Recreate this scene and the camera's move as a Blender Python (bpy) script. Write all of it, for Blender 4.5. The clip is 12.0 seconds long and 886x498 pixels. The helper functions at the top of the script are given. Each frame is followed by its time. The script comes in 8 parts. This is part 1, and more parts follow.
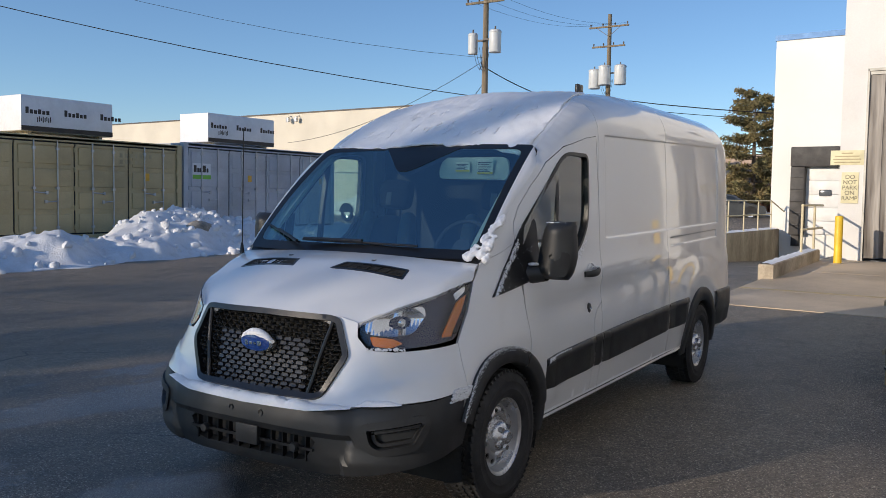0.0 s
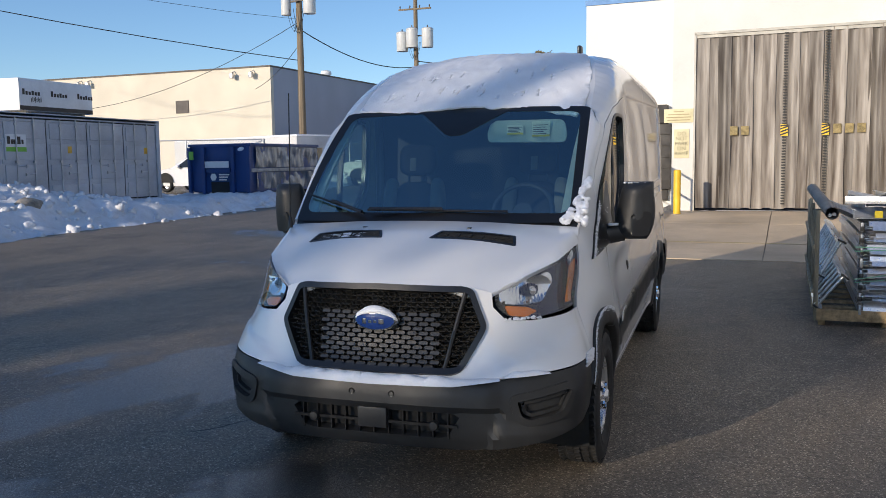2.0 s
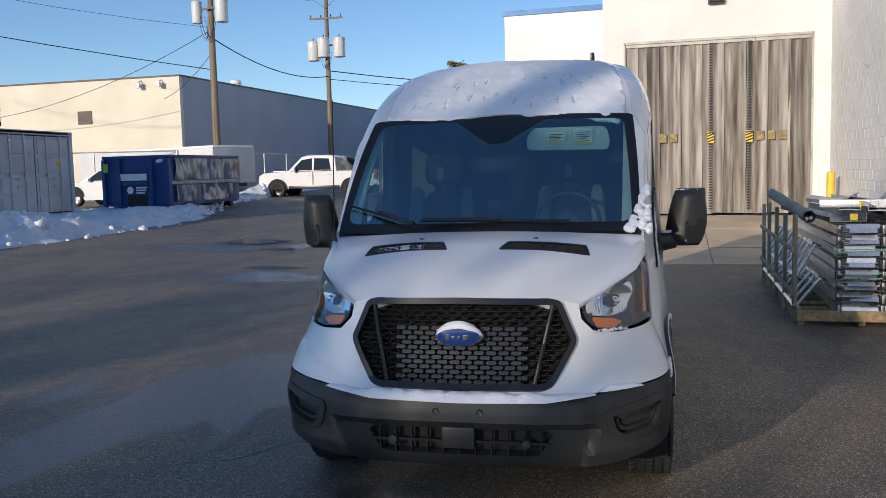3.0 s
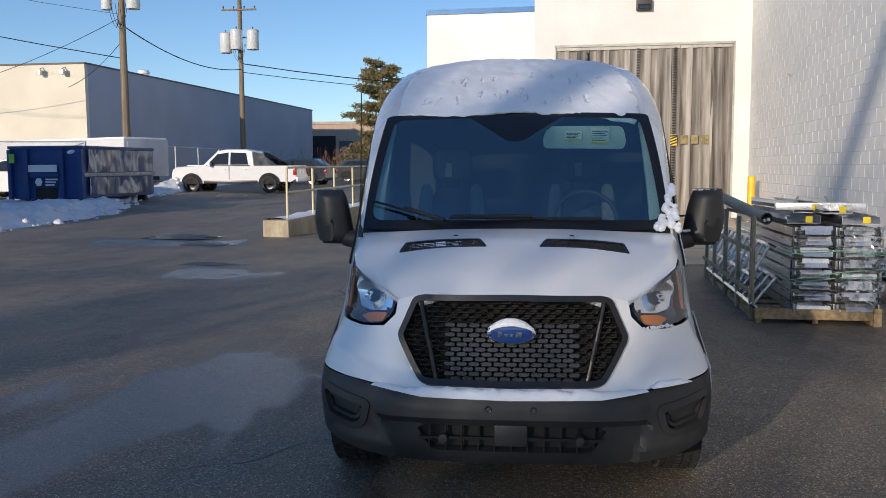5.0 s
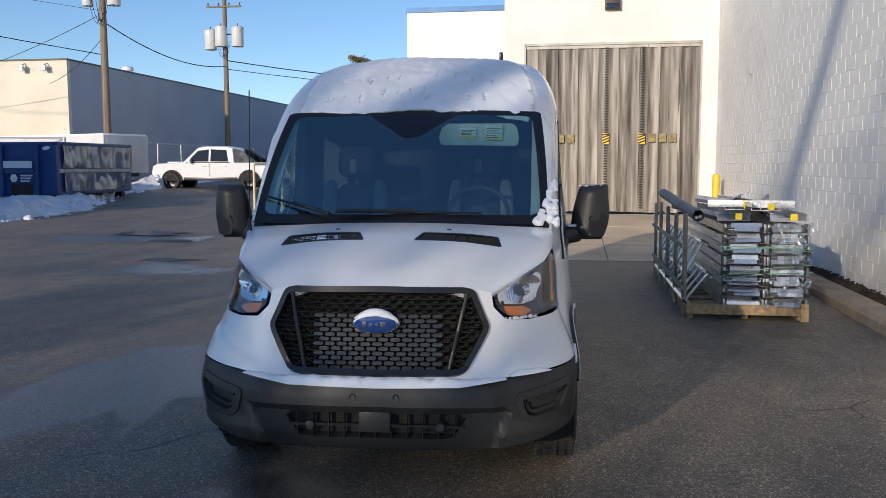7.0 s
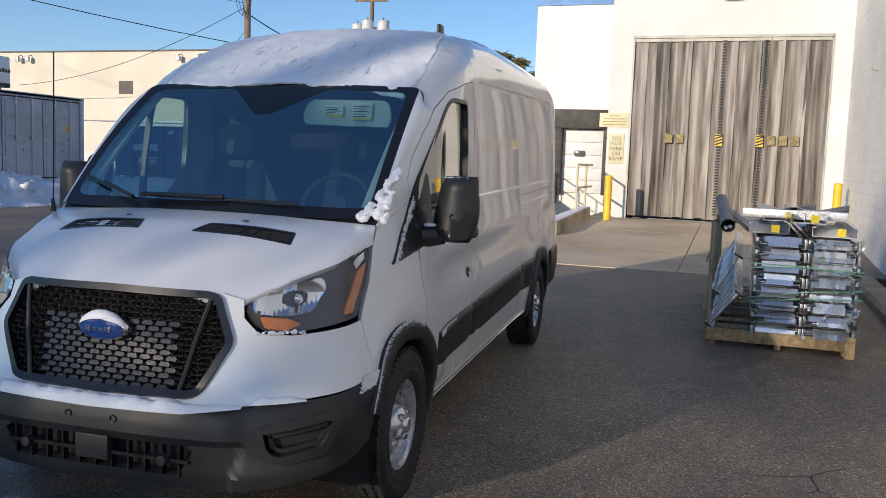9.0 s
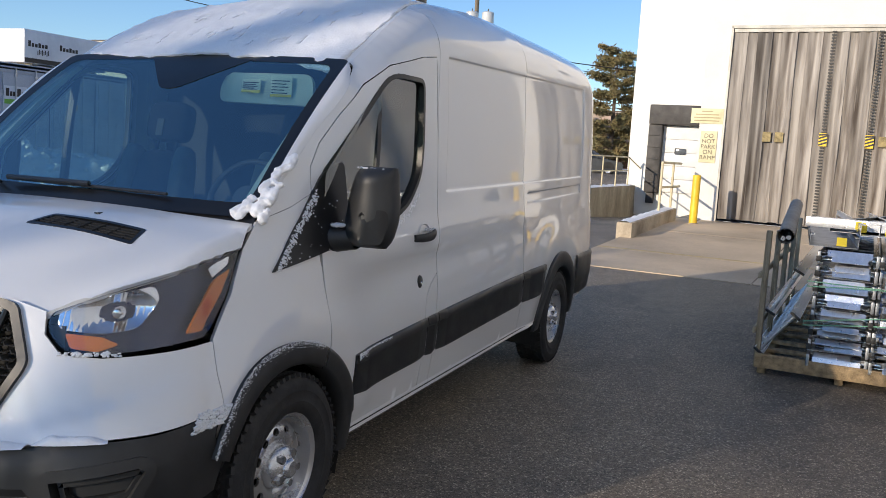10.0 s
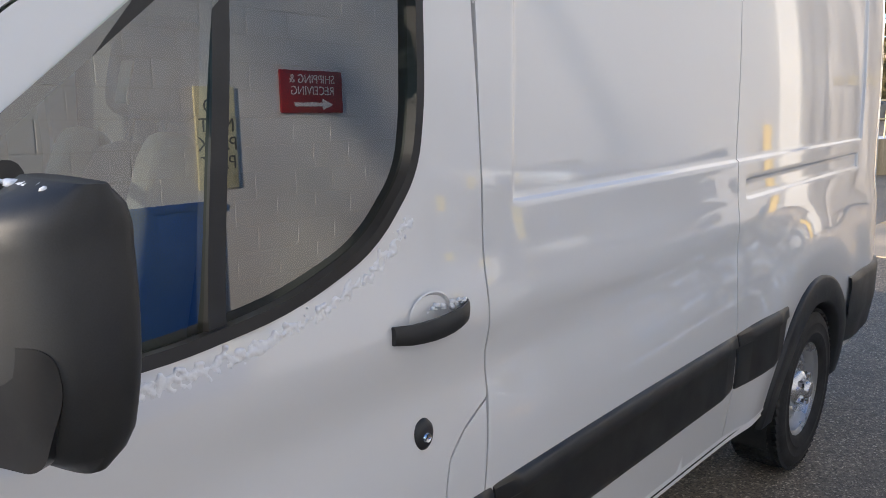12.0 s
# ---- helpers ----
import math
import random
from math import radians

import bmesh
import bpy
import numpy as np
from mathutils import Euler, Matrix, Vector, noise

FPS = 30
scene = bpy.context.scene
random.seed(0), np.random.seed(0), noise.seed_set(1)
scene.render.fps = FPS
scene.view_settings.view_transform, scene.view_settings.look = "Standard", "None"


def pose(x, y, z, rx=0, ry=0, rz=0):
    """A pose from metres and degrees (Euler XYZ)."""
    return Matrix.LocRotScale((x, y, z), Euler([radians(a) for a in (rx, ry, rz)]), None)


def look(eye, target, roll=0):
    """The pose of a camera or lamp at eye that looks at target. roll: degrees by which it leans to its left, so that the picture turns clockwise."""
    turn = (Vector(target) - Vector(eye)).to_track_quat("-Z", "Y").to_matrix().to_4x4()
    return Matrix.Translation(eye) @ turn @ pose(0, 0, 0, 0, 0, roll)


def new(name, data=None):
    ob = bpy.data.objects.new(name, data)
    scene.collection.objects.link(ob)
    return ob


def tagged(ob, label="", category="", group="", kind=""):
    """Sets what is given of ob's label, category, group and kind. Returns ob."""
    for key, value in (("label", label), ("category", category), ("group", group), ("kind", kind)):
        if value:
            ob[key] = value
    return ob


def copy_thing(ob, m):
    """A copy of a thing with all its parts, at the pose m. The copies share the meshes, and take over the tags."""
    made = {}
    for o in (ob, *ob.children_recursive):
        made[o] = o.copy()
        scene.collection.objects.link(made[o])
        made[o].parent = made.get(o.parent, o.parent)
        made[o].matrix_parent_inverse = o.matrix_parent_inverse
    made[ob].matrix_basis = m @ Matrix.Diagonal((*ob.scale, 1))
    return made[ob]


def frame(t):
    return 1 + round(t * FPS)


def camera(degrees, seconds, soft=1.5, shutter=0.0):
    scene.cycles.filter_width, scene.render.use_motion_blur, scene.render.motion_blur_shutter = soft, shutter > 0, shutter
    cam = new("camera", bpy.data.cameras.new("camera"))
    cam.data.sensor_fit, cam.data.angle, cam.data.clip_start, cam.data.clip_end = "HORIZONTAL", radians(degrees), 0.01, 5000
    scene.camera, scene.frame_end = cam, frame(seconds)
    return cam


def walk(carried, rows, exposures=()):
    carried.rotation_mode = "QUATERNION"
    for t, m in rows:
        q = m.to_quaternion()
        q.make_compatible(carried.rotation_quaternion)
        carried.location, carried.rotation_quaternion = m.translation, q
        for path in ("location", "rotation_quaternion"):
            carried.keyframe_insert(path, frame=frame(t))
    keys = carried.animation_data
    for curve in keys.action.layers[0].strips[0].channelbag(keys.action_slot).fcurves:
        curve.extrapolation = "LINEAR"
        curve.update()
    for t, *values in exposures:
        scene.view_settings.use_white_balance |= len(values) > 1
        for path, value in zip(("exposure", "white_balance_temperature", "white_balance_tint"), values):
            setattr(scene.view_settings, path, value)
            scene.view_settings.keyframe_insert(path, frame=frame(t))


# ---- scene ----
cam = camera(54.9, 12.0, soft=0.7)
PATH = [
    (0, (3.092, -3.012, 1.641), (2.031, -1.321, 1.521), 0.9),
    (0.5, (2.831, -3.185, 1.642), (1.839, -1.456, 1.486), 0.4),
    (1, (2.48, -3.309, 1.636), (1.649, -1.495, 1.497), 0.3),
    (1.5, (2.052, -3.47, 1.639), (1.313, -1.618, 1.485), 0.1),
    (2, (1.587, -3.597, 1.644), (0.96, -1.708, 1.441), -0.8),
    (2.5, (1.134, -3.639, 1.654), (0.62, -1.716, 1.464), -1.3),
    (4.5, (0.085, -3.689, 1.656), (-0.126, -1.709, 1.463), -0.5),
    (5, (0.064, -3.708, 1.652), (-0.129, -1.727, 1.46), -0.3),
    (5.5, (0.07, -3.739, 1.646), (-0.123, -1.758, 1.456), -0.4),
    (6, (0.162, -3.808, 1.66), (-0.029, -1.827, 1.464), -0.3),
    (6.5, (0.432, -3.871, 1.65), (0.244, -1.889, 1.454), -0.3),
    (7, (0.668, -3.792, 1.639), (0.492, -1.81, 1.442), -0.1),
    (7.5, (0.983, -3.587, 1.656), (0.821, -1.603, 1.458), 0.2),
    (9.5, (2.499, -2.233, 1.584), (1.822, -0.364, 1.364), 2.8),
    (10, (2.695, -1.667, 1.606), (1.926, 0.165, 1.373), 3.5),
    (10.5, (2.712, -1.006, 1.591), (1.84, 0.777, 1.348), 4.0),
    (11, (2.587, -0.348, 1.606), (1.535, 1.331, 1.334), 2.3),
    (11.5, (2.349, 0.315, 1.616), (1.132, 1.872, 1.308), 1.7),
    (12, (2.028, 0.937, 1.612), (0.777, 2.458, 1.26), 0.9),
]
walk(cam, [(t, look(eye, target, roll)) for t, eye, target, roll in PATH],
     exposures=[(0.0, -0.2), (0.5, -0.2), (1.0, -0.3), (1.5, -0.42), (2.0, -0.08), (2.5, -0.13), (4.5, -0.2), (7.5, -0.12), (9.5, -0.12), (10.0, 0.06), (10.5, -0.04), (11.0, 0.16), (11.5, 0.32), (12.0, 0.70)])

# ---- daylight: a low winter sun from behind, clear sky ----
SUN_AZ, SUN_EL = 206.0, 13.0
world = bpy.data.worlds.new("winter_sky")
scene.world = world
world.use_nodes = True
wn = world.node_tree.nodes
sky = wn.new("ShaderNodeTexSky")
sky.sky_type, sky.sun_disc = "NISHITA", False
sky.sun_elevation, sky.sun_rotation = radians(SUN_EL + 14), radians(SUN_AZ)
sky.air_density, sky.dust_density, sky.ozone_density = 1.0, 0.02, 6.0
wn["Background"].inputs[1].default_value = 0.148
world.node_tree.links.new(sky.outputs[0], wn["Background"].inputs[0])
sun_data = bpy.data.lights.new("sun", "SUN")
sun_data.energy, sun_data.angle, sun_data.color = 4.5, radians(0.6), (1.0, 0.85, 0.68)
sun = new("sun", sun_data)
sun.matrix_world = look((60 * math.sin(radians(SUN_AZ)), 60 * math.cos(radians(SUN_AZ)), 60 * math.tan(radians(SUN_EL))), (0, 0, 0))

# ---- materials ----
def mat(name, color, rough=0.6, metal=0.0, var=0.12, scale=3.0, fine=60.0, bump=0.15, bump_dist=0.002, tint=None, coat=0.0, rough_var=0.1, spec=0.5, stretch=(1, 1, 1), island=0.0, obj=0.0, dirt=0.0, dirt_color=(0.06, 0.05, 0.04)):
    """A painted, mineral or metal surface with two scales of variation in colour, roughness and relief."""
    m = bpy.data.materials.new(name)
    m.use_nodes = True
    n, l = m.node_tree.nodes, m.node_tree.links
    b = n["Principled BSDF"]
    tc = n.new("ShaderNodeTexCoord")
    mp = n.new("ShaderNodeMapping")
    mp.inputs["Scale"].default_value = stretch
    l.new(tc.outputs["Object"], mp.inputs[0])
    big, small = n.new("ShaderNodeTexNoise"), n.new("ShaderNodeTexNoise")
    big.inputs["Scale"].default_value, big.inputs["Detail"].default_value = scale, 5
    small.inputs["Scale"].default_value, small.inputs["Detail"].default_value = fine, 4
    l.new(mp.outputs[0], big.inputs[0])
    l.new(mp.outputs[0], small.inputs[0])
    mix = n.new("ShaderNodeMix")
    mix.data_type = "RGBA"
    c2 = tint or tuple(c * (1 - 2.2 * var) for c in color)
    c1 = tuple(min(1, c * (1 + var)) for c in color)
    mix.inputs["A"].default_value, mix.inputs["B"].default_value = (*c1, 1), (*c2, 1)
    add = n.new("ShaderNodeMath")
    add.operation = "MULTIPLY_ADD"
    l.new(small.outputs[0], add.inputs[0])
    add.inputs[1].default_value = 0.45
    l.new(big.outputs[0], add.inputs[2])
    ramp = n.new("ShaderNodeMapRange")
    ramp.inputs[1].default_value, ramp.inputs[2].default_value = 0.5, 0.95
    l.new(add.outputs[0], ramp.inputs[0])
    l.new(ramp.outputs[0], mix.inputs["Factor"])
    col = mix.outputs["Result"]
    if obj or island:
        src = n.new("ShaderNodeObjectInfo" if obj else "ShaderNodeNewGeometry")
        hsv = n.new("ShaderNodeHueSaturation")
        mr = n.new("ShaderNodeMapRange")
        a = obj or island
        mr.inputs[3].default_value, mr.inputs[4].default_value = 1 - a, 1 + a
        l.new(src.outputs["Random" if obj else "Random Per Island"], mr.inputs[0])
        l.new(mr.outputs[0], hsv.inputs["Value"])
        l.new(col, hsv.inputs["Color"])
        col = hsv.outputs[0]
    if dirt:
        dn, dr, dm = n.new("ShaderNodeTexNoise"), n.new("ShaderNodeMapRange"), n.new("ShaderNodeMix")
        dm.data_type = "RGBA"
        dn.inputs["Scale"].default_value, dn.inputs["Detail"].default_value, dn.inputs["Roughness"].default_value = scale * 1.7, 8, 0.7
        l.new(mp.outputs[0], dn.inputs[0])
        dr.inputs[1].default_value, dr.inputs[2].default_value, dr.inputs[4].default_value = 0.5, 0.75, dirt
        l.new(dn.outputs[0], dr.inputs[0])
        l.new(dr.outputs[0], dm.inputs["Factor"])
        l.new(col, dm.inputs["A"])
        dm.inputs["B"].default_value = (*dirt_color, 1)
        col = dm.outputs["Result"]
    l.new(col, b.inputs["Base Color"])
    rr = n.new("ShaderNodeMapRange")
    rr.inputs[3].default_value, rr.inputs[4].default_value = max(0.02, rough - rough_var), min(1, rough + rough_var)
    l.new(big.outputs[0], rr.inputs[0])
    l.new(rr.outputs[0], b.inputs["Roughness"])
    b.inputs["Metallic"].default_value = metal
    b.inputs["Specular IOR Level"].default_value = spec
    b.inputs["Coat Weight"].default_value = coat
    b.inputs["Coat Roughness"].default_value = 0.06
    if bump:
        bp = n.new("ShaderNodeBump")
        bp.inputs["Strength"].default_value, bp.inputs["Distance"].default_value = bump, bump_dist
        l.new(small.outputs[0], bp.inputs["Height"])
        l.new(bp.outputs[0], b.inputs["Normal"])
    return m


def glass(name, tint=(0.9, 0.95, 0.93), rough=0.0, body=0.0, gloss=(1.0, 1.0, 1.0)):
    """Thin glazing: clear for light, glossier towards grazing angles."""
    m = bpy.data.materials.new(name)
    m.use_nodes = True
    n, l = m.node_tree.nodes, m.node_tree.links
    n.remove(n["Principled BSDF"])
    tr, gl, mx, fr = n.new("ShaderNodeBsdfTransparent"), n.new("ShaderNodeBsdfGlossy"), n.new("ShaderNodeMixShader"), n.new("ShaderNodeLayerWeight")
    tr.inputs[0].default_value = (*tint, 1)
    gl.inputs["Color"].default_value = (*gloss, 1)
    gl.inputs["Roughness"].default_value = rough
    fr.inputs[0].default_value = 0.5
    pw, ad = n.new("ShaderNodeMath"), n.new("ShaderNodeMath")
    pw.operation, ad.operation = "POWER", "MULTIPLY_ADD"
    pw.inputs[1].default_value = 5.0
    ad.inputs[1].default_value, ad.inputs[2].default_value = 0.9 - body, 0.08 + body
    l.new(fr.outputs["Facing"], pw.inputs[0])
    l.new(pw.outputs[0], ad.inputs[0])
    l.new(ad.outputs[0], mx.inputs[0])
    l.new(tr.outputs[0], mx.inputs[1])
    l.new(gl.outputs[0], mx.inputs[2])
    l.new(mx.outputs[0], n["Material Output"].inputs[0])
    return m


# where meltwater lies on the lot: centre, half sizes, turn
POOLS = ((-2.65, 1.9, 1.6, 3.6, -12), (-2.4, -0.9, 1.6, 1.5, 0), (0.0, -0.1, 1.5, 1.0, 0), (-5.6, 8.4, 2.6, 1.2, 18), (-8.2, 12.6, 2.8, 1.3, 10), (-4.5, -3.5, 3.5, 2.5, 20))


def asphalt():
    """Old wet lot: aggregate, tar patches, damp sheen, cracks."""
    m = bpy.data.materials.new("damp_asphalt")
    m.use_nodes = True
    n, l = m.node_tree.nodes, m.node_tree.links
    b = n["Principled BSDF"]
    tc = n.new("ShaderNodeTexCoord")

    def tex(kind, scale, detail=4.0, rough=0.5, src=None):
        t = n.new("ShaderNodeTex" + kind)
        t.inputs["Scale"].default_value = scale
        if kind == "Noise":
            t.inputs["Detail"].default_value, t.inputs["Roughness"].default_value = detail, rough
        l.new((src or tc.outputs["Object"]), t.inputs["Vector"])
        return t

    def rng(out, a, c, lo=0.0, hi=1.0):
        r = n.new("ShaderNodeMapRange")
        for i, v in enumerate((a, c, lo, hi)):
            r.inputs[i + 1].default_value = v
        l.new(out, r.inputs[0])
        return r.outputs[0]

    def blend(f, a, c):
        x = n.new("ShaderNodeMix")
        x.data_type = "RGBA"
        l.new(f, x.inputs["Factor"])
        for v, k in ((a, "A"), (c, "B")):
            if isinstance(v, tuple):
                x.inputs[k].default_value = (*v, 1)
            else:
                l.new(v, x.inputs[k])
        return x.outputs["Result"]

    def mul(a, c, op="MULTIPLY"):
        x = n.new("ShaderNodeMath")
        x.operation = op
        l.new(a, x.inputs[0])
        if isinstance(c, float):
            x.inputs[1].default_value = c
        else:
            l.new(c, x.inputs[1])
        return x.outputs[0]

    st = n.new("ShaderNodeMapping")
    st.inputs["Scale"].default_value = (1.25, 0.42, 1)
    st.inputs["Rotation"].default_value = (0, 0, radians(-18))
    l.new(tc.outputs["Object"], st.inputs[0])
    grain = tex("Voronoi", 135.0)
    grain2 = tex("Noise", 260.0, 3)
    patch = tex("Noise", 0.35, 6, 0.6)
    damp = tex("Noise", 1.0, 7, 0.62, st.outputs[0])
    warp = tex("Noise", 0.8, 5)
    wm = n.new("ShaderNodeMix")
    wm.data_type = "VECTOR"
    wm.inputs["Factor"].default_value = 0.35
    l.new(tc.outputs["Object"], wm.inputs["A"])
    l.new(warp.outputs["Color"], wm.inputs["B"])
    crack = tex("Voronoi", 0.42, src=wm.outputs["Result"])
    crack.feature = "DISTANCE_TO_EDGE"
    line = rng(crack.outputs["Distance"], 0.0006, 0.0028, 1.0, 0.0)
    line = mul(line, rng(patch.outputs[0], 0.52, 0.58))
    base = blend(rng(patch.outputs[0], 0.35, 0.7), (0.165, 0.136, 0.102), (0.285, 0.230, 0.165))
    chip = n.new("ShaderNodeSeparateColor")
    l.new(grain.outputs["Color"], chip.inputs[0])
    stone = blend(rng(chip.outputs[0], 0.80, 0.97), base, (0.72, 0.62, 0.48))
    stone = blend(rng(chip.outputs[1], 0.40, 0.15, 0.0, 0.8), stone, (0.050, 0.042, 0.033))
    stone = blend(rng(grain2.outputs[0], 0.25, 0.50), base, stone)
    # worn-out binder: centimetre-sized dark pits and scuffs
    pits = tex("Noise", 34.0, 3, 0.7)
    scuff = tex("Noise", 5.5, 5, 0.65)
    stone = blend(mul(rng(pits.outputs[0], 0.50, 0.66), rng(scuff.outputs[0], 0.38, 0.60, 0.25, 0.85)), stone, (0.060, 0.050, 0.040))
    stone = blend(rng(pits.outputs[0], 0.42, 0.30, 0.0, 0.55), stone, (0.46, 0.39, 0.30))

    def pool(cx, cy, rx, ry, turn):
        """Damp area round a spot of the lot: 1 in its middle, below 0 from its rim on."""
        mp = n.new("ShaderNodeMapping")
        mp.vector_type = "TEXTURE"
        mp.inputs["Location"].default_value, mp.inputs["Rotation"].default_value, mp.inputs["Scale"].default_value = (cx, cy, 0), (0, 0, radians(turn)), (rx, ry, 50)
        l.new(tc.outputs["Object"], mp.inputs[0])
        ln = n.new("ShaderNodeVectorMath")
        ln.operation = "LENGTH"
        l.new(mp.outputs[0], ln.inputs[0])
        return rng(ln.outputs["Value"], 0.0, 1.0, 1.0, -0.45)

    near = None
    for spot in POOLS:
        q = pool(*spot)
        near = q if near is None else mul(near, q, "MAXIMUM")
    rough_edge = tex("Noise", 2.4, 8, 0.7)
    field = mul(mul(near, rng(damp.outputs[0], 0.32, 0.68, -0.72, 0.46), "ADD"), rng(rough_edge.outputs[0], 0.3, 0.7, -0.34, 0.40), "ADD")
    wet = rng(field, 0.14, 0.32)
    moist = rng(field, -0.75, 0.15)
    drab = n.new("ShaderNodeHueSaturation")
    drab.inputs["Value"].default_value, drab.inputs["Saturation"].default_value = 0.26, 0.7
    l.new(stone, drab.inputs["Color"])
    darker = n.new("ShaderNodeHueSaturation")
    darker.inputs["Value"].default_value, darker.inputs["Saturation"].default_value = 0.62, 0.85
    l.new(stone, darker.inputs["Color"])
    wetcol = blend(wet, blend(moist, stone, darker.outputs[0]), drab.outputs[0])
    col = blend(line, wetcol, (0.012, 0.012, 0.012))
    l.new(col, b.inputs["Base Color"])
    l.new(rng(wet, 0.0, 1.0, 0.60, 0.30), b.inputs["Roughness"])
    b.inputs["Coat Roughness"].default_value, b.inputs["Coat IOR"].default_value = 0.12, 1.7
    l.new(mul(mul(wet, mul(moist, 0.25), "MAXIMUM"), rng(chip.outputs[2], 0.1, 0.6, 0.25, 1.0)), b.inputs["Coat Weight"])
    hgt = mul(mul(grain.outputs["Distance"], grain2.outputs[0], "ADD"), mul(line, -1.5), "ADD")
    bp, film = n.new("ShaderNodeBump"), n.new("ShaderNodeBump")
    bp.inputs["Distance"].default_value, film.inputs["Distance"].default_value, film.inputs["Strength"].default_value = 0.008, 0.008, 0.75
    l.new(rng(wet, 0.0, 1.0, 0.55, 0.30), bp.inputs["Strength"])
    l.new(hgt, bp.inputs["Height"])
    l.new(hgt, film.inputs["Height"])
    l.new(bp.outputs[0], b.inputs["Normal"])
    l.new(film.outputs[0], b.inputs["Coat Normal"])
    return m


ASPHALT = asphalt()
CONCRETE = mat("ramp_concrete", (0.56, 0.45, 0.32), 0.8, scale=0.7, fine=45, var=0.12, bump=0.3, dirt=0.4, dirt_color=(0.20, 0.15, 0.10))
OLD_CONCRETE = mat("stained_concrete", (0.50, 0.42, 0.31), 0.85, scale=1.6, fine=30, var=0.2, bump=0.5, bump_dist=0.006, dirt=0.7, dirt_color=(0.16, 0.12, 0.08))
WHITE_BLOCK = mat("white_painted_block", (0.76, 0.74, 0.69), 0.75, scale=0.5, fine=40, var=0.05, bump=0.3, obj=0.02, dirt=0.15, dirt_color=(0.5, 0.46, 0.4))
WHITE_METAL = mat("white_wall_panel", (0.80, 0.79, 0.74), 0.6, scale=0.3, fine=20, var=0.03, bump=0.1)
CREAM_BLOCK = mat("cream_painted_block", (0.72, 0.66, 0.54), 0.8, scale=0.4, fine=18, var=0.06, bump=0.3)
# blockwork away from the sun: its shade is put into the blue-grey colour
SHADED_BLOCK = mat("shaded_grey_block", (0.40, 0.43, 0.50), 0.8, scale=0.3, fine=18, var=0.05, bump=0.3)
SNOW = mat("old_snow", (0.76, 0.78, 0.81), 0.6, scale=2.2, fine=28, var=0.06, bump=0.8, bump_dist=0.02, dirt=0.45, dirt_color=(0.45, 0.40, 0.34))
CLEAN_SNOW = mat("fresh_snow", (0.88, 0.89, 0.91), 0.55, scale=6, fine=90, var=0.02, bump=0.5, bump_dist=0.006)
VAN_WHITE = mat("white_van_paint", (0.78, 0.785, 0.79), 0.40, scale=2, fine=300, var=0.005, bump=0.0, coat=1.0, rough_var=0.02)
VAN_WHITE.node_tree.nodes["Principled BSDF"].inputs["Coat Roughness"].default_value = 0.02
VAN_WHITE.node_tree.nodes["Principled BSDF"].inputs["Coat IOR"].default_value = 1.8

# ---- mesh helpers ----
from mathutils import geometry

def finish(bm, smooth=40.0):
    bmesh.ops.remove_doubles(bm, verts=bm.verts, dist=1e-5)
    bmesh.ops.recalc_face_normals(bm, faces=bm.faces)
    lim = radians(smooth)
    for f in bm.faces:
        f.smooth = True
    for e in bm.edges:
        if len(e.link_faces) == 2 and e.calc_face_angle(0) > lim:
            e.smooth = False


def mesh_of(name, bm, material):
    me = bpy.data.meshes.new(name)
    bm.to_mesh(me)
    bm.free()
    me.materials.append(material)
    return me


def part(name, bm, material, parent=None, label="", smooth=40.0, raw=False):
    """Links a bmesh as one mesh object, under a thing or a part."""
    if not raw:
        finish(bm, smooth)
    ob = new(name, mesh_of(name, bm, material))
    ob.parent = parent
    return tagged(ob, label=label)


def thing(name, label, category, group="", kind="", at=(0, 0, 0), rz=0.0):
    ob = new(name)
    ob.empty_display_size = 0.1
    ob.matrix_world = pose(*at, 0, 0, rz)
    return tagged(ob, label, category, group, kind)


def box(bm, x0, y0, z0, x1, y1, z1, bevel=0.0, m=None):
    r = bmesh.ops.create_cube(bm, size=1.0)["verts"]
    t = Matrix.Translation(((x0 + x1) / 2, (y0 + y1) / 2, (z0 + z1) / 2)) @ Matrix.Diagonal((abs(x1 - x0), abs(y1 - y0), abs(z1 - z0), 1))
    bmesh.ops.transform(bm, matrix=(m @ t) if m else t, verts=r)
    if bevel:
        es = list({e for v in r for e in v.link_edges})
        bmesh.ops.bevel(bm, geom=es, offset=bevel, segments=2, affect="EDGES", profile=0.6)
    return bm


def boxes(*rows, bevel=0.0):
    bm = bmesh.new()
    for r in rows:
        box(bm, *r, bevel=bevel)
    return bm


def rod(bm, a, b, r, r2=None, n=12, caps=True):
    a, b = Vector(a), Vector(b)
    d = b - a
    q = d.to_track_quat("Z", "Y").to_matrix().to_4x4()
    v = bmesh.ops.create_cone(bm, cap_ends=caps, segments=n, radius1=r, radius2=r if r2 is None else r2, depth=d.length)["verts"]
    bmesh.ops.transform(bm, matrix=Matrix.Translation((a + b) / 2) @ q, verts=v)
    return bm


def rods(r, *pairs, n=12):
    bm = bmesh.new()
    for a, b in pairs:
        rod(bm, a, b, r, n=n)
    return bm


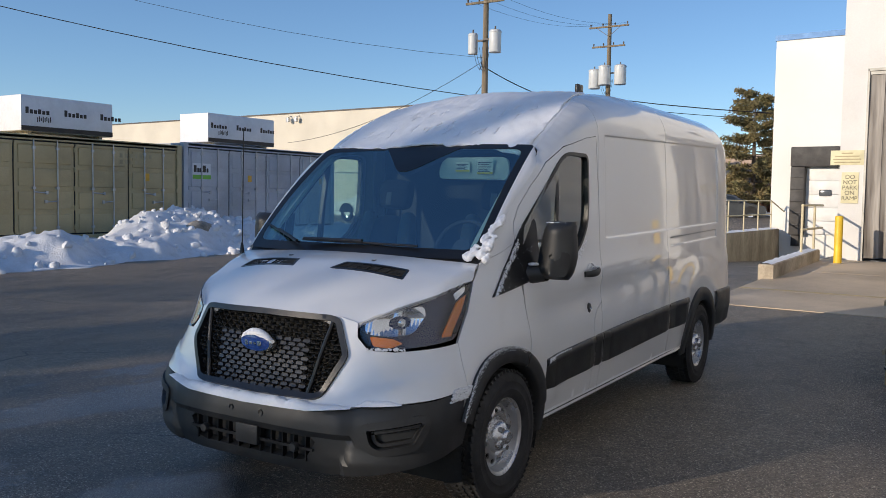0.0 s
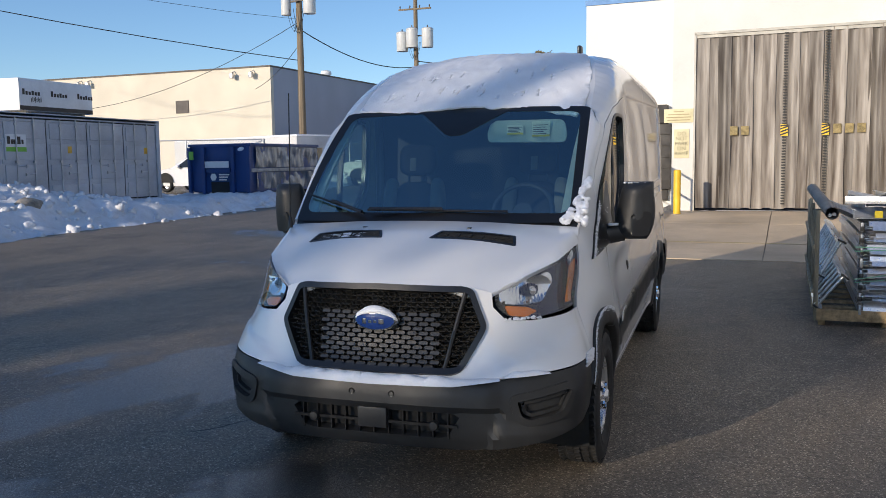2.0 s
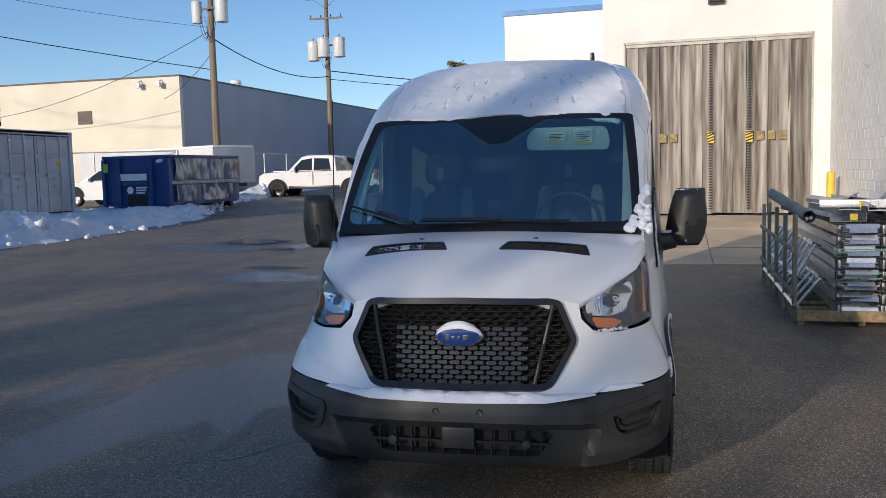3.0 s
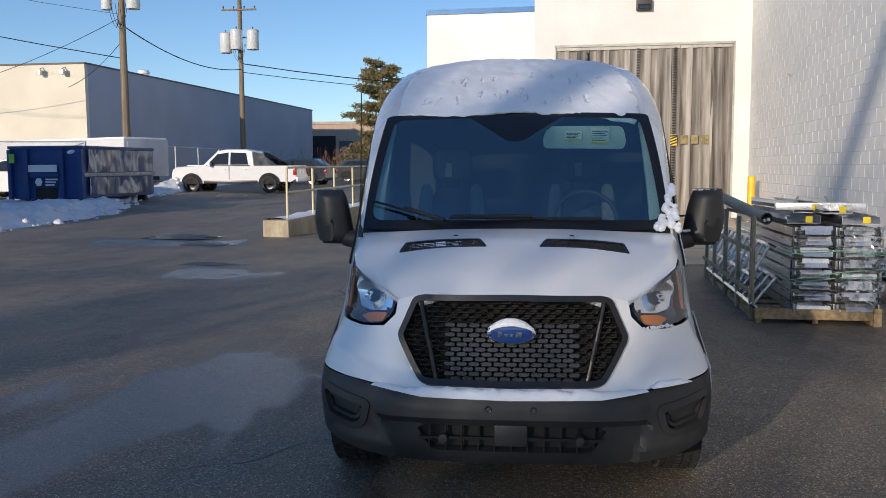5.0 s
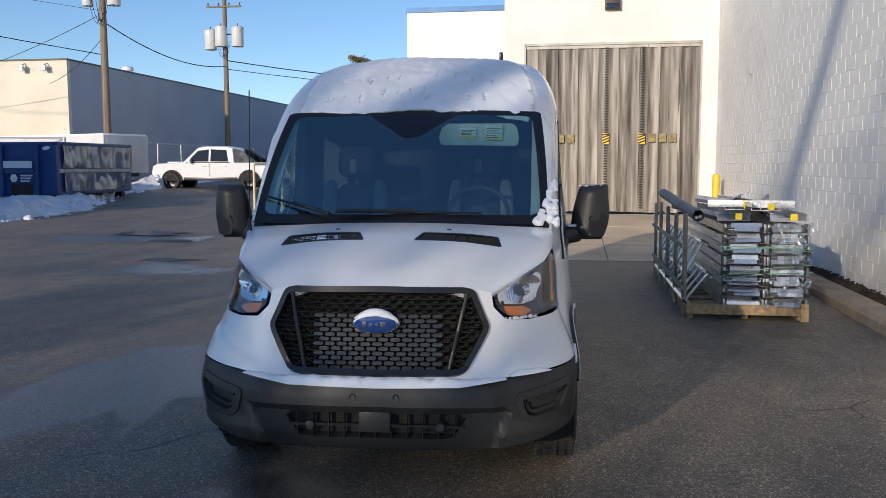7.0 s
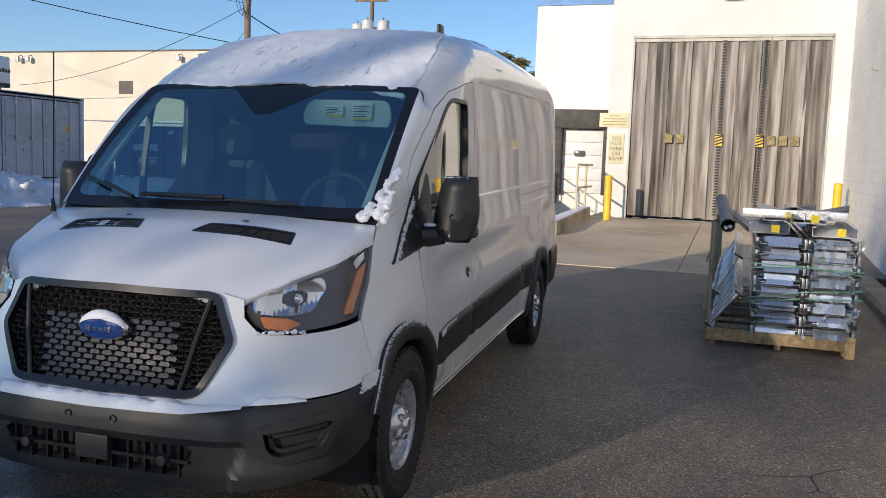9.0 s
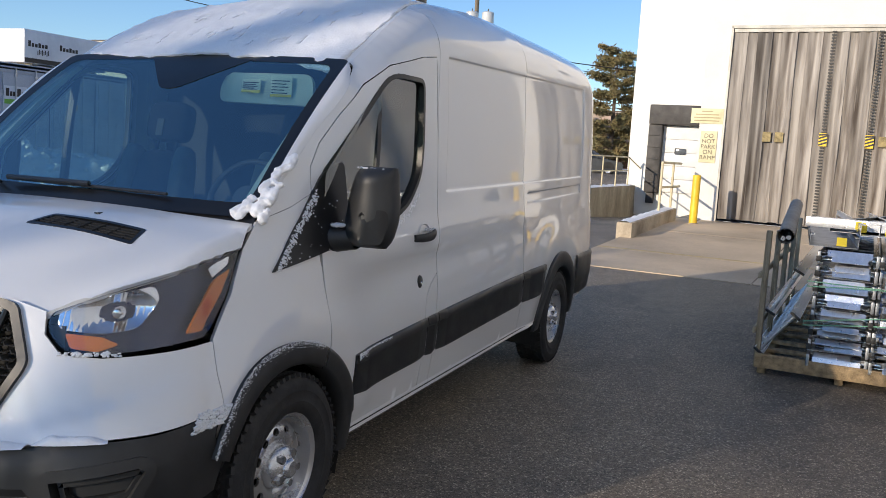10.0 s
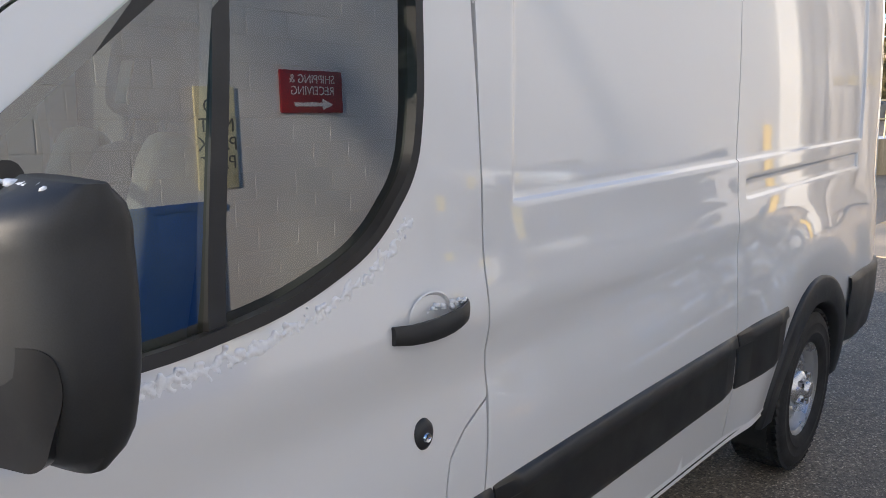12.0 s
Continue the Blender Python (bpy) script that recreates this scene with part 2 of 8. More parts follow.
def bent_tube(points, r, n=6):
    """One continuous bent tube through the points."""
    bm = bmesh.new()
    pts = [Vector(p) for p in points]
    rows = []
    for i, p in enumerate(pts):
        d = (pts[min(i + 1, len(pts) - 1)] - pts[max(i - 1, 0)]).normalized()
        s = d.cross(Vector((0, 0, 1)) if abs(d.z) < 0.95 else Vector((1, 0, 0))).normalized()
        u = s.cross(d)
        rows.append([bm.verts.new(p + (s * math.cos(6.28318 * k / n) + u * math.sin(6.28318 * k / n)) * r) for k in range(n)])
    for a, b in zip(rows, rows[1:]):
        for k in range(n):
            bm.faces.new((a[k], a[(k + 1) % n], b[(k + 1) % n], b[k]))
    bm.faces.new(rows[0])
    bm.faces.new(rows[-1])
    return bm


ICO = {}


def add_ball(bm, level, shape):
    """Adds a unit icosphere to the mesh, each of its points moved by shape()."""
    if level not in ICO:
        t = bmesh.new()
        bmesh.ops.create_icosphere(t, subdivisions=level, radius=1.0)
        t.verts.index_update()
        ICO[level] = ([v.co.copy() for v in t.verts], [[v.index for v in f.verts] for f in t.faces])
        t.free()
    co, fs = ICO[level]
    vs = [bm.verts.new(shape(c.copy())) for c in co]
    for f in fs:
        bm.faces.new([vs[i] for i in f])


def lathe(prof, n=32, m=None, closed=False):
    """Turns a profile of (radius, height) round the z axis."""
    bm = bmesh.new()
    rings = []
    for r, z in prof:
        rings.append([bm.verts.new((r * math.cos(2 * math.pi * i / n), r * math.sin(2 * math.pi * i / n), z)) for i in range(n)] if r > 1e-6 else [bm.verts.new((0, 0, z))])
    for a, b in zip(rings, rings[1:] + ([rings[0]] if closed else [])):
        for i in range(n):
            j = (i + 1) % n
            if len(a) == 1 and len(b) == 1:
                continue
            if len(a) == 1:
                bm.faces.new((a[0], b[i], b[j]))
            elif len(b) == 1:
                bm.faces.new((a[i], b[0], a[j]))
            else:
                bm.faces.new((a[i], b[i], b[j], a[j]))
    if m:
        bmesh.ops.transform(bm, matrix=m, verts=bm.verts)
    return bm


def lerp_table(tab, v):
    """Smooth interpolation through a short table of (v, value)."""
    if v <= tab[0][0]:
        return tab[0][1]
    for i in range(len(tab) - 1):
        (a, fa), (b, fb) = tab[i], tab[i + 1]
        if v <= b:
            m0 = (fb - tab[i - 1][1]) / (b - tab[i - 1][0]) if i > 0 else (fb - fa) / (b - a)
            m1 = (tab[i + 2][1] - fa) / (tab[i + 2][0] - a) if i + 2 < len(tab) else (fb - fa) / (b - a)
            h = b - a
            t = (v - a) / h
            return (2 * t**3 - 3 * t * t + 1) * fa + (t**3 - 2 * t * t + t) * h * m0 + (3 * t * t - 2 * t**3) * fb + (t**3 - t * t) * h * m1
    return tab[-1][1]


def smooth_step(a, b, v):
    t = min(1.0, max(0.0, (v - a) / (b - a)))
    return t * t * (3 - 2 * t)


def ground_z(x, y):
    """The lot rises gently away from the van."""
    z = 0.0125 * max(0.0, y - 6.0) if y < 60 else 0.675
    return z + 0.020 * min(12.0, max(0.0, -x - 5.0)) * smooth_step(-4, 12, y)

# ---- the site: its walls stand a little askew to the van ----
SITE = pose(0, 0, 0, 0, 0, -3.6)


def at_site(x, y, z=0.0):
    return SITE @ Vector((x, y, z))


def sited(ob, label, category, kind="structure", group=""):
    ob.matrix_world = SITE
    return tagged(ob, label, category, group, kind)


def sthing(name, label, category, at=(0, 0, 0), rz=0.0, group="", kind=""):
    ob = new(name)
    ob.empty_display_size = 0.1
    ob.matrix_world = SITE @ pose(*at, 0, 0, rz)
    return tagged(ob, label, category, group, kind)


WELL_X0, WELL_X1, WELL_Y0, WELL_Y1 = -6.05, -1.35, 15.5, 34.0
BAY_Y, SIDE_X = 18.9, 4.47


def lot_z(x, y):
    """Height of the lot in the site's own axes: gentle rise, apron up to the bay, truck well down to the dock."""
    z = ground_z(x, y)
    if WELL_X0 < x < WELL_X1 and WELL_Y0 < y < 34.3:
        return 0.10 - 0.85 * (y - WELL_Y0) / (WELL_Y1 - WELL_Y0)
    if x > WELL_X1 and y > 10.4:
        z = max(z, 0.055 + 0.265 * smooth_step(10.4, 18.5, y))
    return z


def ground_mesh():
    bm = bmesh.new()
    xs = sorted({-400, -200, -100, -60, -40, 40, 60, 100, 200, 400, WELL_X0 - 0.05, WELL_X0 + 0.01, WELL_X1 - 0.01, WELL_X1 + 0.05} | {i * 1.0 for i in range(-30, 31)})
    ys = sorted({-400, -200, -100, -60, -40, -25, 100, 150, 250, 400, WELL_Y0 + 0.01} | {i * 1.0 for i in range(-15, 71)})
    vs = [[bm.verts.new((x, y, lot_z(x, y))) for y in ys] for x in xs]
    for i in range(len(xs) - 1):
        for j in range(len(ys) - 1):
            bm.faces.new((vs[i][j], vs[i + 1][j], vs[i + 1][j + 1], vs[i][j + 1]))
    return bm


sited(part("ground", ground_mesh(), ASPHALT), "worn damp asphalt lot with cracks and puddles", "ground")

# concrete apron in three pours with open joints
APRON = mat("apron_concrete", (0.60, 0.48, 0.34), 0.75, scale=0.5, fine=40, var=0.16, bump=0.25, bump_dist=0.003, dirt=0.35, dirt_color=(0.19, 0.14, 0.09))
for y0, y1 in ((10.42, 12.62), (12.65, 15.6), (15.63, 18.88)):
    for x0, x1 in ((-1.3, 1.48), (1.50, 4.0)):
        bm = bmesh.new()
        n = 8
        for i in range(n):
            a, b = y0 + (y1 - y0) * i / n, y0 + (y1 - y0) * (i + 1) / n
            bm.faces.new([bm.verts.new((x, y, lot_z(1, y) + 0.012)) for x, y in ((x0, a), (x1, a), (x1, b), (x0, b))])
        finish(bm)
        r = bmesh.ops.extrude_face_region(bm, geom=list(bm.faces))
        for v in [g for g in r["geom"] if isinstance(g, bmesh.types.BMVert)]:
            v.co.z -= 0.1
        sited(part("apron_slab", bm, APRON), "stained concrete ramp slab before the loading bay", "pavement")
# faded yellow line across the apron
YELLOW = mat("yellow_paint", (0.85, 0.55, 0.03), 0.5, var=0.1, scale=4, fine=60, bump=0.1, dirt=0.25, dirt_color=(0.35, 0.25, 0.08))
YELLOW_LINE = mat("faded_yellow_line", (0.62, 0.50, 0.22), 0.7, var=0.2, scale=3, fine=30, bump=0.1, dirt=0.8, dirt_color=(0.27, 0.23, 0.18))
bm = bmesh.new()
bm.faces.new([bm.verts.new((x, y, lot_z(1, y) + 0.017)) for x, y in ((-1.3, 12.66), (4.0, 12.66), (4.0, 12.72), (-1.3, 12.72))])
sited(part("ramp_line", bm, YELLOW_LINE), "faded yellow line painted across the ramp", "marking")

# ---- block walls ----
MORTAR = mat("painted_mortar", (0.70, 0.68, 0.63), 0.85, var=0.05, scale=2, fine=50, bump=0.3)
PAINTED = mat("white_painted_blockwork", (0.74, 0.73, 0.70), 0.72, scale=0.6, fine=45, var=0.05, bump=0.35, bump_dist=0.003, obj=0.03, dirt=0.18, dirt_color=(0.52, 0.48, 0.42))
PAINTED_REST = mat("white_painted_blockwork_high", (0.74, 0.73, 0.70), 0.72, scale=0.6, fine=45, var=0.05, bump=0.35, bump_dist=0.003, island=0.03, dirt=0.18, dirt_color=(0.52, 0.48, 0.42))
wall_side = sited(part("wall_side", boxes((SIDE_X + 0.006, -8.0, -0.1, SIDE_X + 0.30, BAY_Y + 0.3, 8.2)), MORTAR), "long white-painted concrete block wall beside the ramp", "wall")
OPEN_X0, OPEN_X1, OPEN_Z = -0.40, 4.09, 4.74
wall_bay = sited(part("wall_bay", boxes((-0.92, BAY_Y, -0.1, OPEN_X0, BAY_Y + 0.30, 8.2), (OPEN_X1, BAY_Y, -0.1, SIDE_X + 0.01, BAY_Y + 0.30, 8.2), (OPEN_X0, BAY_Y, OPEN_Z, OPEN_X1, BAY_Y + 0.30, 8.2)), PAINTED_REST), "white-painted wall around the loading bay", "wall")
sited(part("wall_bay_return", boxes((-0.92, BAY_Y + 0.30, -0.8, -0.62, 34.1, 8.2)), PAINTED_REST), "white-painted return wall of the bay building", "wall")
sited(part("bay_roof", boxes((-0.62, BAY_Y + 0.30, 8.0, 14.0, 34.0, 8.2)), MORTAR), "flat roof over the bay building", "roof")
sited(part("bay_interior", boxes((-0.62, 26.0, 0.2, 9.0, 26.2, 8.0), (8.8, BAY_Y + 0.3, 0.2, 9.0, 26.0, 8.0), (-0.62, BAY_Y + 0.3, 0.2, 9.0, 26.0, 0.33)), SHADED_BLOCK), "dim interior behind the strip curtain", "wall")
# steel frame round the bay opening
FRAME = mat("grey_painted_steel", (0.45, 0.44, 0.40), 0.5, metal=0.2, var=0.12, scale=3, fine=40, bump=0.1)
sited(part("bay_frame", boxes((OPEN_X0, BAY_Y - 0.015, 0.30, OPEN_X0 + 0.045, BAY_Y + 0.12, OPEN_Z), (OPEN_X1 - 0.045, BAY_Y - 0.015, 0.30, OPEN_X1, BAY_Y + 0.12, OPEN_Z), (OPEN_X0, BAY_Y - 0.015, OPEN_Z - 0.05, OPEN_X1, BAY_Y + 0.12, OPEN_Z + 0.01)), FRAME), "grey steel frame of the bay opening", "frame")

# ---- strip curtain ----
VINYL = bpy.data.materials.new("hazy_vinyl")
VINYL.use_nodes = True
_n, _l = VINYL.node_tree.nodes, VINYL.node_tree.links
_b = _n["Principled BSDF"]
_tc, _mp, _no, _oi, _mx, _hs, _mr = (_n.new("ShaderNode" + k) for k in ("TexCoord", "Mapping", "TexNoise", "ObjectInfo", "Mix", "HueSaturation", "MapRange"))
_mp.inputs["Scale"].default_value = (6, 6, 0.45)
_no.inputs["Scale"].default_value, _no.inputs["Detail"].default_value = 1.4, 6
_mx.data_type = "RGBA"
_mx.inputs["A"].default_value, _mx.inputs["B"].default_value = (0.30, 0.275, 0.245, 1), (0.085, 0.068, 0.055, 1)
_l.new(_tc.outputs["Object"], _mp.inputs[0])
_l.new(_mp.outputs[0], _no.inputs[0])
_mr.inputs[1].default_value, _mr.inputs[2].default_value = 0.35, 0.68
_l.new(_no.outputs[0], _mr.inputs[0])
_l.new(_mr.outputs[0], _mx.inputs["Factor"])
_vr = _n.new("ShaderNodeMapRange")
_vr.inputs[3].default_value, _vr.inputs[4].default_value = 0.62, 1.25
_l.new(_oi.outputs["Random"], _vr.inputs[0])
_l.new(_vr.outputs[0], _hs.inputs["Value"])
_l.new(_mx.outputs["Result"], _hs.inputs["Color"])
_l.new(_hs.outputs[0], _b.inputs["Base Color"])
_b.inputs["Roughness"].default_value = 0.5
_b.inputs["Transmission Weight"].default_value = 0.0
OLD_YELLOW = mat("worn_yellow_print", (0.30, 0.235, 0.10), 0.6, var=0.25, scale=9, fine=40, bump=0.0)
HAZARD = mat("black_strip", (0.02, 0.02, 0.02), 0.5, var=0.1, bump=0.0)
curtain = sthing("strip_curtain", "hanging grey-brown vinyl strip curtain with hazard marks", "curtain", (0, BAY_Y, 0))
rng = random.Random(4)
NSTRIP = 17
for i in range(NSTRIP):
    x0 = OPEN_X0 + 0.05 + (OPEN_X1 - OPEN_X0 - 0.1) * i / NSTRIP
    w = (OPEN_X1 - OPEN_X0 - 0.1) / NSTRIP + 0.05
    bm = bmesh.new()
    ph, amp = rng.uniform(0, 6), rng.uniform(0.012, 0.035)
    rows = []
    for k in range(17):
        z = 0.40 + rng.uniform(-0.02, 0.02) * (k == 0) + (OPEN_Z - 0.46) * k / 16
        sway = 0.02 * math.sin(z * 1.1 + ph) * (1 - k / 16)
        rows.append([bm.verts.new((x0 + w * j / 6 + sway, 0.05 + 0.018 * (i % 2) + amp * math.cos(math.pi * (j - 3) / 3 + 0.25 * math.sin(z + ph)) + 0.01 * math.sin(3 * z + ph), z)) for j in range(7)])
    for a, b in zip(rows, rows[1:]):
        for j in range(6):
            bm.faces.new((a[j], a[j + 1], b[j + 1], b[j]))
    strip = part("strip", bm, VINYL, curtain, smooth=80)
    if i in (3, 4, 12, 13, 14):
        part("hazard_band", boxes((x0 + 0.05, -0.008, 2.20, x0 + w - 0.08, -0.004, 2.42)), OLD_YELLOW, strip)
# two stacks of black slabs laid over the strips, drawing the shade in gaps
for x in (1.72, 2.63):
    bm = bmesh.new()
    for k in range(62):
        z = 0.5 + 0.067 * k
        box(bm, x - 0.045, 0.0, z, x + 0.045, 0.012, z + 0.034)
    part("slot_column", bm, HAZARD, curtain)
    band = part("hazard_mark", boxes((x - 0.085, -0.012, 2.16, x + 0.085, -0.006, 2.44)), YELLOW, curtain)
    for k in range(4):
        bm = bmesh.new()
        za = 2.165 + 0.072 * k
        bm.faces.new([bm.verts.new(v) for v in ((x - 0.084, -0.015, za), (x + 0.084, -0.015, min(2.40, za + 0.06)), (x + 0.084, -0.015, min(2.438, za + 0.10)), (x - 0.084, -0.015, za + 0.036))])
        part("hazard_bar", bm, HAZARD, band)
sited(part("bay_track", boxes((OPEN_X0 + 0.05, BAY_Y + 0.02, OPEN_Z - 0.13, OPEN_X1 - 0.05, BAY_Y + 0.16, OPEN_Z - 0.05)), FRAME), "steel track that carries the strips", "track")

# ---- bay fittings ----
lamp_box = sthing("wall_lamp", "dark bronze wall lamp over the bay", "lamp", (1.83, BAY_Y, 5.55))
part("housing", boxes((-0.19, -0.16, 0.0, 0.19, -0.003, 0.28), bevel=0.02), mat("bronze_casting", (0.05, 0.04, 0.032), 0.55, var=0.1, bump=0.1), lamp_box)
part("lens", boxes((-0.15, -0.175, 0.02, 0.15, -0.162, 0.15), bevel=0.004), glass("lamp_lens", (0.5, 0.5, 0.5)), lamp_box)
CREAM = mat("cream_sign_board", (0.72, 0.66, 0.42), 0.6, var=0.08, scale=5, fine=60, bump=0.05, dirt=0.2, dirt_color=(0.5, 0.42, 0.25))
INK = mat("sign_ink", (0.05, 0.04, 0.03), 0.6, var=0.1, bump=0.0)
FADED_INK = mat("faded_sign_ink", (0.45, 0.38, 0.22), 0.7, var=0.1, bump=0.0)


def lettering(text, size, parent, m, material, spacing=1.0):
    c = bpy.data.curves.new("lettering", "FONT")
    c.body, c.size, c.align_x, c.align_y, c.extrude, c.space_line = text, size, "CENTER", "CENTER", 0.001, spacing
    c.materials.append(material)
    ob = new("lettering", c)
    ob.parent = parent
    ob.matrix_basis = m
    return ob


sign = sthing("ramp_sign", "cream ramp sign with dark capital letters", "sign", (-0.68, BAY_Y, 2.02))
part("board", boxes((-0.185, -0.022, -0.36, 0.185, -0.004, 0.36), bevel=0.003), CREAM, sign)
lettering("DO\nNOT\nPARK\nON\nRAMP", 0.135, sign, pose(0, -0.024, 0.0, 90), INK, 0.92)
sign2 = sthing("notice_board", "wide faded cream notice on the bay wall", "sign", (-0.76, BAY_Y, 2.72))
part("board", boxes((-0.36, -0.022, -0.17, 0.36, -0.004, 0.17), bevel=0.003), CREAM, sign2)
bm = bmesh.new()
for i, w in enumerate((0.25, 0.52, 0.60, 0.56)):
    box(bm, -w / 2, -0.0255, 0.09 - 0.07 * i, w / 2, -0.0235, 0.115 - 0.07 * i)
part("line_bars", bm, FADED_INK, sign2)


def bollard(x, y, z, h, r, label):
    b = sthing("bollard", label, "bollard", (x, y, z), group="yellow bollards at the bay")
    part("post", lathe(((r, -0.3), (r, h - 0.03), (r * 0.9, h - 0.008), (r * 0.6, h), (0.0, h + 0.004)), 28), YELLOW, b)
    part("base_collar", lathe(((r + 0.002, 0.0), (r + 0.03, 0.0), (r + 0.025, 0.03), (r + 0.002, 0.035)), 28), OLD_CONCRETE, b)


bollard(-0.62, 17.55, 0.30, 1.08, 0.085, "yellow steel bollard at the ramp's edge")
bollard(4.22, 17.1, 0.28, 1.12, 0.085, "yellow steel bollard behind the ladder pallet")

# low kerb wall beside the ramp, with snow along its top
kerb = sthing("ramp_kerb", "low stained concrete kerb wall capped with snow", "kerb wall", (-1.32, 14.1, 0))
bm = bmesh.new()
box(bm, -0.06, 0.0, -0.2, 0.24, 3.9, 0.46, 0.03)
for v in bm.verts:
    if v.co.z > 0.2:
        v.co.z += 0.14 * v.co.y / 3.9
part("kerb_body", bm, OLD_CONCRETE, kerb)
bm = bmesh.new()
rows = []
for i in range(40):
    y = 0.02 + 3.8 * i / 39
    wob = noise.noise((y * 3, 1.0, 0)) * 0.03
    rows.append([bm.verts.new((x + wob * (k in (1, 2)), y, 0.455 + 0.14 * y / 3.9 + h * (0.7 + noise.noise((y * 4, k, 2))))) for k, (x, h) in enumerate(((-0.05, 0.0), (-0.02, 0.03), (0.13, 0.035), (0.20, 0.0)))])
for a, b in zip(rows, rows[1:]):
    for k in range(3):
        bm.faces.new((a[k], a[k + 1], b[k + 1], b[k]))
part("snow_cap", bm, CLEAN_SNOW, kerb)
RAIL = mat("cream_painted_pipe", (0.66, 0.58, 0.38), 0.5, var=0.08, scale=4, fine=50, bump=0.1, dirt=0.2, dirt_color=(0.35, 0.25, 0.12))
rail = sthing("kerb_railing", "cream pipe railing at the ramp's upper end", "railing", (-1.24, 16.9, 0.55))
for y in (0.0, 1.15):
    part("post", rods(0.028, ((0, y, -0.3), (0, y, 1.05))), RAIL, rail)
for z in (1.05, 0.52):
    part("rail", rods(0.026, ((0, -0.02, z), (0, 1.98, z))), RAIL, rail)

# truck well: left wall with railing, right wall, floor rubble
WELLWALL = mat("weathered_wall_concrete", (0.42, 0.36, 0.26), 0.85, scale=1.2, fine=25, var=0.22, bump=0.5, bump_dist=0.006, stretch=(1, 1, 0.35), dirt=0.75, dirt_color=(0.13, 0.10, 0.07))
bm = bmesh.new()
box(bm, -6.62, 14.2, -1.0, -6.02, 33.9, 0.50, 0.03)
for v in bm.verts:
    if v.co.z > 0.2:
        v.co.z += 0.004 * (v.co.y - 14)
sited(part("wall_well", bm, WELLWALL), "weathered concrete retaining wall of the truck well", "wall")
sited(part("wall_well_inner", boxes((-1.36, 17.9, -1.0, -1.02, 33.9, 0.30)), WELLWALL), "inner retaining wall of the truck well", "wall")
bm = bmesh.new()
rows = []
for i in range(100):
    y = 14.2 + 19.6 * i / 99
    rows.append([bm.verts.new((x, y, 0.505 + 0.004 * (y - 14) + h * (0.6 + noise.noise((y * 2, k, 5))))) for k, (x, h) in enumerate(((-6.60, 0.0), (-6.5, 0.05), (-6.2, 0.05), (-6.06, 0.0)))])
for a, b in zip(rows, rows[1:]):
    for k in range(3):
        bm.faces.new((a[k], a[k + 1], b[k + 1], b[k]))
tagged(sited(part("wall_snow", bm, CLEAN_SNOW), "thin snow along the retaining wall", "snow"), kind="stuff")
rail = sthing("well_railing", "long cream pipe railing on the truck well's wall", "railing", (-6.18, 14.6, 0.50))
for i in range(11):
    y = 1.86 * i
    part("post", rods(0.027, ((0, y, -0.02 + 0.004 * y), (0, y, 1.15 + 0.004 * y))), RAIL, rail)
for z in (1.15, 0.60):
    part("rail", rods(0.025, ((0, 0, z), (0, 18.6, z + 0.075))), RAIL, rail)
part("down_rail", rods(0.025, ((0, 18.6, 1.22), (0.55, 20.4, 0.35))), RAIL, rail)

# ---- annex with loading dock ----
annex = sthing("annex_building", "tall white annex with a blue roof edge and loading dock", "building", (0, 0, 0))
part("wall", boxes((-6.46, 34.1, -1.2, -0.62, 34.4, 8.35), (-6.46, 34.4, -1.2, -6.16, 60, 8.35), (-6.16, 59.7, -1.2, 6.0, 60.0, 8.35)), WHITE_METAL, annex)
part("roof", boxes((-6.3, 34.3, 8.2, 6.0, 59.8, 8.3)), MORTAR, annex)
BLUE_TRIM = mat("blue_roof_flashing", (0.05, 0.16, 0.36), 0.45, metal=0.2, var=0.05, bump=0.05)
part("roof_edge", boxes((-6.50, 34.04, 8.30, -0.6, 34.42, 8.52), (-6.50, 34.42, 8.30, -6.12, 60.04, 8.52)), BLUE_TRIM, annex)
SEAL = mat("black_dock_seal", (0.045, 0.042, 0.04), 0.6, var=0.2, scale=3, fine=30, bump=0.5, bump_dist=0.01)
DOORWHITE = mat("white_dock_door", (0.72, 0.72, 0.70), 0.5, var=0.05, bump=0.05)
dock = part("dock_seal", boxes((-5.62, 33.62, 3.12, -2.9, 34.095, 3.92), bevel=0.06), SEAL, annex)
for x in (-5.62, -3.32):
    bm = bmesh.new()
    box(bm, x, 33.70, 0.35, x + 0.55, 34.095, 3.12, 0.05)
    part("seal_pad", bm, SEAL, dock)
    for k in range(5):
        part("pad_pleat", boxes((x + 0.01, 33.66, 0.75 + 0.48 * k, x + 0.54, 33.71, 0.80 + 0.48 * k), bevel=0.01), SEAL, dock)
ddoor = part("dock_door", boxes(*[(-5.07, 34.02, 0.40 + 0.54 * k, -3.32, 34.07, 0.93 + 0.54 * k) for k in range(5)], bevel=0.008), DOORWHITE, annex)
part("door_window", boxes((-4.55, 33.995, 1.95, -4.10, 34.015, 2.20), bevel=0.05), mat("dark_pane", (0.10, 0.11, 0.12), 0.15, var=0.05, bump=0), ddoor)
for x in (-5.55, -3.2):
    part("dock_bumper", boxes((x, 33.85, -0.1, x + 0.3, 34.095, 0.35), bevel=0.02), SEAL, annex)

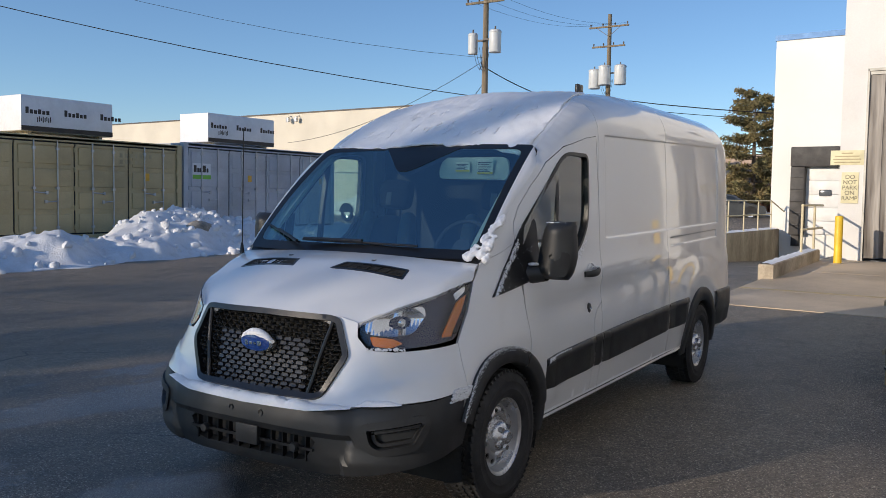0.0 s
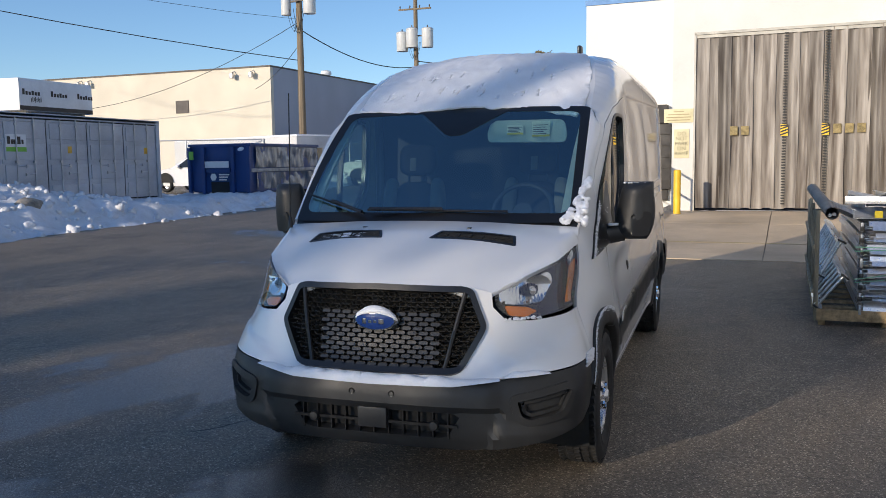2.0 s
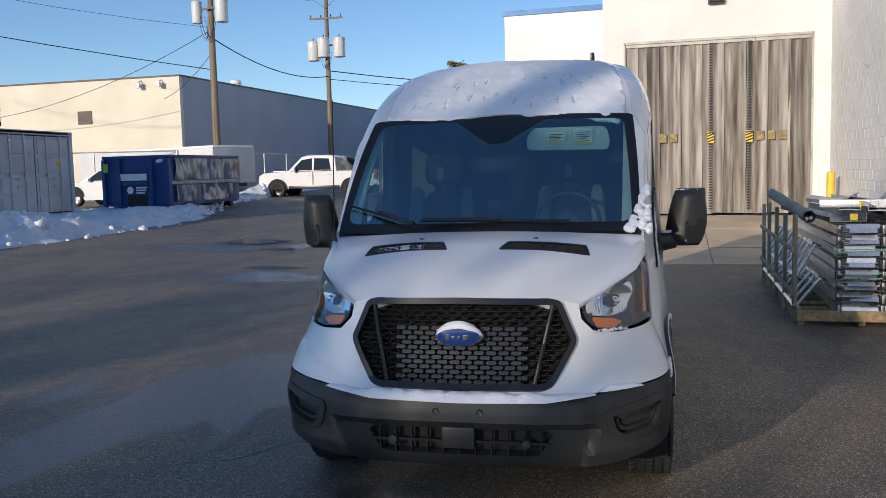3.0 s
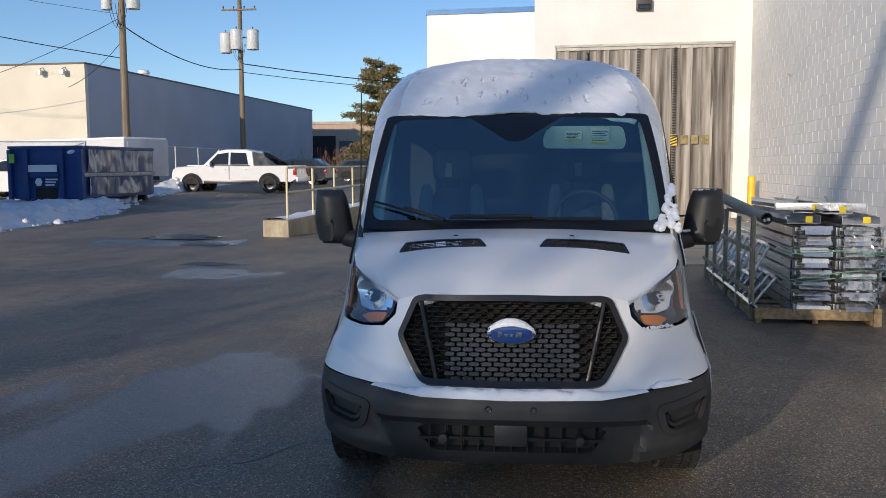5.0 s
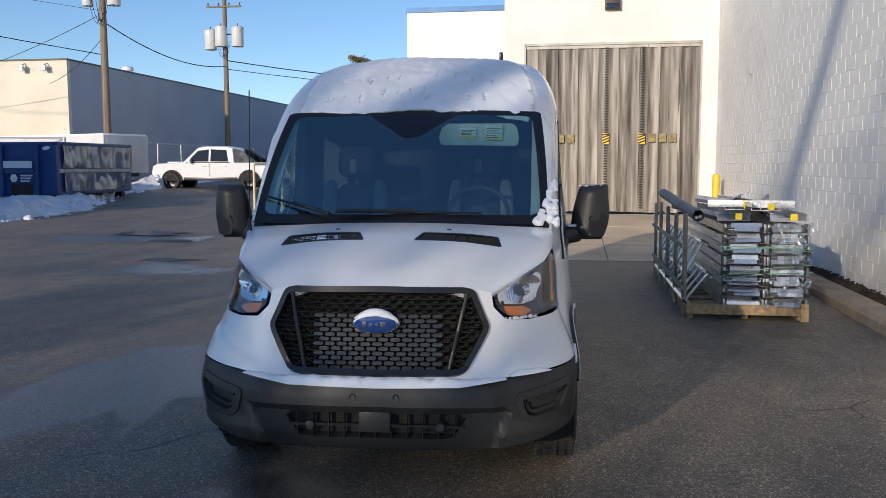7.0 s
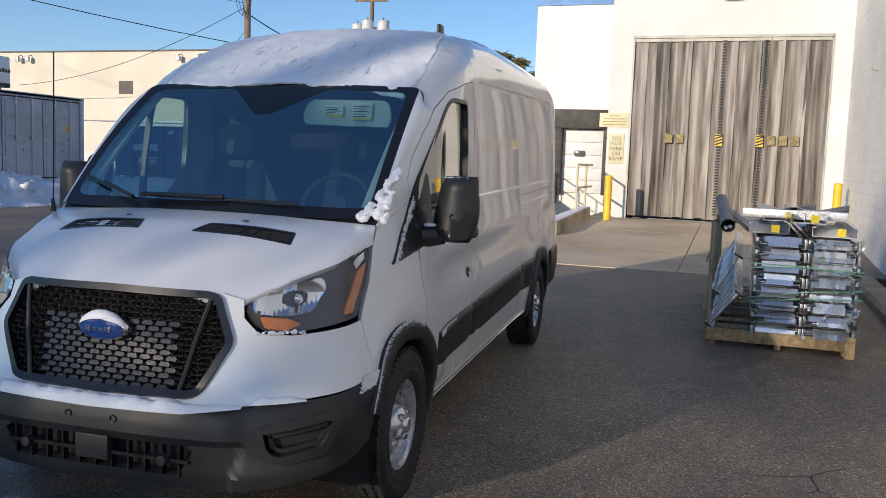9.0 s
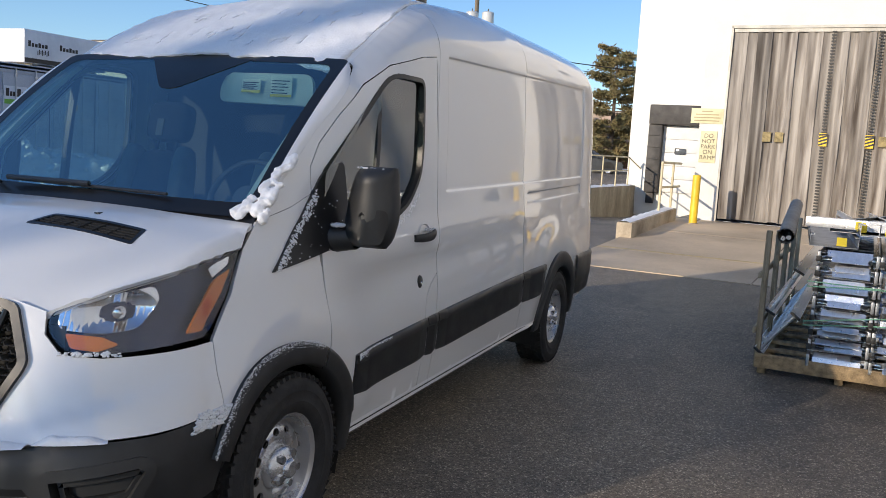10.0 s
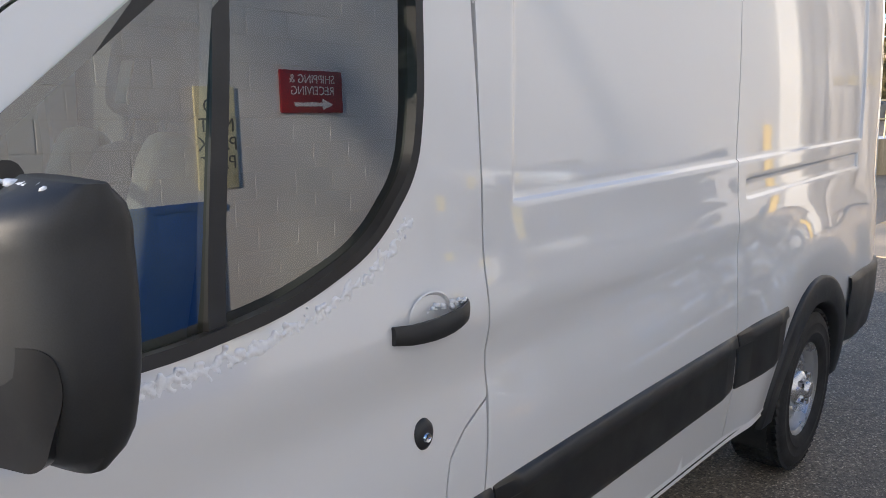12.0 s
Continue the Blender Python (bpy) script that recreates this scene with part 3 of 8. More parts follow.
# ---- kerb, planting strip and ladder pallet by the side wall ----
KERBSTONE = mat("kerb_concrete", (0.36, 0.30, 0.22), 0.8, scale=1.5, fine=35, var=0.18, bump=0.5, bump_dist=0.005, dirt=0.5, dirt_color=(0.15, 0.11, 0.08))
for i in range(9):
    y0 = -7.0 + 2.0 * i
    bm = bmesh.new()
    rows = []
    for j in range(5):
        y = y0 + 0.006 + 1.988 * j / 4
        rows.append([bm.verts.new((x, y, z)) for x, z in ((3.86, -0.1), (3.86, 0.10), (3.90, 0.145), (4.16, 0.155), (4.19, 0.13), (4.19, -0.1))])
    for a, b in zip(rows, rows[1:]):
        for k in range(5):
            bm.faces.new((a[k], a[k + 1], b[k + 1], b[k]))
    bm.faces.new(rows[0])
    bm.faces.new(rows[-1])
    sited(part("kerb", bm, KERBSTONE), "worn concrete kerb along the planting strip", "kerb")
MULCH = mat("bark_mulch", (0.055, 0.038, 0.026), 0.95, scale=6, fine=60, var=0.35, bump=0.8, bump_dist=0.02)
bm = bmesh.new()
rows = [[bm.verts.new((4.18 + 0.285 * k / 4, -7 + 18 * j / 180, 0.12 + 0.03 * noise.noise((k * 0.9, j * 0.7, 3)))) for k in range(5)] for j in range(181)]
for a, b in zip(rows, rows[1:]):
    for k in range(4):
        bm.faces.new((a[k], a[k + 1], b[k + 1], b[k]))
tagged(sited(part("mulch", bm, MULCH, smooth=20), "dark bark mulch strip under the wall", "mulch"), kind="stuff")
rr = random.Random(9)
bm = bmesh.new()
for i in range(420):
    y, x = rr.uniform(3, 10.8), rr.uniform(4.20, 4.46)
    box(bm, -0.03, -0.008, -0.005, 0.03, 0.008, 0.005, 0, Matrix.Translation((x, y, 0.145)) @ Euler((rr.uniform(-0.5, 0.5), rr.uniform(-0.5, 0.5), rr.uniform(0, 3.1))).to_matrix().to_4x4())
tagged(sited(part("mulch_chips", bm, MULCH), "loose bark chips on the mulch", "bark"), kind="stuff")

WOOD = mat("rough_pallet_wood", (0.52, 0.37, 0.20), 0.8, scale=3, fine=30, var=0.25, bump=0.5, bump_dist=0.002, stretch=(6, 0.8, 6), obj=0.25, dirt=0.35, dirt_color=(0.13, 0.10, 0.07))
WOOD_GREY = mat("weathered_pallet_wood", (0.44, 0.37, 0.25), 0.85, scale=3, fine=30, var=0.25, bump=0.5, bump_dist=0.002, stretch=(6, 6, 0.8), obj=0.25, dirt=0.35, dirt_color=(0.11, 0.09, 0.07))
ALU = mat("brushed_aluminium", (0.88, 0.89, 0.90), 0.30, metal=0.85, scale=3, fine=120, var=0.08, bump=0.15, stretch=(8, 0.4, 8), obj=0.12, dirt=0.2, dirt_color=(0.35, 0.35, 0.34))
ALU_DARK = mat("dull_galvanised", (0.42, 0.44, 0.46), 0.45, metal=0.9, scale=6, fine=60, var=0.15, bump=0.15, dirt=0.2, dirt_color=(0.25, 0.24, 0.23))
PX, PY = 2.13, 5.53
pallet = sthing("wooden_pallet", "long rough timber pallet with upright side posts", "pallet", (PX, PY, 0.0))
L = 3.55
for x in (0.0, 0.56, 1.12):
    part("runner", boxes((x, 0.03, 0.0, x + 0.06, L, 0.09), bevel=0.004), WOOD, pallet)
for k in range(10):
    y = 0.06 + 0.385 * k
    part("deck_board", boxes((-0.01, y, 0.094, 1.20, y + 0.10, 0.118), bevel=0.003), WOOD, pallet)
part("front_board", boxes((-0.02, -0.025, 0.055, 1.20, 0.012, 0.165), bevel=0.004), WOOD, pallet)
part("end_post", boxes((1.13, -0.06, 0.0, 1.21, -0.028, 0.19), bevel=0.004), WOOD, pallet)
for y in (0.14, 0.98, 1.85, 2.72, 3.44):
    part("side_post", boxes((-0.045, y, 0.02, -0.004, y + 0.085, 1.10 + 0.03 * math.sin(y * 5)), bevel=0.004), WOOD_GREY, pallet)
part("side_rail", boxes((-0.070, 0.10, 0.30, -0.048, L, 0.345), bevel=0.004), WOOD_GREY, pallet)
part("side_rail", boxes((-0.070, 0.10, 0.74, -0.048, L, 0.785), bevel=0.004), WOOD_GREY, pallet)
STICK_Y = mat("yellow_label", (0.80, 0.62, 0.03), 0.5, var=0.05, bump=0)


def ladder(width, length, rungs, label, m, group="ladders on the pallet", depth=0.085):
    """An aluminium ladder section lying flat: two channel rails and its rungs."""
    ld = new("ladder")
    tagged(ld, label, "ladder", group)
    for x, s in ((0.0, 1), (width, -1)):
        bm = bmesh.new()
        t = 0.004
        box(bm, x - t / 2, 0, 0, x + t / 2, length, depth)
        box(bm, min(x, x + s * 0.03), 0, 0, max(x, x + s * 0.03), length, t)
        box(bm, min(x, x + s * 0.03), 0, depth - t, max(x, x + s * 0.03), length, depth)
        part("side_rail", bm, ALU, ld, smooth=20)
        part("end_cap", boxes((x - 0.008, -0.012, -0.002, x + 0.008 + s * 0.0, 0.03, depth + 0.002), bevel=0.002), HAZARD, ld)
    for k in range(rungs):
        y = 0.10 + (length - 0.2) * k / (rungs - 1)
        bm = rods(0.016, ((0.0, y, depth / 2), (width, y, depth / 2)), n=10)
        part("rung", bm, ALU, ld)
    ld.matrix_world = m
    return ld


base = ladder(0.40, 3.25, 11, "bright aluminium ladder section stacked on the pallet", SITE @ pose(PX + 0.36, PY + 0.06, 0.125))
rr = random.Random(3)
for col, x in enumerate((0.36, 0.79)):
    for k in range(8):
        if col == 0 and k == 0:
            continue
        copy_thing(base, SITE @ pose(PX + x + rr.uniform(-0.012, 0.012), PY + 0.05 + rr.uniform(-0.03, 0.04), 0.125 + 0.113 * k, 0, 0, rr.uniform(-0.4, 0.4)))
# folded steps, feet and hinge plates that show at the stacks' ends
rl = random.Random(17)
steps = sthing("step_plates", "bright folded aluminium steps between the ladder rails", "ladder steps", (PX, PY, 0))
tread, foot, hinge = bmesh.new(), bmesh.new(), bmesh.new()
for col, x in enumerate((0.36, 0.79)):
    for k in range(8):
        z = 0.138 + 0.113 * k
        for j in range(4):
            yy = rl.uniform(-0.03, 0.05) + 0.045 * j
            wd = rl.uniform(0.26, 0.37)
            box(tread, 0, 0, 0, wd, 0.075, 0.004, 0, pose(x + 0.02 + rl.uniform(0, 0.37 - wd), yy, z + 0.020 * j, rl.uniform(-35, 15), rl.uniform(-3, 3), rl.uniform(-4, 4)))
        for j in range(2):
            wd = rl.uniform(0.22, 0.34)
            box(tread, 0, 0, 0, wd, 0.05, 0.004, 0, pose(x + 0.03 + rl.uniform(0, 0.34 - wd), rl.uniform(-0.045, 0.0), z + 0.012 + 0.04 * j, rl.uniform(40, 75), 0, rl.uniform(-5, 5)))
        for xx in (x - 0.012, x + 0.388):
            yy = rl.uniform(-0.06, 0.0)
            box(hinge, xx, yy, z - 0.006, xx + 0.024, yy + 0.12, z + 0.085, 0.004)
            if rl.random() < 0.7:
                box(foot, xx - 0.006, yy - 0.03, z + 0.01, xx + 0.030, yy - 0.002, z + 0.05, 0.004)
tagged(part("folded_tread", tread, ALU, steps), kind="stuff")
tagged(part("hinge_plate", hinge, ALU_DARK, steps), kind="stuff")
tagged(part("rubber_foot", foot, HAZARD, steps), kind="stuff")
CLING = glass("clear_wrap", (0.86, 0.88, 0.88), rough=0.12, body=0.16)
wrap = sthing("plastic_wrap", "crumpled clear plastic film round one ladder stack", "plastic film", (PX, PY, 0))
bm = bmesh.new()
rows = []
for j in range(34):
    z = 0.15 + 0.88 * j / 33
    rows.append([bm.verts.new((0.785 + 0.43 * i / 22, -0.075 + 0.05 * noise.noise((i * 0.35, z * 7, 1)) + 0.03 * noise.noise((i * 0.9, z * 19, 4)), z + 0.02 * noise.noise((i * 0.5, 3, z)))) for i in range(23)])
for a, b in zip(rows, rows[1:]):
    for i in range(22):
        if noise.noise((i * 0.23, a[0].co.z * 5, 9)) > -0.12:
            bm.faces.new((a[i], a[i + 1], b[i + 1], b[i]))
for v in [v for v in bm.verts if not v.link_faces]:
    bm.verts.remove(v)
part("film_sheet", bm, CLING, wrap, smooth=25)
# leaning ladders on the open side
for i, (z, tilt, xx) in enumerate(((0.13, 52, 0.02), (0.42, 62, 0.06))):
    copy_thing(base, SITE @ pose(PX + xx, PY + 0.12 + 0.25 * i, z, 0, -tilt, 0))
# loose channels on top
for i, (x0, y0, z, w, ln, rz, tilt) in enumerate(((0.28, 0.05, 1.045, 0.34, 2.6, 4, 0), (0.80, -0.02, 1.045, 0.36, 2.9, -2, 0), (0.40, 0.30, 1.15, 0.36, 2.6, -14, 0), (0.62, 0.02, 1.15, 0.30, 2.4, 6, 0))):
    ch = sthing("metal_channel", "long grey metal channel laid over the ladders", "metal channel", (PX + x0, PY + y0, z), rz, group="channels on the ladder stack")
    bm = bmesh.new()
    box(bm, 0, 0, 0, w, ln, 0.004)
    for x in (0, w - 0.004):
        box(bm, x, 0, 0, x + 0.004, ln, 0.085)
    box(bm, 0, 0, 0.081, 0.03, ln, 0.085)
    box(bm, w - 0.03, 0, 0.081, w, ln, 0.085)
    part("channel_body", bm, ALU if i % 2 else ALU_DARK, ch, smooth=20)
    part("label", boxes((w * 0.55, -0.003, 0.012, w * 0.55 + 0.07, -0.001, 0.078)), STICK_Y, ch)
bar = sthing("cross_beam", "wide wrapped aluminium beam lying across the stack", "metal beam", (PX + 0.22, PY + 0.30, 1.175), -6)
part("beam_body", boxes((0, 0, 0, 0.88, 0.16, 0.075), bevel=0.006), ALU, bar)
part("label", boxes((0.36, -0.004, 0.008, 0.43, -0.001, 0.068)), STICK_Y, bar)
part("film_wrap", boxes((0.45, -0.006, -0.004, 0.74, 0.166, 0.080), bevel=0.01), mat("crumpled_film", (0.75, 0.77, 0.78), 0.18, var=0.15, scale=9, fine=30, bump=1.0, bump_dist=0.02), bar)
TUBE = mat("grey_cardboard_tube", (0.36, 0.32, 0.27), 0.75, var=0.1, scale=4, fine=40, bump=0.1)
a, b = (PX + 0.10, PY + 0.14, 1.09), (PX - 0.02, PY + 2.55, 1.25)
tube = sthing("cardboard_tube", "grey cardboard tube lying along the pallet's posts", "tube")
bm = bmesh.new()
rod(bm, a, b, 0.062, n=28, caps=False)
rod(bm, a, b, 0.054, n=28, caps=False)
part("tube_wall", bm, TUBE, tube, raw=False)
part("tube_filling", rods(0.018, ((a[0] - 0.02, a[1] + 0.01, a[2] - 0.02), (b[0], b[1] - 0.1, b[2])), ((a[0] + 0.02, a[1] + 0.015, a[2] - 0.01), (b[0], b[1] - 0.1, b[2]))), ALU, tube)
STRAP = mat("green_strapping", (0.18, 0.42, 0.28), 0.4, var=0.1, bump=0)
strap = sthing("green_strap", "thin green plastic strapping round the ladders", "strap", (PX, PY, 0))
for z0, z1 in ((0.44, 0.52), (0.47, 0.60), (0.74, 0.76), (0.78, 0.73)):
    bm = bmesh.new()
    pts = [(0.30, 0.5, z0), (0.30, -0.07, z0), (0.78, -0.085, (z0 + z1) / 2 + 0.02), (1.23, -0.09, z1), (1.23, 0.5, z1)]
    for p, q in zip(pts, pts[1:]):
        bm.faces.new([bm.verts.new(v) for v in ((p[0], p[1], p[2]), (q[0], q[1], q[2]), (q[0], q[1], q[2] + 0.009), (p[0], p[1], p[2] + 0.009))])
    part("band", bm, STRAP, strap)

# signs and bin on the side wall, seen mirrored in the van's glass
RED = mat("dark_red_sign", (0.33, 0.02, 0.025), 0.45, var=0.08, bump=0.02)
WHITE_INK = mat("white_lettering", (0.8, 0.8, 0.78), 0.5, var=0.02, bump=0)
rs = sthing("shipping_sign", "dark red sign with white letters and an arrow", "sign", (SIDE_X, 5.70, 1.86))
part("board", boxes((-0.022, -0.33, -0.165, -0.004, 0.33, 0.165), bevel=0.003), RED, rs)
lettering("SHIPPING &\nRECEIVING", 0.095, rs, pose(-0.024, 0, 0.05, 90, 0, -90), WHITE_INK, 0.95)
bm = boxes((-0.0255, -0.20, -0.115, -0.023, 0.10, -0.085))
bm.faces.new([bm.verts.new(v) for v in ((-0.0245, 0.10, -0.145), (-0.0245, 0.22, -0.10), (-0.0245, 0.10, -0.055))])
part("arrow", bm, WHITE_INK, rs)
ps = sthing("parking_sign", "cream parking sign with dark capital letters", "sign", (SIDE_X, 4.76, 1.52))
part("board", boxes((-0.022, -0.17, -0.36, -0.004, 0.17, 0.36), bevel=0.003), CREAM, ps)
lettering("DO\nNOT\nPARK\nPAST", 0.14, ps, pose(-0.024, 0, 0.02, 90, 0, -90), INK, 0.95)
BLUE_BOARD = mat("blue_painted_board", (0.02, 0.10, 0.38), 0.45, var=0.08, bump=0.1)
bn = sthing("blue_board", "blue painted board fixed low on the wall", "board", (SIDE_X, 3.47, 0.04))
part("panel", boxes((-0.05, -1.22, 0.0, -0.004, 1.22, 1.04), bevel=0.008), BLUE_BOARD, bn)
part("batten", boxes((-0.062, -1.23, 0.99, -0.052, 1.23, 1.045), bevel=0.003), BLUE_BOARD, bn)
sited(part("wall_hook", rods(0.012, ((SIDE_X, 14.55, 3.45), (SIDE_X - 0.10, 14.55, 3.47)), ((SIDE_X - 0.1, 14.55, 3.47), (SIDE_X - 0.12, 14.55, 3.58))), FRAME), "small steel hook on the wall", "hook", kind="")

# puddles on the lot
WATER = bpy.data.materials.new("standing_water")
WATER.use_nodes = True
_b = WATER.node_tree.nodes["Principled BSDF"]
_b.inputs["Base Color"].default_value, _b.inputs["Roughness"].default_value = (0.012, 0.013, 0.014, 1), 0.03
for cx, cy, rx, ry in ((-8.6, 13.6, 1.25, 0.55), (-7.3, 12.3, 0.8, 0.22), (-5.9, 9.6, 0.7, 0.2), (-2.4, 8.9, 0.5, 0.18)):
    bm = bmesh.new()
    ring = []
    for k in range(40):
        a = 2 * math.pi * k / 40
        q = 1 + 0.45 * noise.noise((3 * math.cos(a) + cx, 3 * math.sin(a), 1)) + 0.2 * noise.noise((9 * math.cos(a), 9 * math.sin(a) + cy, 2))
        x, y = cx + rx * q * math.cos(a), cy + ry * q * math.sin(a)
        ring.append(bm.verts.new((x, y, lot_z(cx, cy) + 0.012 * (y - cy) + 0.006)))
    bm.faces.new(ring)
    sited(part("puddle", bm, WATER), "shallow puddle of meltwater on the asphalt", "puddle")

# ---- the van: shape functions, metres from its nose, y to its tail ----
WALL = ((0.26, 0.935), (0.45, 0.965), (0.62, 0.985), (0.80, 0.985), (0.95, 0.979), (1.16, 0.972), (1.28, 0.953), (1.40, 0.946), (1.70, 0.938), (2.0, 0.922), (2.2, 0.905), (2.5, 0.88))
TAPER = ((0.30, 0.0), (0.66, 0.01), (0.92, 0.05), (1.12, 0.068), (1.30, 0.10), (2.0, 0.09))
ROOF = ((1.60, 1.925), (1.70, 1.985), (1.85, 2.08), (2.05, 2.19), (2.30, 2.305), (2.60, 2.405), (3.0, 2.465), (3.6, 2.487), (5.5, 2.475), (5.95, 2.435))
NOSE = ((0.24, 0.15), (0.30, 0.095), (0.38, 0.065), (0.55, 0.065), (0.61, 0.082), (0.65, 0.12), (0.70, 0.145), (0.88, 0.165), (1.04, 0.197), (1.20, 0.27))
HOOD = ((0.10, 0.975), (0.19, 1.045), (0.30, 1.13), (0.42, 1.195), (0.55, 1.248), (0.66, 1.282), (0.85, 1.318), (1.0, 1.332))


def bump01(a, b, soft, v):
    return smooth_step(a - soft, a + soft, v) * (1 - smooth_step(b - soft, b + soft, v))


def side_x(y, z):
    """Half width of the body at y, z: tumblehome, taper to the nose, roof curve, stamped panels."""
    x = lerp_table(WALL, z)
    lead = 1.55 + 0.8 * max(0.0, z - 1.3)
    if y < lead:
        x -= lerp_table(TAPER, z) * ((lead - y) / 0.6) ** 2
    zr = lerp_table(ROOF, y)
    k = smooth_step(1.6, 3.0, y)
    h, r, crown = 0.12 + 0.17 * k, 0.09 + 0.16 * k, 0.015 + 0.025 * k
    z0 = zr - crown - h
    if z > z0:
        x -= r * (1 - math.sqrt(max(0.0, 1 - min(1.0, (z - z0) / h) ** 2)))
    if y > 5.6:
        x -= 0.05 * ((y - 5.6) / 0.35) ** 2
    if y > 2.45:
        x -= 0.010 * bump01(2.50, 5.42, 0.006, y) * bump01(1.385 + 0.020 * (y - 2.5), 2.08 + 0.028 * (y - 2.5), 0.006, z)
        x -= 0.009 * bump01(3.92, 5.37, 0.006, y) * bump01(1.275 + 0.025 * (y - 3.92), 1.342 + 0.025 * (y - 3.92), 0.006, z)
        x += 0.014 * math.exp(-(((math.hypot(y - 4.77, z - 0.35) - 0.66) / 0.13) ** 2)) * (z > 0.35)
    scoop = 1.035 + 0.045 * (y - 2.0)
    x -= 0.019 * math.exp(-(((z - scoop) / (0.055 if z > scoop else 0.13)) ** 2)) * smooth_step(1.25, 1.8, y) * (1 - 0.5 * smooth_step(2.6, 4.4, y))
    x += 0.016 * math.exp(-(((math.hypot(y - 1.026, z - 0.35) - 0.58) / 0.10) ** 2)) * (z > 0.45) * smooth_step(0.5, 0.8, y)
    return x


def on_side(y, z):
    return Vector((side_x(y, z), y, z))


CONTOURS = {}


def contour(z):
    """The plan of the nose at height z, from the middle round the corner and along the side: points and running length."""
    key = round(z, 3)
    if key not in CONTOURS:
        yc = lerp_table(NOSE, z)
        k = smooth_step(0.6, 1.05, z)
        a = 0.42 + 0.08 * k
        n = 3.3 - 0.9 * k
        y1 = yc + a
        w = side_x(y1, z)
        pts = []
        for i in range(49):
            q = math.sin(math.pi / 2 * i / 48)
            pts.append((w * q, yc + a * (1 - math.sqrt(max(0.0, 1 - q**n)))))
        for i in range(1, 30):
            pts.append((side_x(y1 + 0.04 * i, z), y1 + 0.04 * i))
        p = np.array(pts)
        s = np.concatenate(([0], np.cumsum(np.hypot(*np.diff(p, axis=0).T))))
        CONTOURS[key] = (s, p)
    return CONTOURS[key]


def on_nose(s, z):
    t, p = contour(z)
    a = abs(s)
    x, y = float(np.interp(a, t, p[:, 0])), float(np.interp(a, t, p[:, 1]))
    if 0.64 < z < 0.86 and 0.5 < a:
        crest = 0.705 + 0.095 * smooth_step(0.62, 1.0, a)
        push = 0.012 * smooth_step(0.56, 0.64, a) * (1 - smooth_step(1.0, 1.2, a)) * (1 - smooth_step(crest - 0.006, crest + 0.010, z)) * smooth_step(0.64, 0.66, z)
        y -= push
        x += 0.6 * push * smooth_step(0.8, 1.0, a)
    return Vector((math.copysign(x, s) if s else 0.0, y, z))


def sx(x, z):
    t, p = contour(z)
    return float(np.interp(x, p[:49, 0], t[:49])), z


def sy(y, z):
    t, p = contour(z)
    return float(np.interp(y, p[:, 1], t)), z


def on_hood(x, y):
    q = y - 0.4 * x * x * (1 - min(1.0, max(0.0, (y - 0.3) / 0.7)))
    rib = 0.010 * smooth_step(0.30, 0.62, abs(x) - 0.12 * (y - 0.3)) * (1 - smooth_step(0.8, 0.95, y))
    return Vector((x, y, lerp_table(HOOD, q) - 0.055 * x * x - rib + 0.004))


def on_roof(u, y):
    """u from -1 to 1 across the roof's top."""
    k = smooth_step(1.6, 3.0, y)
    zr = lerp_table(ROOF, y)
    crown = 0.015 + 0.025 * k
    half = side_x(y, zr - crown)
    groove = 0.006 * sum(math.exp(-(((abs(u) - g) / 0.03) ** 2)) for g in (0.0, 0.42, 0.93)) * smooth_step(1.75, 2.3, y)
    return Vector((u * half, y, zr - crown * u * u - groove))


def on_screen(u, v):
    """The windscreen: u from -1 to 1 across, v from 0 at the cowl to 1 at the header."""
    base = Vector((0.832 * u, 0.855 + 0.095 * u * u, 1.322 - 0.004 * u * u))
    top = Vector((0.800 * u, 1.700 - 0.045 * u * u, 1.980 - 0.018 * u * u))
    p = base.lerp(top, v)
    b = 4 * v * (1 - v)
    return p + Vector((0.008 * b * u, -0.022 * b, 0.022 * b))


def in_poly(p, poly):
    c = False
    j = len(poly) - 1
    for i in range(len(poly)):
        (xi, yi), (xj, yj) = poly[i], poly[j]
        if (yi > p[1]) != (yj > p[1]) and p[0] < (xj - xi) * (p[1] - yi) / (yj - yi) + xi:
            c = not c
        j = i
    return c


def inside(q, loops):
    """Which of the points lie inside the loops, holes left out."""
    odd = np.zeros(len(q), bool)
    for l in loops:
        for (xi, yi), (xj, yj) in zip(l, l[1:] + l[:1]):
            if yi != yj:
                odd ^= ((yi > q[:, 1]) != (yj > q[:, 1])) & (q[:, 0] < (xj - xi) * (q[:, 1] - yi) / (yj - yi) + xi)
    return odd


def rounded(poly, r, n=5):
    """The polygon with its corners filleted; r is one radius or one for each corner."""
    out = []
    m = len(poly)
    for i in range(m):
        ri = r[i] if isinstance(r, (list, tuple)) else r
        p, a, b = Vector(poly[i]), Vector(poly[i - 1]), Vector(poly[(i + 1) % m])
        da, db = a - p, b - p
        c = min(ri, da.length * 0.45, db.length * 0.45)
        if c < 1e-4:
            out.append(tuple(p))
            continue
        s, e = p + da.normalized() * c, p + db.normalized() * c
        for k in range(n + 1):
            t = k / n
            out.append(tuple((1 - t) ** 2 * s + 2 * t * (1 - t) * p + t * t * e))
    return out


def dense(poly, step):
    out = []
    for a, b in zip(poly, poly[1:] + poly[:1]):
        n = max(1, int(math.hypot(b[0] - a[0], b[1] - a[1]) / step))
        out += [(a[0] + (b[0] - a[0]) * i / n, a[1] + (b[1] - a[1]) * i / n) for i in range(n)]
    return out


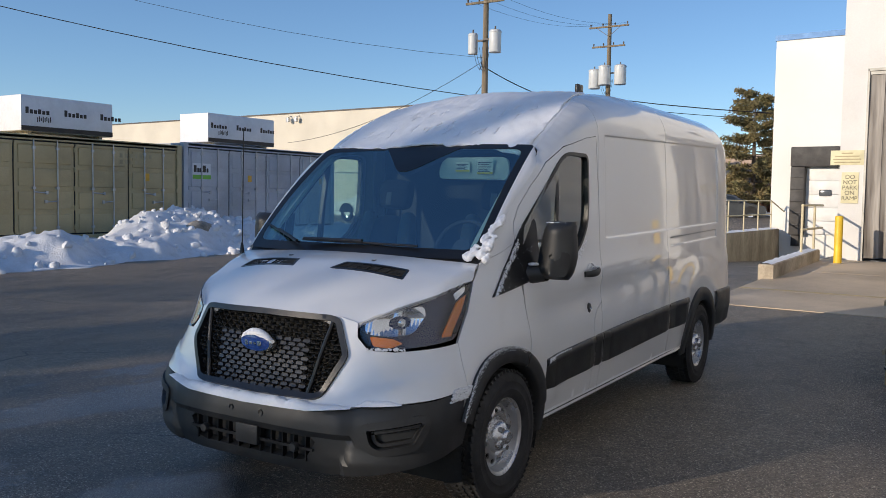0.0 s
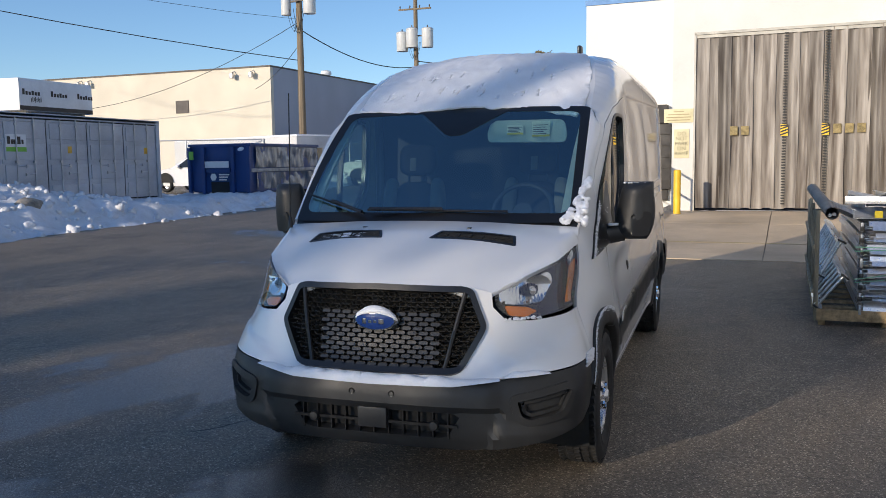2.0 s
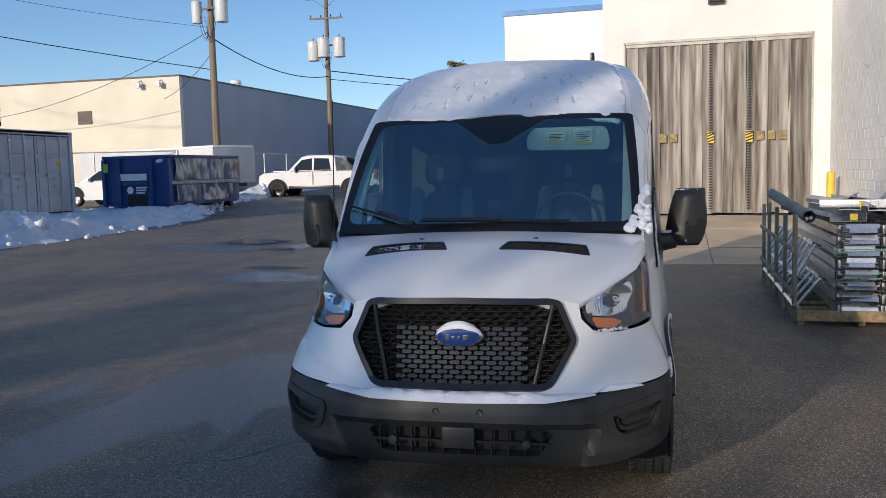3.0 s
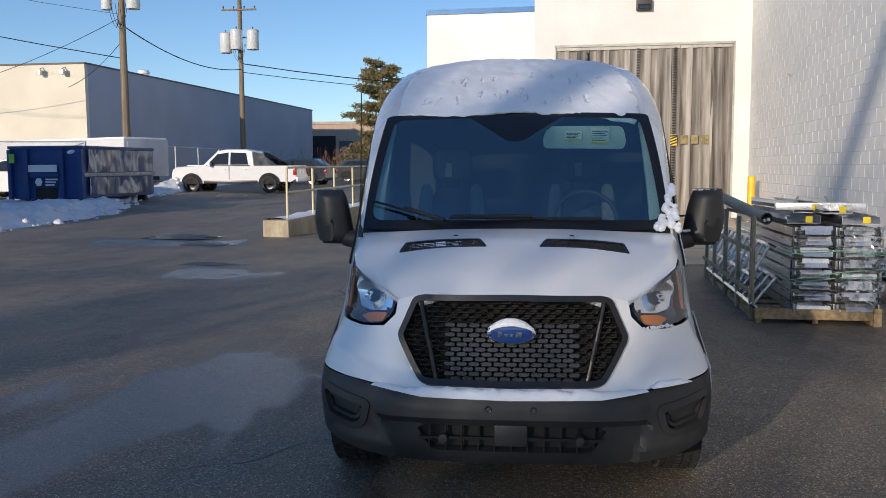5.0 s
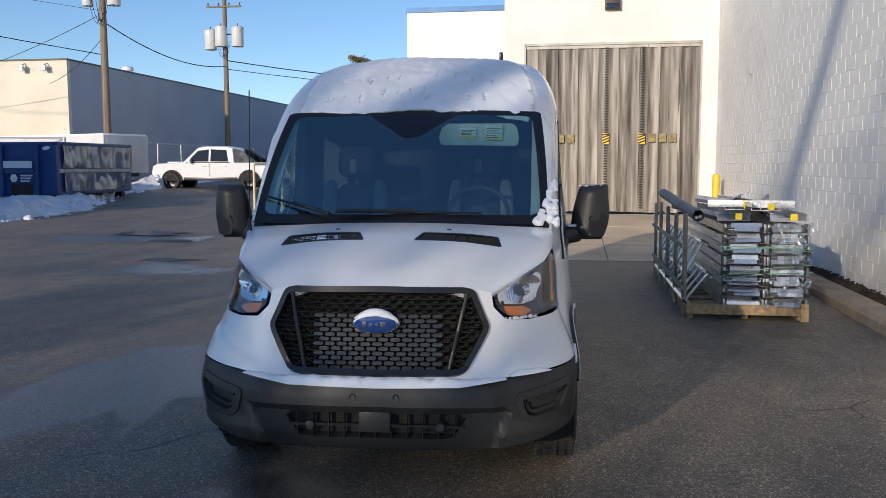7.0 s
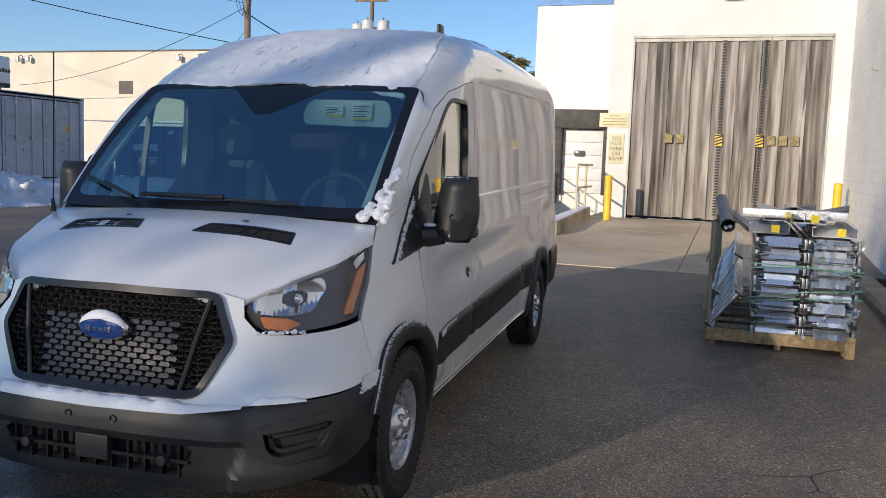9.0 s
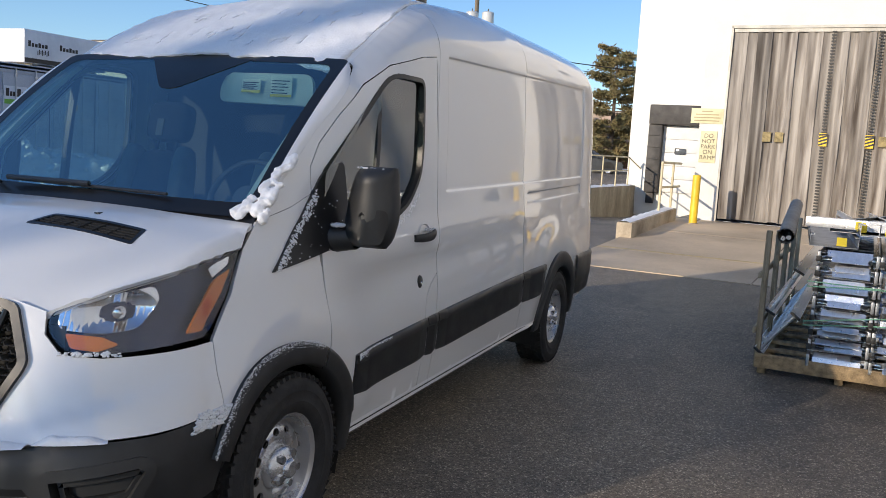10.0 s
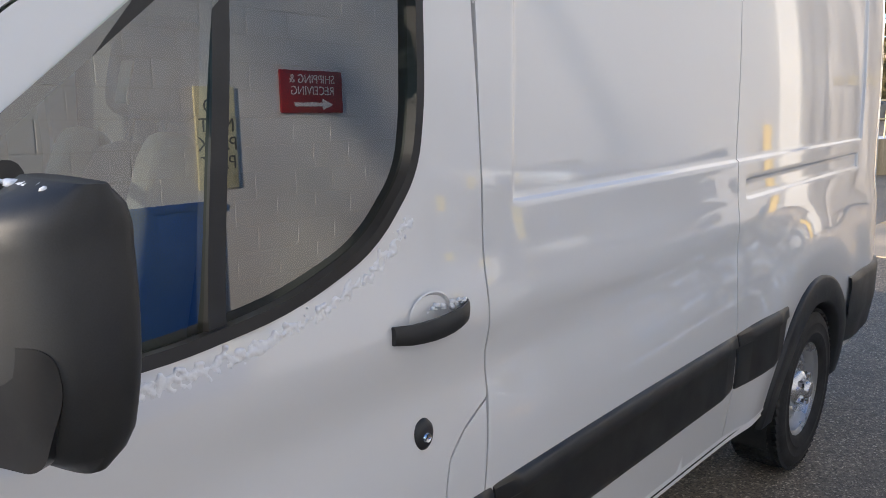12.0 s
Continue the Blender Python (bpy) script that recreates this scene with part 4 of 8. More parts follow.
def inset(poly, d):
    """The polygon moved inwards by d."""
    area = sum(a[0] * b[1] - b[0] * a[1] for a, b in zip(poly, poly[1:] + poly[:1]))
    sg = 1 if area > 0 else -1
    out, m = [], len(poly)
    for i in range(m):
        p, a, b = Vector(poly[i]), Vector(poly[i - 1]), Vector(poly[(i + 1) % m])
        t1, t2 = (p - a).normalized(), (b - p).normalized()
        n1, n2 = Vector((-t1.y, t1.x)) * sg, Vector((-t2.y, t2.x)) * sg
        n = n1 + n2
        if n.length < 1e-5:
            n = n1
        n.normalize()
        out.append(tuple(p + n * (d / max(0.4, n.dot(n1)))))
    return out


def arc(cy, cz, r, a0, a1, n=18):
    return [(cy + r * math.cos(radians(a0 + (a1 - a0) * i / n)), cz + r * math.sin(radians(a0 + (a1 - a0) * i / n))) for i in range(n + 1)]


def normal_of(f, a, b, e=0.004):
    n = (f(a + e, b) - f(a - e, b)).cross(f(a, b + e) - f(a, b - e))
    return n.normalized() if n.length > 1e-12 else Vector((0, 0, 1))


def panel(poly, f, step=0.06, holes=(), lines=(), lift=0.0, flange=0.014, out=None, scale=(1, 1)):
    """A pressed panel: the outline (and holes) in the surface's own two coordinates, laid on the surface f, its edges turned in.
    out: a point on the far side of the panel's outer face, to tell in from out."""
    sc = lambda q: (q[0] * scale[0], q[1] * scale[1])
    un = lambda q: (q[0] / scale[0], q[1] / scale[1])
    loops = [dense([sc(p) for p in l], step * 0.6) for l in (poly, *holes)]
    pts, edges = [], []
    for l in loops:
        k = len(pts)
        pts += l
        edges += [(k + i, k + (i + 1) % len(l)) for i in range(len(l))]
    for ln in lines:
        d = dense([sc(p) for p in ln], step * 0.8)
        k = len(pts)
        pts += d
        edges += [(k + i, k + (i + 1) % len(d)) for i in range(len(d))]
    ring = np.array(pts)
    x0, y0, x1, y1 = ring[:, 0].min(), ring[:, 1].min(), ring[:, 0].max(), ring[:, 1].max()
    gx, gy = np.meshgrid(np.arange(x0 + step / 2, x1, step), np.arange(y0 + step / 2, y1, step))
    cell = np.column_stack((gx.ravel(), gy.ravel()))
    cell = cell[inside(cell, loops)]
    for g in cell:
        if np.min((ring[:, 0] - g[0]) ** 2 + (ring[:, 1] - g[1]) ** 2) > (0.45 * step) ** 2:
            pts.append((float(g[0]), float(g[1])))
    vs, es, fs, *_ = geometry.delaunay_2d_cdt([Vector(p) for p in pts], edges, [], 0, 1e-6)
    bm = bmesh.new()
    uv = [un(v) for v in vs]
    nrm = [normal_of(f, *q) for q in uv]
    mid = f(*un((sum(p[0] for p in loops[0]) / len(loops[0]), sum(p[1] for p in loops[0]) / len(loops[0]))))
    nm = normal_of(f, *un((sum(p[0] for p in loops[0]) / len(loops[0]), sum(p[1] for p in loops[0]) / len(loops[0]))))
    sign = 1.0 if out is None or nm.dot(Vector(out) - mid) > 0 else -1.0
    bv = [bm.verts.new(f(*q) + n * sign * lift) for q, n in zip(uv, nrm)]
    good = inside(np.array([(sum(vs[i][0] for i in t) / 3, sum(vs[i][1] for i in t) / 3) for t in fs]), loops)
    for t, ok in zip(fs, good):
        if ok:
            try:
                bm.faces.new([bv[i] for i in t])
            except ValueError:
                pass
    keep = {v: n for v, n in zip(bv, nrm)}
    bmesh.ops.recalc_face_normals(bm, faces=bm.faces)
    fc = max(bm.faces, key=lambda q: q.calc_area())
    near = min(zip(bv, nrm), key=lambda q: (q[0].co - fc.calc_center_median()).length)[1] * sign
    if fc.normal.dot(near) < 0:
        bmesh.ops.reverse_faces(bm, faces=bm.faces)
    if flange:
        rim = [e for e in bm.edges if len(e.link_faces) == 1]
        low = {}
        for e in rim:
            for v in e.verts:
                if v not in low:
                    n = keep[v] * sign
                    low[v] = bm.verts.new(v.co - n * flange)
        for e in rim:
            l = e.link_loops[0]
            a, b = l.vert, l.link_loop_next.vert
            bm.faces.new((b, a, low[a], low[b]))
    for v in [v for v in bm.verts if not v.link_faces]:
        bm.verts.remove(v)
    return bm


def mirrored(bm):
    """A mirror copy for the other side."""
    o = bm.copy()
    for v in o.verts:
        v.co.x = -v.co.x
    bmesh.ops.reverse_faces(o, faces=o.faces)
    return o


def edged(bm, lim=35.0):
    for f in bm.faces:
        f.smooth = True
    for e in bm.edges:
        if len(e.link_faces) != 2 or e.calc_face_angle(0) > radians(lim):
            e.smooth = False
    return bm


OUT_R, OUT_F, OUT_U = (30, 3, 1.2), (0, -30, 1), (0, 3, 60)
BLACK_PLASTIC = mat("charcoal_moulded_plastic", (0.026, 0.027, 0.028), 0.46, scale=8, fine=500, var=0.15, bump=0.25, bump_dist=0.0006, dirt=0.06, dirt_color=(0.08, 0.075, 0.07))
GLOSS_BLACK = mat("gloss_black_plastic", (0.012, 0.012, 0.013), 0.32, scale=5, fine=200, var=0.1, bump=0.0, dirt=0.1, dirt_color=(0.08, 0.08, 0.08))
RUBBER = mat("tyre_rubber", (0.022, 0.022, 0.023), 0.75, scale=9, fine=120, var=0.2, bump=0.3, dirt=0.35, dirt_color=(0.085, 0.08, 0.075))
SILVER = mat("silver_painted_steel", (0.70, 0.71, 0.73), 0.27, metal=0.85, scale=6, fine=200, var=0.06, bump=0.0, dirt=0.12, dirt_color=(0.25, 0.24, 0.23))
CHROME = mat("chrome", (0.75, 0.76, 0.78), 0.08, metal=1.0, var=0.02, bump=0.0, rough_var=0.03)
REFLECTOR = mat("lamp_reflector", (0.82, 0.84, 0.88), 0.12, metal=1.0, var=0.02, bump=0.0, rough_var=0.04)
AMBER = mat("amber_lens", (0.62, 0.16, 0.015), 0.15, var=0.06, scale=20, fine=150, bump=0.4, coat=0.5)
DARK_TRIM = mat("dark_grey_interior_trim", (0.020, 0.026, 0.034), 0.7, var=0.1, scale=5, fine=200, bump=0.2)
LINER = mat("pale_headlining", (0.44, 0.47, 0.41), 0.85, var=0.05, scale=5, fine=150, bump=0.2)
SEAT_CLOTH = mat("dark_seat_cloth", (0.020, 0.021, 0.024), 0.9, var=0.15, scale=9, fine=300, bump=0.4)
SEAT_PANEL = mat("grey_seat_panel", (0.13, 0.13, 0.118), 0.85, var=0.08, scale=9, fine=300, bump=0.3)
UNDER = mat("dirty_underbody", (0.02, 0.02, 0.02), 0.85, var=0.2, scale=4, fine=60, bump=0.4)
BLUE_BADGE = mat("blue_badge_enamel", (0.015, 0.05, 0.22), 0.12, var=0.02, bump=0.0, coat=1.0)
SCREEN_GLASS = glass("windscreen_glass", (0.58, 0.86, 0.90), body=0.21, gloss=(0.68, 0.92, 1.0))
SIDE_GLASS = glass("side_glass", (0.60, 0.68, 0.60), body=0.12)
LENS = glass("clear_lens", (0.95, 0.96, 0.97), body=0.0)
STICKER = mat("paper_sticker", (0.75, 0.78, 0.62), 0.7, var=0.05, scale=20, fine=200, bump=0.0)

van = thing("van", "white panel van, snow-dusted, with charcoal bumper and mouldings", "van")

# skin panels -----------------------------------------------------------
HL = [sx(0.548, 1.020), sx(0.560, 0.960), sx(0.615, 0.905), sx(0.72, 0.895), sy(0.655, 0.925), sy(0.76, 1.06), sy(0.845, 1.205), sy(0.70, 1.175), sx(0.80, 1.145), sx(0.68, 1.085)]
HL_R = [0.03, 0.03, 0.05, 0.03, 0.03, 0.03, 0.01, 0.2, 0.1, 0.1]
GRILLE = [(0.412, 1.048), (0.455, 1.035), (0.525, 0.872), (0.52, 0.845), (0.425, 0.665), (0.385, 0.650)]
grille_poly = [sx(*p) for p in GRILLE]
grille_loop = rounded([(0.0, 1.055)] + grille_poly + [(0.0, 0.645)] + [(-a, b) for a, b in reversed(grille_poly)], 0.03, 4)
half = [(0.0, 0.612), sx(0.45, 0.615), sx(0.70, 0.652), sx(0.90, 0.672), sy(0.640, 0.695), sy(0.645, 0.80), sy(0.668, 0.905)]
half += [sx(0.72, 0.888), sx(0.610, 0.898), sx(0.552, 0.955), sx(0.540, 1.024), sx(0.44, 1.052), (0.0, 1.062)]
nose_loop = half + [(-a, b) for a, b in reversed(half[1:-1])]
nose = part("nose_panel", edged(panel(nose_loop, on_nose, 0.022, [grille_loop], out=OUT_F), 28), VAN_WHITE, van, raw=True)

bum = [(0.0, 0.605), sx(0.45, 0.608), sx(0.70, 0.645), sx(0.90, 0.665), sy(0.60, 0.690), sy(0.635, 0.52), sy(0.600, 0.415), sx(0.90, 0.365), sx(0.70, 0.318), sx(0.45, 0.290), (0.0, 0.285)]
bumper_loop = bum + [(-a, b) for a, b in reversed(bum[1:-1])]
intake = [sx(0.40, 0.475), sx(0.43, 0.455), sx(0.37, 0.362), sx(0.33, 0.352)]
intake_loop = intake + [(-a, b) for a, b in reversed(intake)]
fog = rounded([sx(0.665, 0.555), sx(0.90, 0.600), sx(0.925, 0.570), sx(0.885, 0.455), sx(0.74, 0.425), sx(0.69, 0.455)], 0.03)


def bumper_face(s, z):
    """The cover's plane with its raised middle and scooped lower lip."""
    p = on_nose(s, z)
    a = abs(p.x)
    lip = bump01(-0.62 + 0.35 * (0.48 - z), 0.62 - 0.35 * (0.48 - z), 0.012, a) * (1 - smooth_step(0.478, 0.492, z))
    groove = math.exp(-(((a - 0.42) / 0.012) ** 2)) * smooth_step(0.50, 0.52, z)
    flank = smooth_step(0.56, 0.63, a) * bump01(0.40, 0.62, 0.02, z) * (1 - smooth_step(0.9, 0.98, a))
    p.y += 0.022 * lip + 0.004 * groove + 0.018 * flank
    return p


bumper = part("bumper", edged(panel(bumper_loop, bumper_face, 0.03, [intake_loop, fog, [(-a, b) for a, b in reversed(fog)]], out=OUT_F, flange=0.05), 28), BLACK_PLASTIC, van, "charcoal plastic bumper with a snowy ledge", raw=True)
for sgn in (1, -1):
    ring = panel([(sgn * a, b) for a, b in inset(fog, -0.012)], bumper_face, 0.03, [[(sgn * a, b) for a, b in inset(fog, 0.022)]], lift=0.010, out=OUT_F, flange=0.06)
    bez = part("fog_bezel", edged(ring), BLACK_PLASTIC, bumper, raw=True)
    well = panel([(sgn * a, b) for a, b in inset(fog, 0.015)], lambda s, z: bumper_face(s, z) + Vector((0, 0.05, 0)), 0.04, out=OUT_F, flange=0)
    part("fog_frame", edged(panel([(sgn * a, b) for a, b in inset(fog, 0.030)], lambda s, z: bumper_face(s, z) + Vector((0, 0.018, 0)), 0.03, [[(sgn * a, b) for a, b in inset(fog, 0.046)]], out=OUT_F, flange=0.03)), BLACK_PLASTIC, bumper, raw=True)
    part("fog_recess", well, GLOSS_BLACK, bumper)
    p = bumper_face(sgn * sx(0.80, 0.51)[0], 0.51)
    part("fog_blank", edged(panel([(sgn * a, b) for a, b in inset(fog, 0.052)], lambda s, z: bumper_face(s, z) + Vector((0, 0.042, 0)), 0.03, out=OUT_F, flange=0.01)), BLACK_PLASTIC, bumper, raw=True)
# lower intake: dark slot, bars, tow cover
bm = bmesh.new()
box(bm, -0.45, 0.14, 0.33, 0.45, 0.16, 0.50)
part("intake_backing", bm, UNDER, bumper)
part("intake_bar", boxes((-0.42, 0.085, 0.408, 0.42, 0.10, 0.422)), GLOSS_BLACK, bumper)
for i in range(-5, 6):
    part("intake_bar", boxes((0.075 * i - 0.003, 0.09, 0.352, 0.075 * i + 0.003, 0.12, 0.478)), GLOSS_BLACK, bumper)
part("tow_cover", boxes((-0.075, 0.066, 0.385, 0.075, 0.10, 0.485), bevel=0.008), BLACK_PLASTIC, bumper)
for x in (-0.31, 0.31):
    part("intake_cap", lathe(((0.0, 0.015), (0.02, 0.012), (0.024, 0.0), (0.024, -0.02)), 20, pose(x, 0.078, 0.415, 90)), BLACK_PLASTIC, bumper)
for x in (-0.102, 0.102):
    part("plate_hole", lathe(((0.0, -0.004), (0.010, -0.003), (0.011, 0.003), (0.015, 0.004), (0.016, 0.0)), 20, pose(x, bumper_face(x, 0.557).y, 0.557, 90)), GLOSS_BLACK, bumper)

# grille: frame, inner blades, hexagonal mesh, badge
grille = part("grille", edged(panel(inset(grille_loop, -0.004), on_nose, 0.03, [inset(grille_loop, 0.023)], lift=0.016, out=OUT_F, flange=0.06)), GLOSS_BLACK, van, "black plastic honeycomb grille", raw=True)


def hex_mesh(blank, plates=False):
    """Long hexagonal cells in staggered rows: open ones, or blanked ones with a tilted plate."""
    bm = bmesh.new()
    inner = inset(grille_loop, 0.022)
    w, h = 0.0575, 0.0222
    for r in range(-1, 20):
        for c in range(-11, 12):
            cx, cz = (c + 0.5 * (r % 2)) * w, 0.655 + r * h
            closed = abs(cx) < 0.315 and cz < 0.93
            if closed != blank or not in_poly((cx, cz), inner):
                continue
            hexa = [(-0.5, 0.0), (-0.37, 0.5), (0.37, 0.5), (0.5, 0.0), (0.37, -0.5), (-0.37, -0.5)]
            steps = ((1.0, 1.0, 0.008), (0.985, 0.97, 0.0), (0.93, 0.84, 0.002), (0.92, 0.82, 0.009) if blank else (0.87, 0.68, 0.030))
            rings = []
            for kx, kz, d in steps:
                ring = []
                for ax, az in hexa:
                    q = on_nose(cx + ax * w * kx, cz + az * h * kz)
                    ring.append(bm.verts.new((q.x, q.y + 0.004 + d, q.z)))
                rings.append(ring)
            if blank:
                for i in (4, 5):
                    rings[-1][i].co.y -= 0.005
            if plates:
                bm.faces.new(rings[-1])
            else:
                for a, b in zip(rings, rings[1:]):
                    for i in range(6):
                        bm.faces.new((a[i], a[(i + 1) % 6], b[(i + 1) % 6], b[i]))
    for v in [v for v in bm.verts if not v.link_faces]:
        bm.verts.remove(v)
    return bm


GRILLE_PLATE = mat("salt_dulled_black_plastic", (0.060, 0.057, 0.052), 0.24, scale=9, fine=150, var=0.15, bump=0.0)
part("grille_blank", hex_mesh(True, True), GRILLE_PLATE, grille, smooth=12)
part("grille_mesh", hex_mesh(True), GLOSS_BLACK, grille, smooth=12)
part("grille_mesh", hex_mesh(False), GRILLE_PLATE, grille, smooth=12)
part("grille_backing", panel(inset(grille_loop, 0.01), lambda s, z: on_nose(s, z) + Vector((0, 0.055, 0)), 0.06, out=OUT_F, flange=0), UNDER, grille)
for sgn in (1, -1):
    bm = bmesh.new()
    pts = [on_nose(sgn * (0.345 + 0.085 * t), 0.672 + 0.36 * t) for t in (0, 0.25, 0.5, 0.75, 1)]
    for a, b in zip(pts, pts[1:]):
        rod(bm, a + Vector((0, -0.004, 0)), b + Vector((0, -0.004, 0)), 0.011, n=8)
    part("grille_blade", bm, GLOSS_BLACK, grille)
badge_at = on_nose(0, 0.893) + Vector((0, -0.022, 0))
bm = lathe(((0.0, 0.020), (0.06, 0.018), (0.100, 0.012), (0.108, 0.004), (0.110, -0.02)), 48)
bmesh.ops.transform(bm, matrix=Matrix.Translation(badge_at) @ pose(0, 0, 0, 96) @ Matrix.Diagonal((1.06, 0.47, 1, 1)), verts=bm.verts)
badge = part("badge", bm, CHROME, grille, "oval chrome and blue badge")
bm = lathe(((0.0, 0.0245), (0.06, 0.0225), (0.092, 0.0165), (0.093, 0.010)), 48)
bmesh.ops.transform(bm, matrix=Matrix.Translation(badge_at) @ pose(0, 0, 0, 96) @ Matrix.Diagonal((1.06, 0.47, 1, 1)), verts=bm.verts)
part("badge_field", bm, BLUE_BADGE, badge)
bm = bmesh.new()
for i, (x, w, h) in enumerate(((-0.052, 0.020, 0.034), (-0.022, 0.018, 0.018), (0.004, 0.015, 0.018), (0.036, 0.028, 0.030))):
    box(bm, x - w / 2, -0.0265, -0.004 - h * 0.3, x + w / 2, -0.0225, -0.004 + h * 0.5, 0.0015, Matrix.Translation(badge_at) @ pose(0, 0, 0, 6))
part("badge_mark", bm, CHROME, badge)

# bonnet
hs = [(0.0, 0.200), (0.42, 0.235), (0.54, 0.305), (0.63, 0.385), (0.74, 0.53), (0.815, 0.69), (0.850, 0.83), (0.838, 0.935)]
rear = [(0.838 * u, 0.845 + 0.095 * u * u) for u in (0.8, 0.6, 0.4, 0.2, 0.0)]
lip = [(0.548, 0.287), (0.605, 0.328), (0.68, 0.394), (0.745, 0.480), (0.802, 0.574), (0.833, 0.70), (0.862, 0.842)]
lip_z = (1.024, 1.058, 1.091, 1.122, 1.150, 1.181, 1.212)
root = [(0.520, 0.294), (0.575, 0.345), (0.625, 0.405), (0.690, 0.500), (0.745, 0.605), (0.790, 0.720), (0.825, 0.850)]


def on_bonnet(x, y):
    """The bonnet with its edge rolled down to the lamps."""
    p = on_hood(x, y)
    a = abs(x)
    if a < 0.50 or y > 0.93:
        return p
    best = None
    for i in range(6):
        for k in range(8):
            t = k / 7
            r0 = (root[i][0] + (root[i + 1][0] - root[i][0]) * t, root[i][1] + (root[i + 1][1] - root[i][1]) * t)
            l0 = (lip[i][0] + (lip[i + 1][0] - lip[i][0]) * t, lip[i][1] + (lip[i + 1][1] - lip[i][1]) * t)
            d = (l0[0] - r0[0], l0[1] - r0[1])
            n2 = d[0] ** 2 + d[1] ** 2
            q = ((a - r0[0]) * d[0] + (y - r0[1]) * d[1]) / n2
            off = abs((a - r0[0]) * d[1] - (y - r0[1]) * d[0]) / math.sqrt(n2)
            if best is None or off < best[0]:
                best = (off, q, on_hood(*l0).z - (lip_z[i] + (lip_z[i + 1] - lip_z[i]) * t))
    p.z -= best[2] * max(0.0, min(1.0, best[1])) ** 2 * (1 - smooth_step(0.85, 0.93, y))
    return p


hs = hs[:2] + lip + hs[-1:]
hood_loop = hs + rear + [(-a, b) for a, b in reversed(hs[1:] + rear[:-1])]
VENT = rounded([(0.135, 0.560), (0.578, 0.602), (0.558, 0.692), (0.172, 0.655)], 0.007)
fold = [[(r0[0] + (l0[0] - r0[0]) * f, r0[1] + (l0[1] - r0[1]) * f) for r0, l0 in zip(root, lip)] for f in (0.02, 0.35, 0.65, 0.88)]
folds = [fold[0] + fold[1][::-1], fold[2] + fold[3][::-1]]
folds += [[(-a, b) for a, b in l] for l in folds]
hood = part("bonnet", edged(panel(hood_loop, on_bonnet, 0.024, [VENT, [(-a, b) for a, b in reversed(VENT)]], folds, out=OUT_U, flange=0.02), 50), VAN_WHITE, van, raw=True)
for sgn in (1, -1):
    v = [(sgn * a, b) for a, b in VENT]
    vent = part("bonnet_vent", panel(v, lambda x, y: on_hood(x, y) + Vector((0, 0, -0.018)), 0.05, out=OUT_U, flange=0), UNDER, hood)
    part("vent_rim", edged(panel(inset(v, -0.004), on_hood, 0.04, [inset(v, 0.010)], lift=0.002, out=OUT_U, flange=0.02)), GLOSS_BLACK, vent, raw=True)
    bm = bmesh.new()
    for i in range(5):
        a = on_hood(sgn * (0.152 + 0.007 * i), 0.580 + 0.016 * i) + Vector((0, 0, -0.003))
        b = on_hood(sgn * (0.566 - 0.003 * i), 0.616 + 0.015 * i) + Vector((0, 0, -0.003))
        rod(bm, a, b, 0.0045, n=6)
    for i in range(6):
        x = 0.21 + 0.062 * i
        rod(bm, on_hood(sgn * x, 0.585 + 0.09 * (x - 0.15)) + Vector((0, 0, -0.005)), on_hood(sgn * (x + 0.01), 0.648 + 0.09 * (x - 0.15)) + Vector((0, 0, -0.005)), 0.0035, n=6)
    part("vent_slats", bm, UNDER, vent)
    # washer jets
    part("washer_jet", boxes((sgn * 0.30 - 0.012, 0.72, 1.282, sgn * 0.30 + 0.012, 0.745, 1.297), bevel=0.004), GLOSS_BLACK, hood)

# flanks ------------------------------------------------------------------
F_HUB, R_HUB = (1.026, 0.352), (4.770, 0.352)
R_OPEN_F, R_OPEN_R = 0.425, 0.415


fend = [sy(y, z) for y, z in ((1.112, 1.347), (1.222, 1.394), (1.224, 1.20), (1.244, 1.10), (1.282, 0.84))] + [sy(y, z) for y, z in arc(*F_HUB, R_OPEN_F, 52, 155, 22)] + [sy(0.643, 0.70), sy(0.648, 0.80), sy(0.672, 0.912), sy(0.775, 1.055), sy(0.858, 1.200), sy(0.945, 1.298)]
SILL_Z = lambda y: 0.385 + 0.012 * (y - 1.5)
DOOR = rounded([(1.252, 1.10), (1.290, 0.84), (1.292, 0.70), (1.46, 0.43), (1.52, 0.386), (2.228, SILL_Z(2.228)), (2.228, 0.80), (2.241, 0.867), (2.297, 0.918), (2.388, 0.965), (2.378, 1.20), (2.378, 1.42), (2.364, 1.58), (2.342, 1.80), (2.335, 2.060), (2.174, 2.040), (1.85, 1.965), (1.64, 1.86), (1.444, 1.713), (1.312, 1.596), (1.247, 1.50), (1.236, 1.42)],
               [0.0, 0.05, 0.1, 0.1, 0.02, 0.02, 0.03, 0.03, 0.05, 0.01, 0.05, 0.05, 0.05, 0.05, 0.006, 0.01, 0.01, 0.01, 0.01, 0.01, 0.01, 0.02])
WINDOW = rounded([(1.300, 1.235), (1.58, 1.224), (1.85, 1.260), (2.05, 1.338), (2.165, 1.47), (2.183, 1.60), (2.183, 1.930), (1.840, 1.930), (1.305, 1.475)], [0.02, 0.1, 0.15, 0.12, 0.15, 0.05, 0.05, 0.10, 0.03])
top_edge = lambda y: lerp_table(ROOF, y) - (0.015 + 0.025 * smooth_step(1.6, 3.0, y))
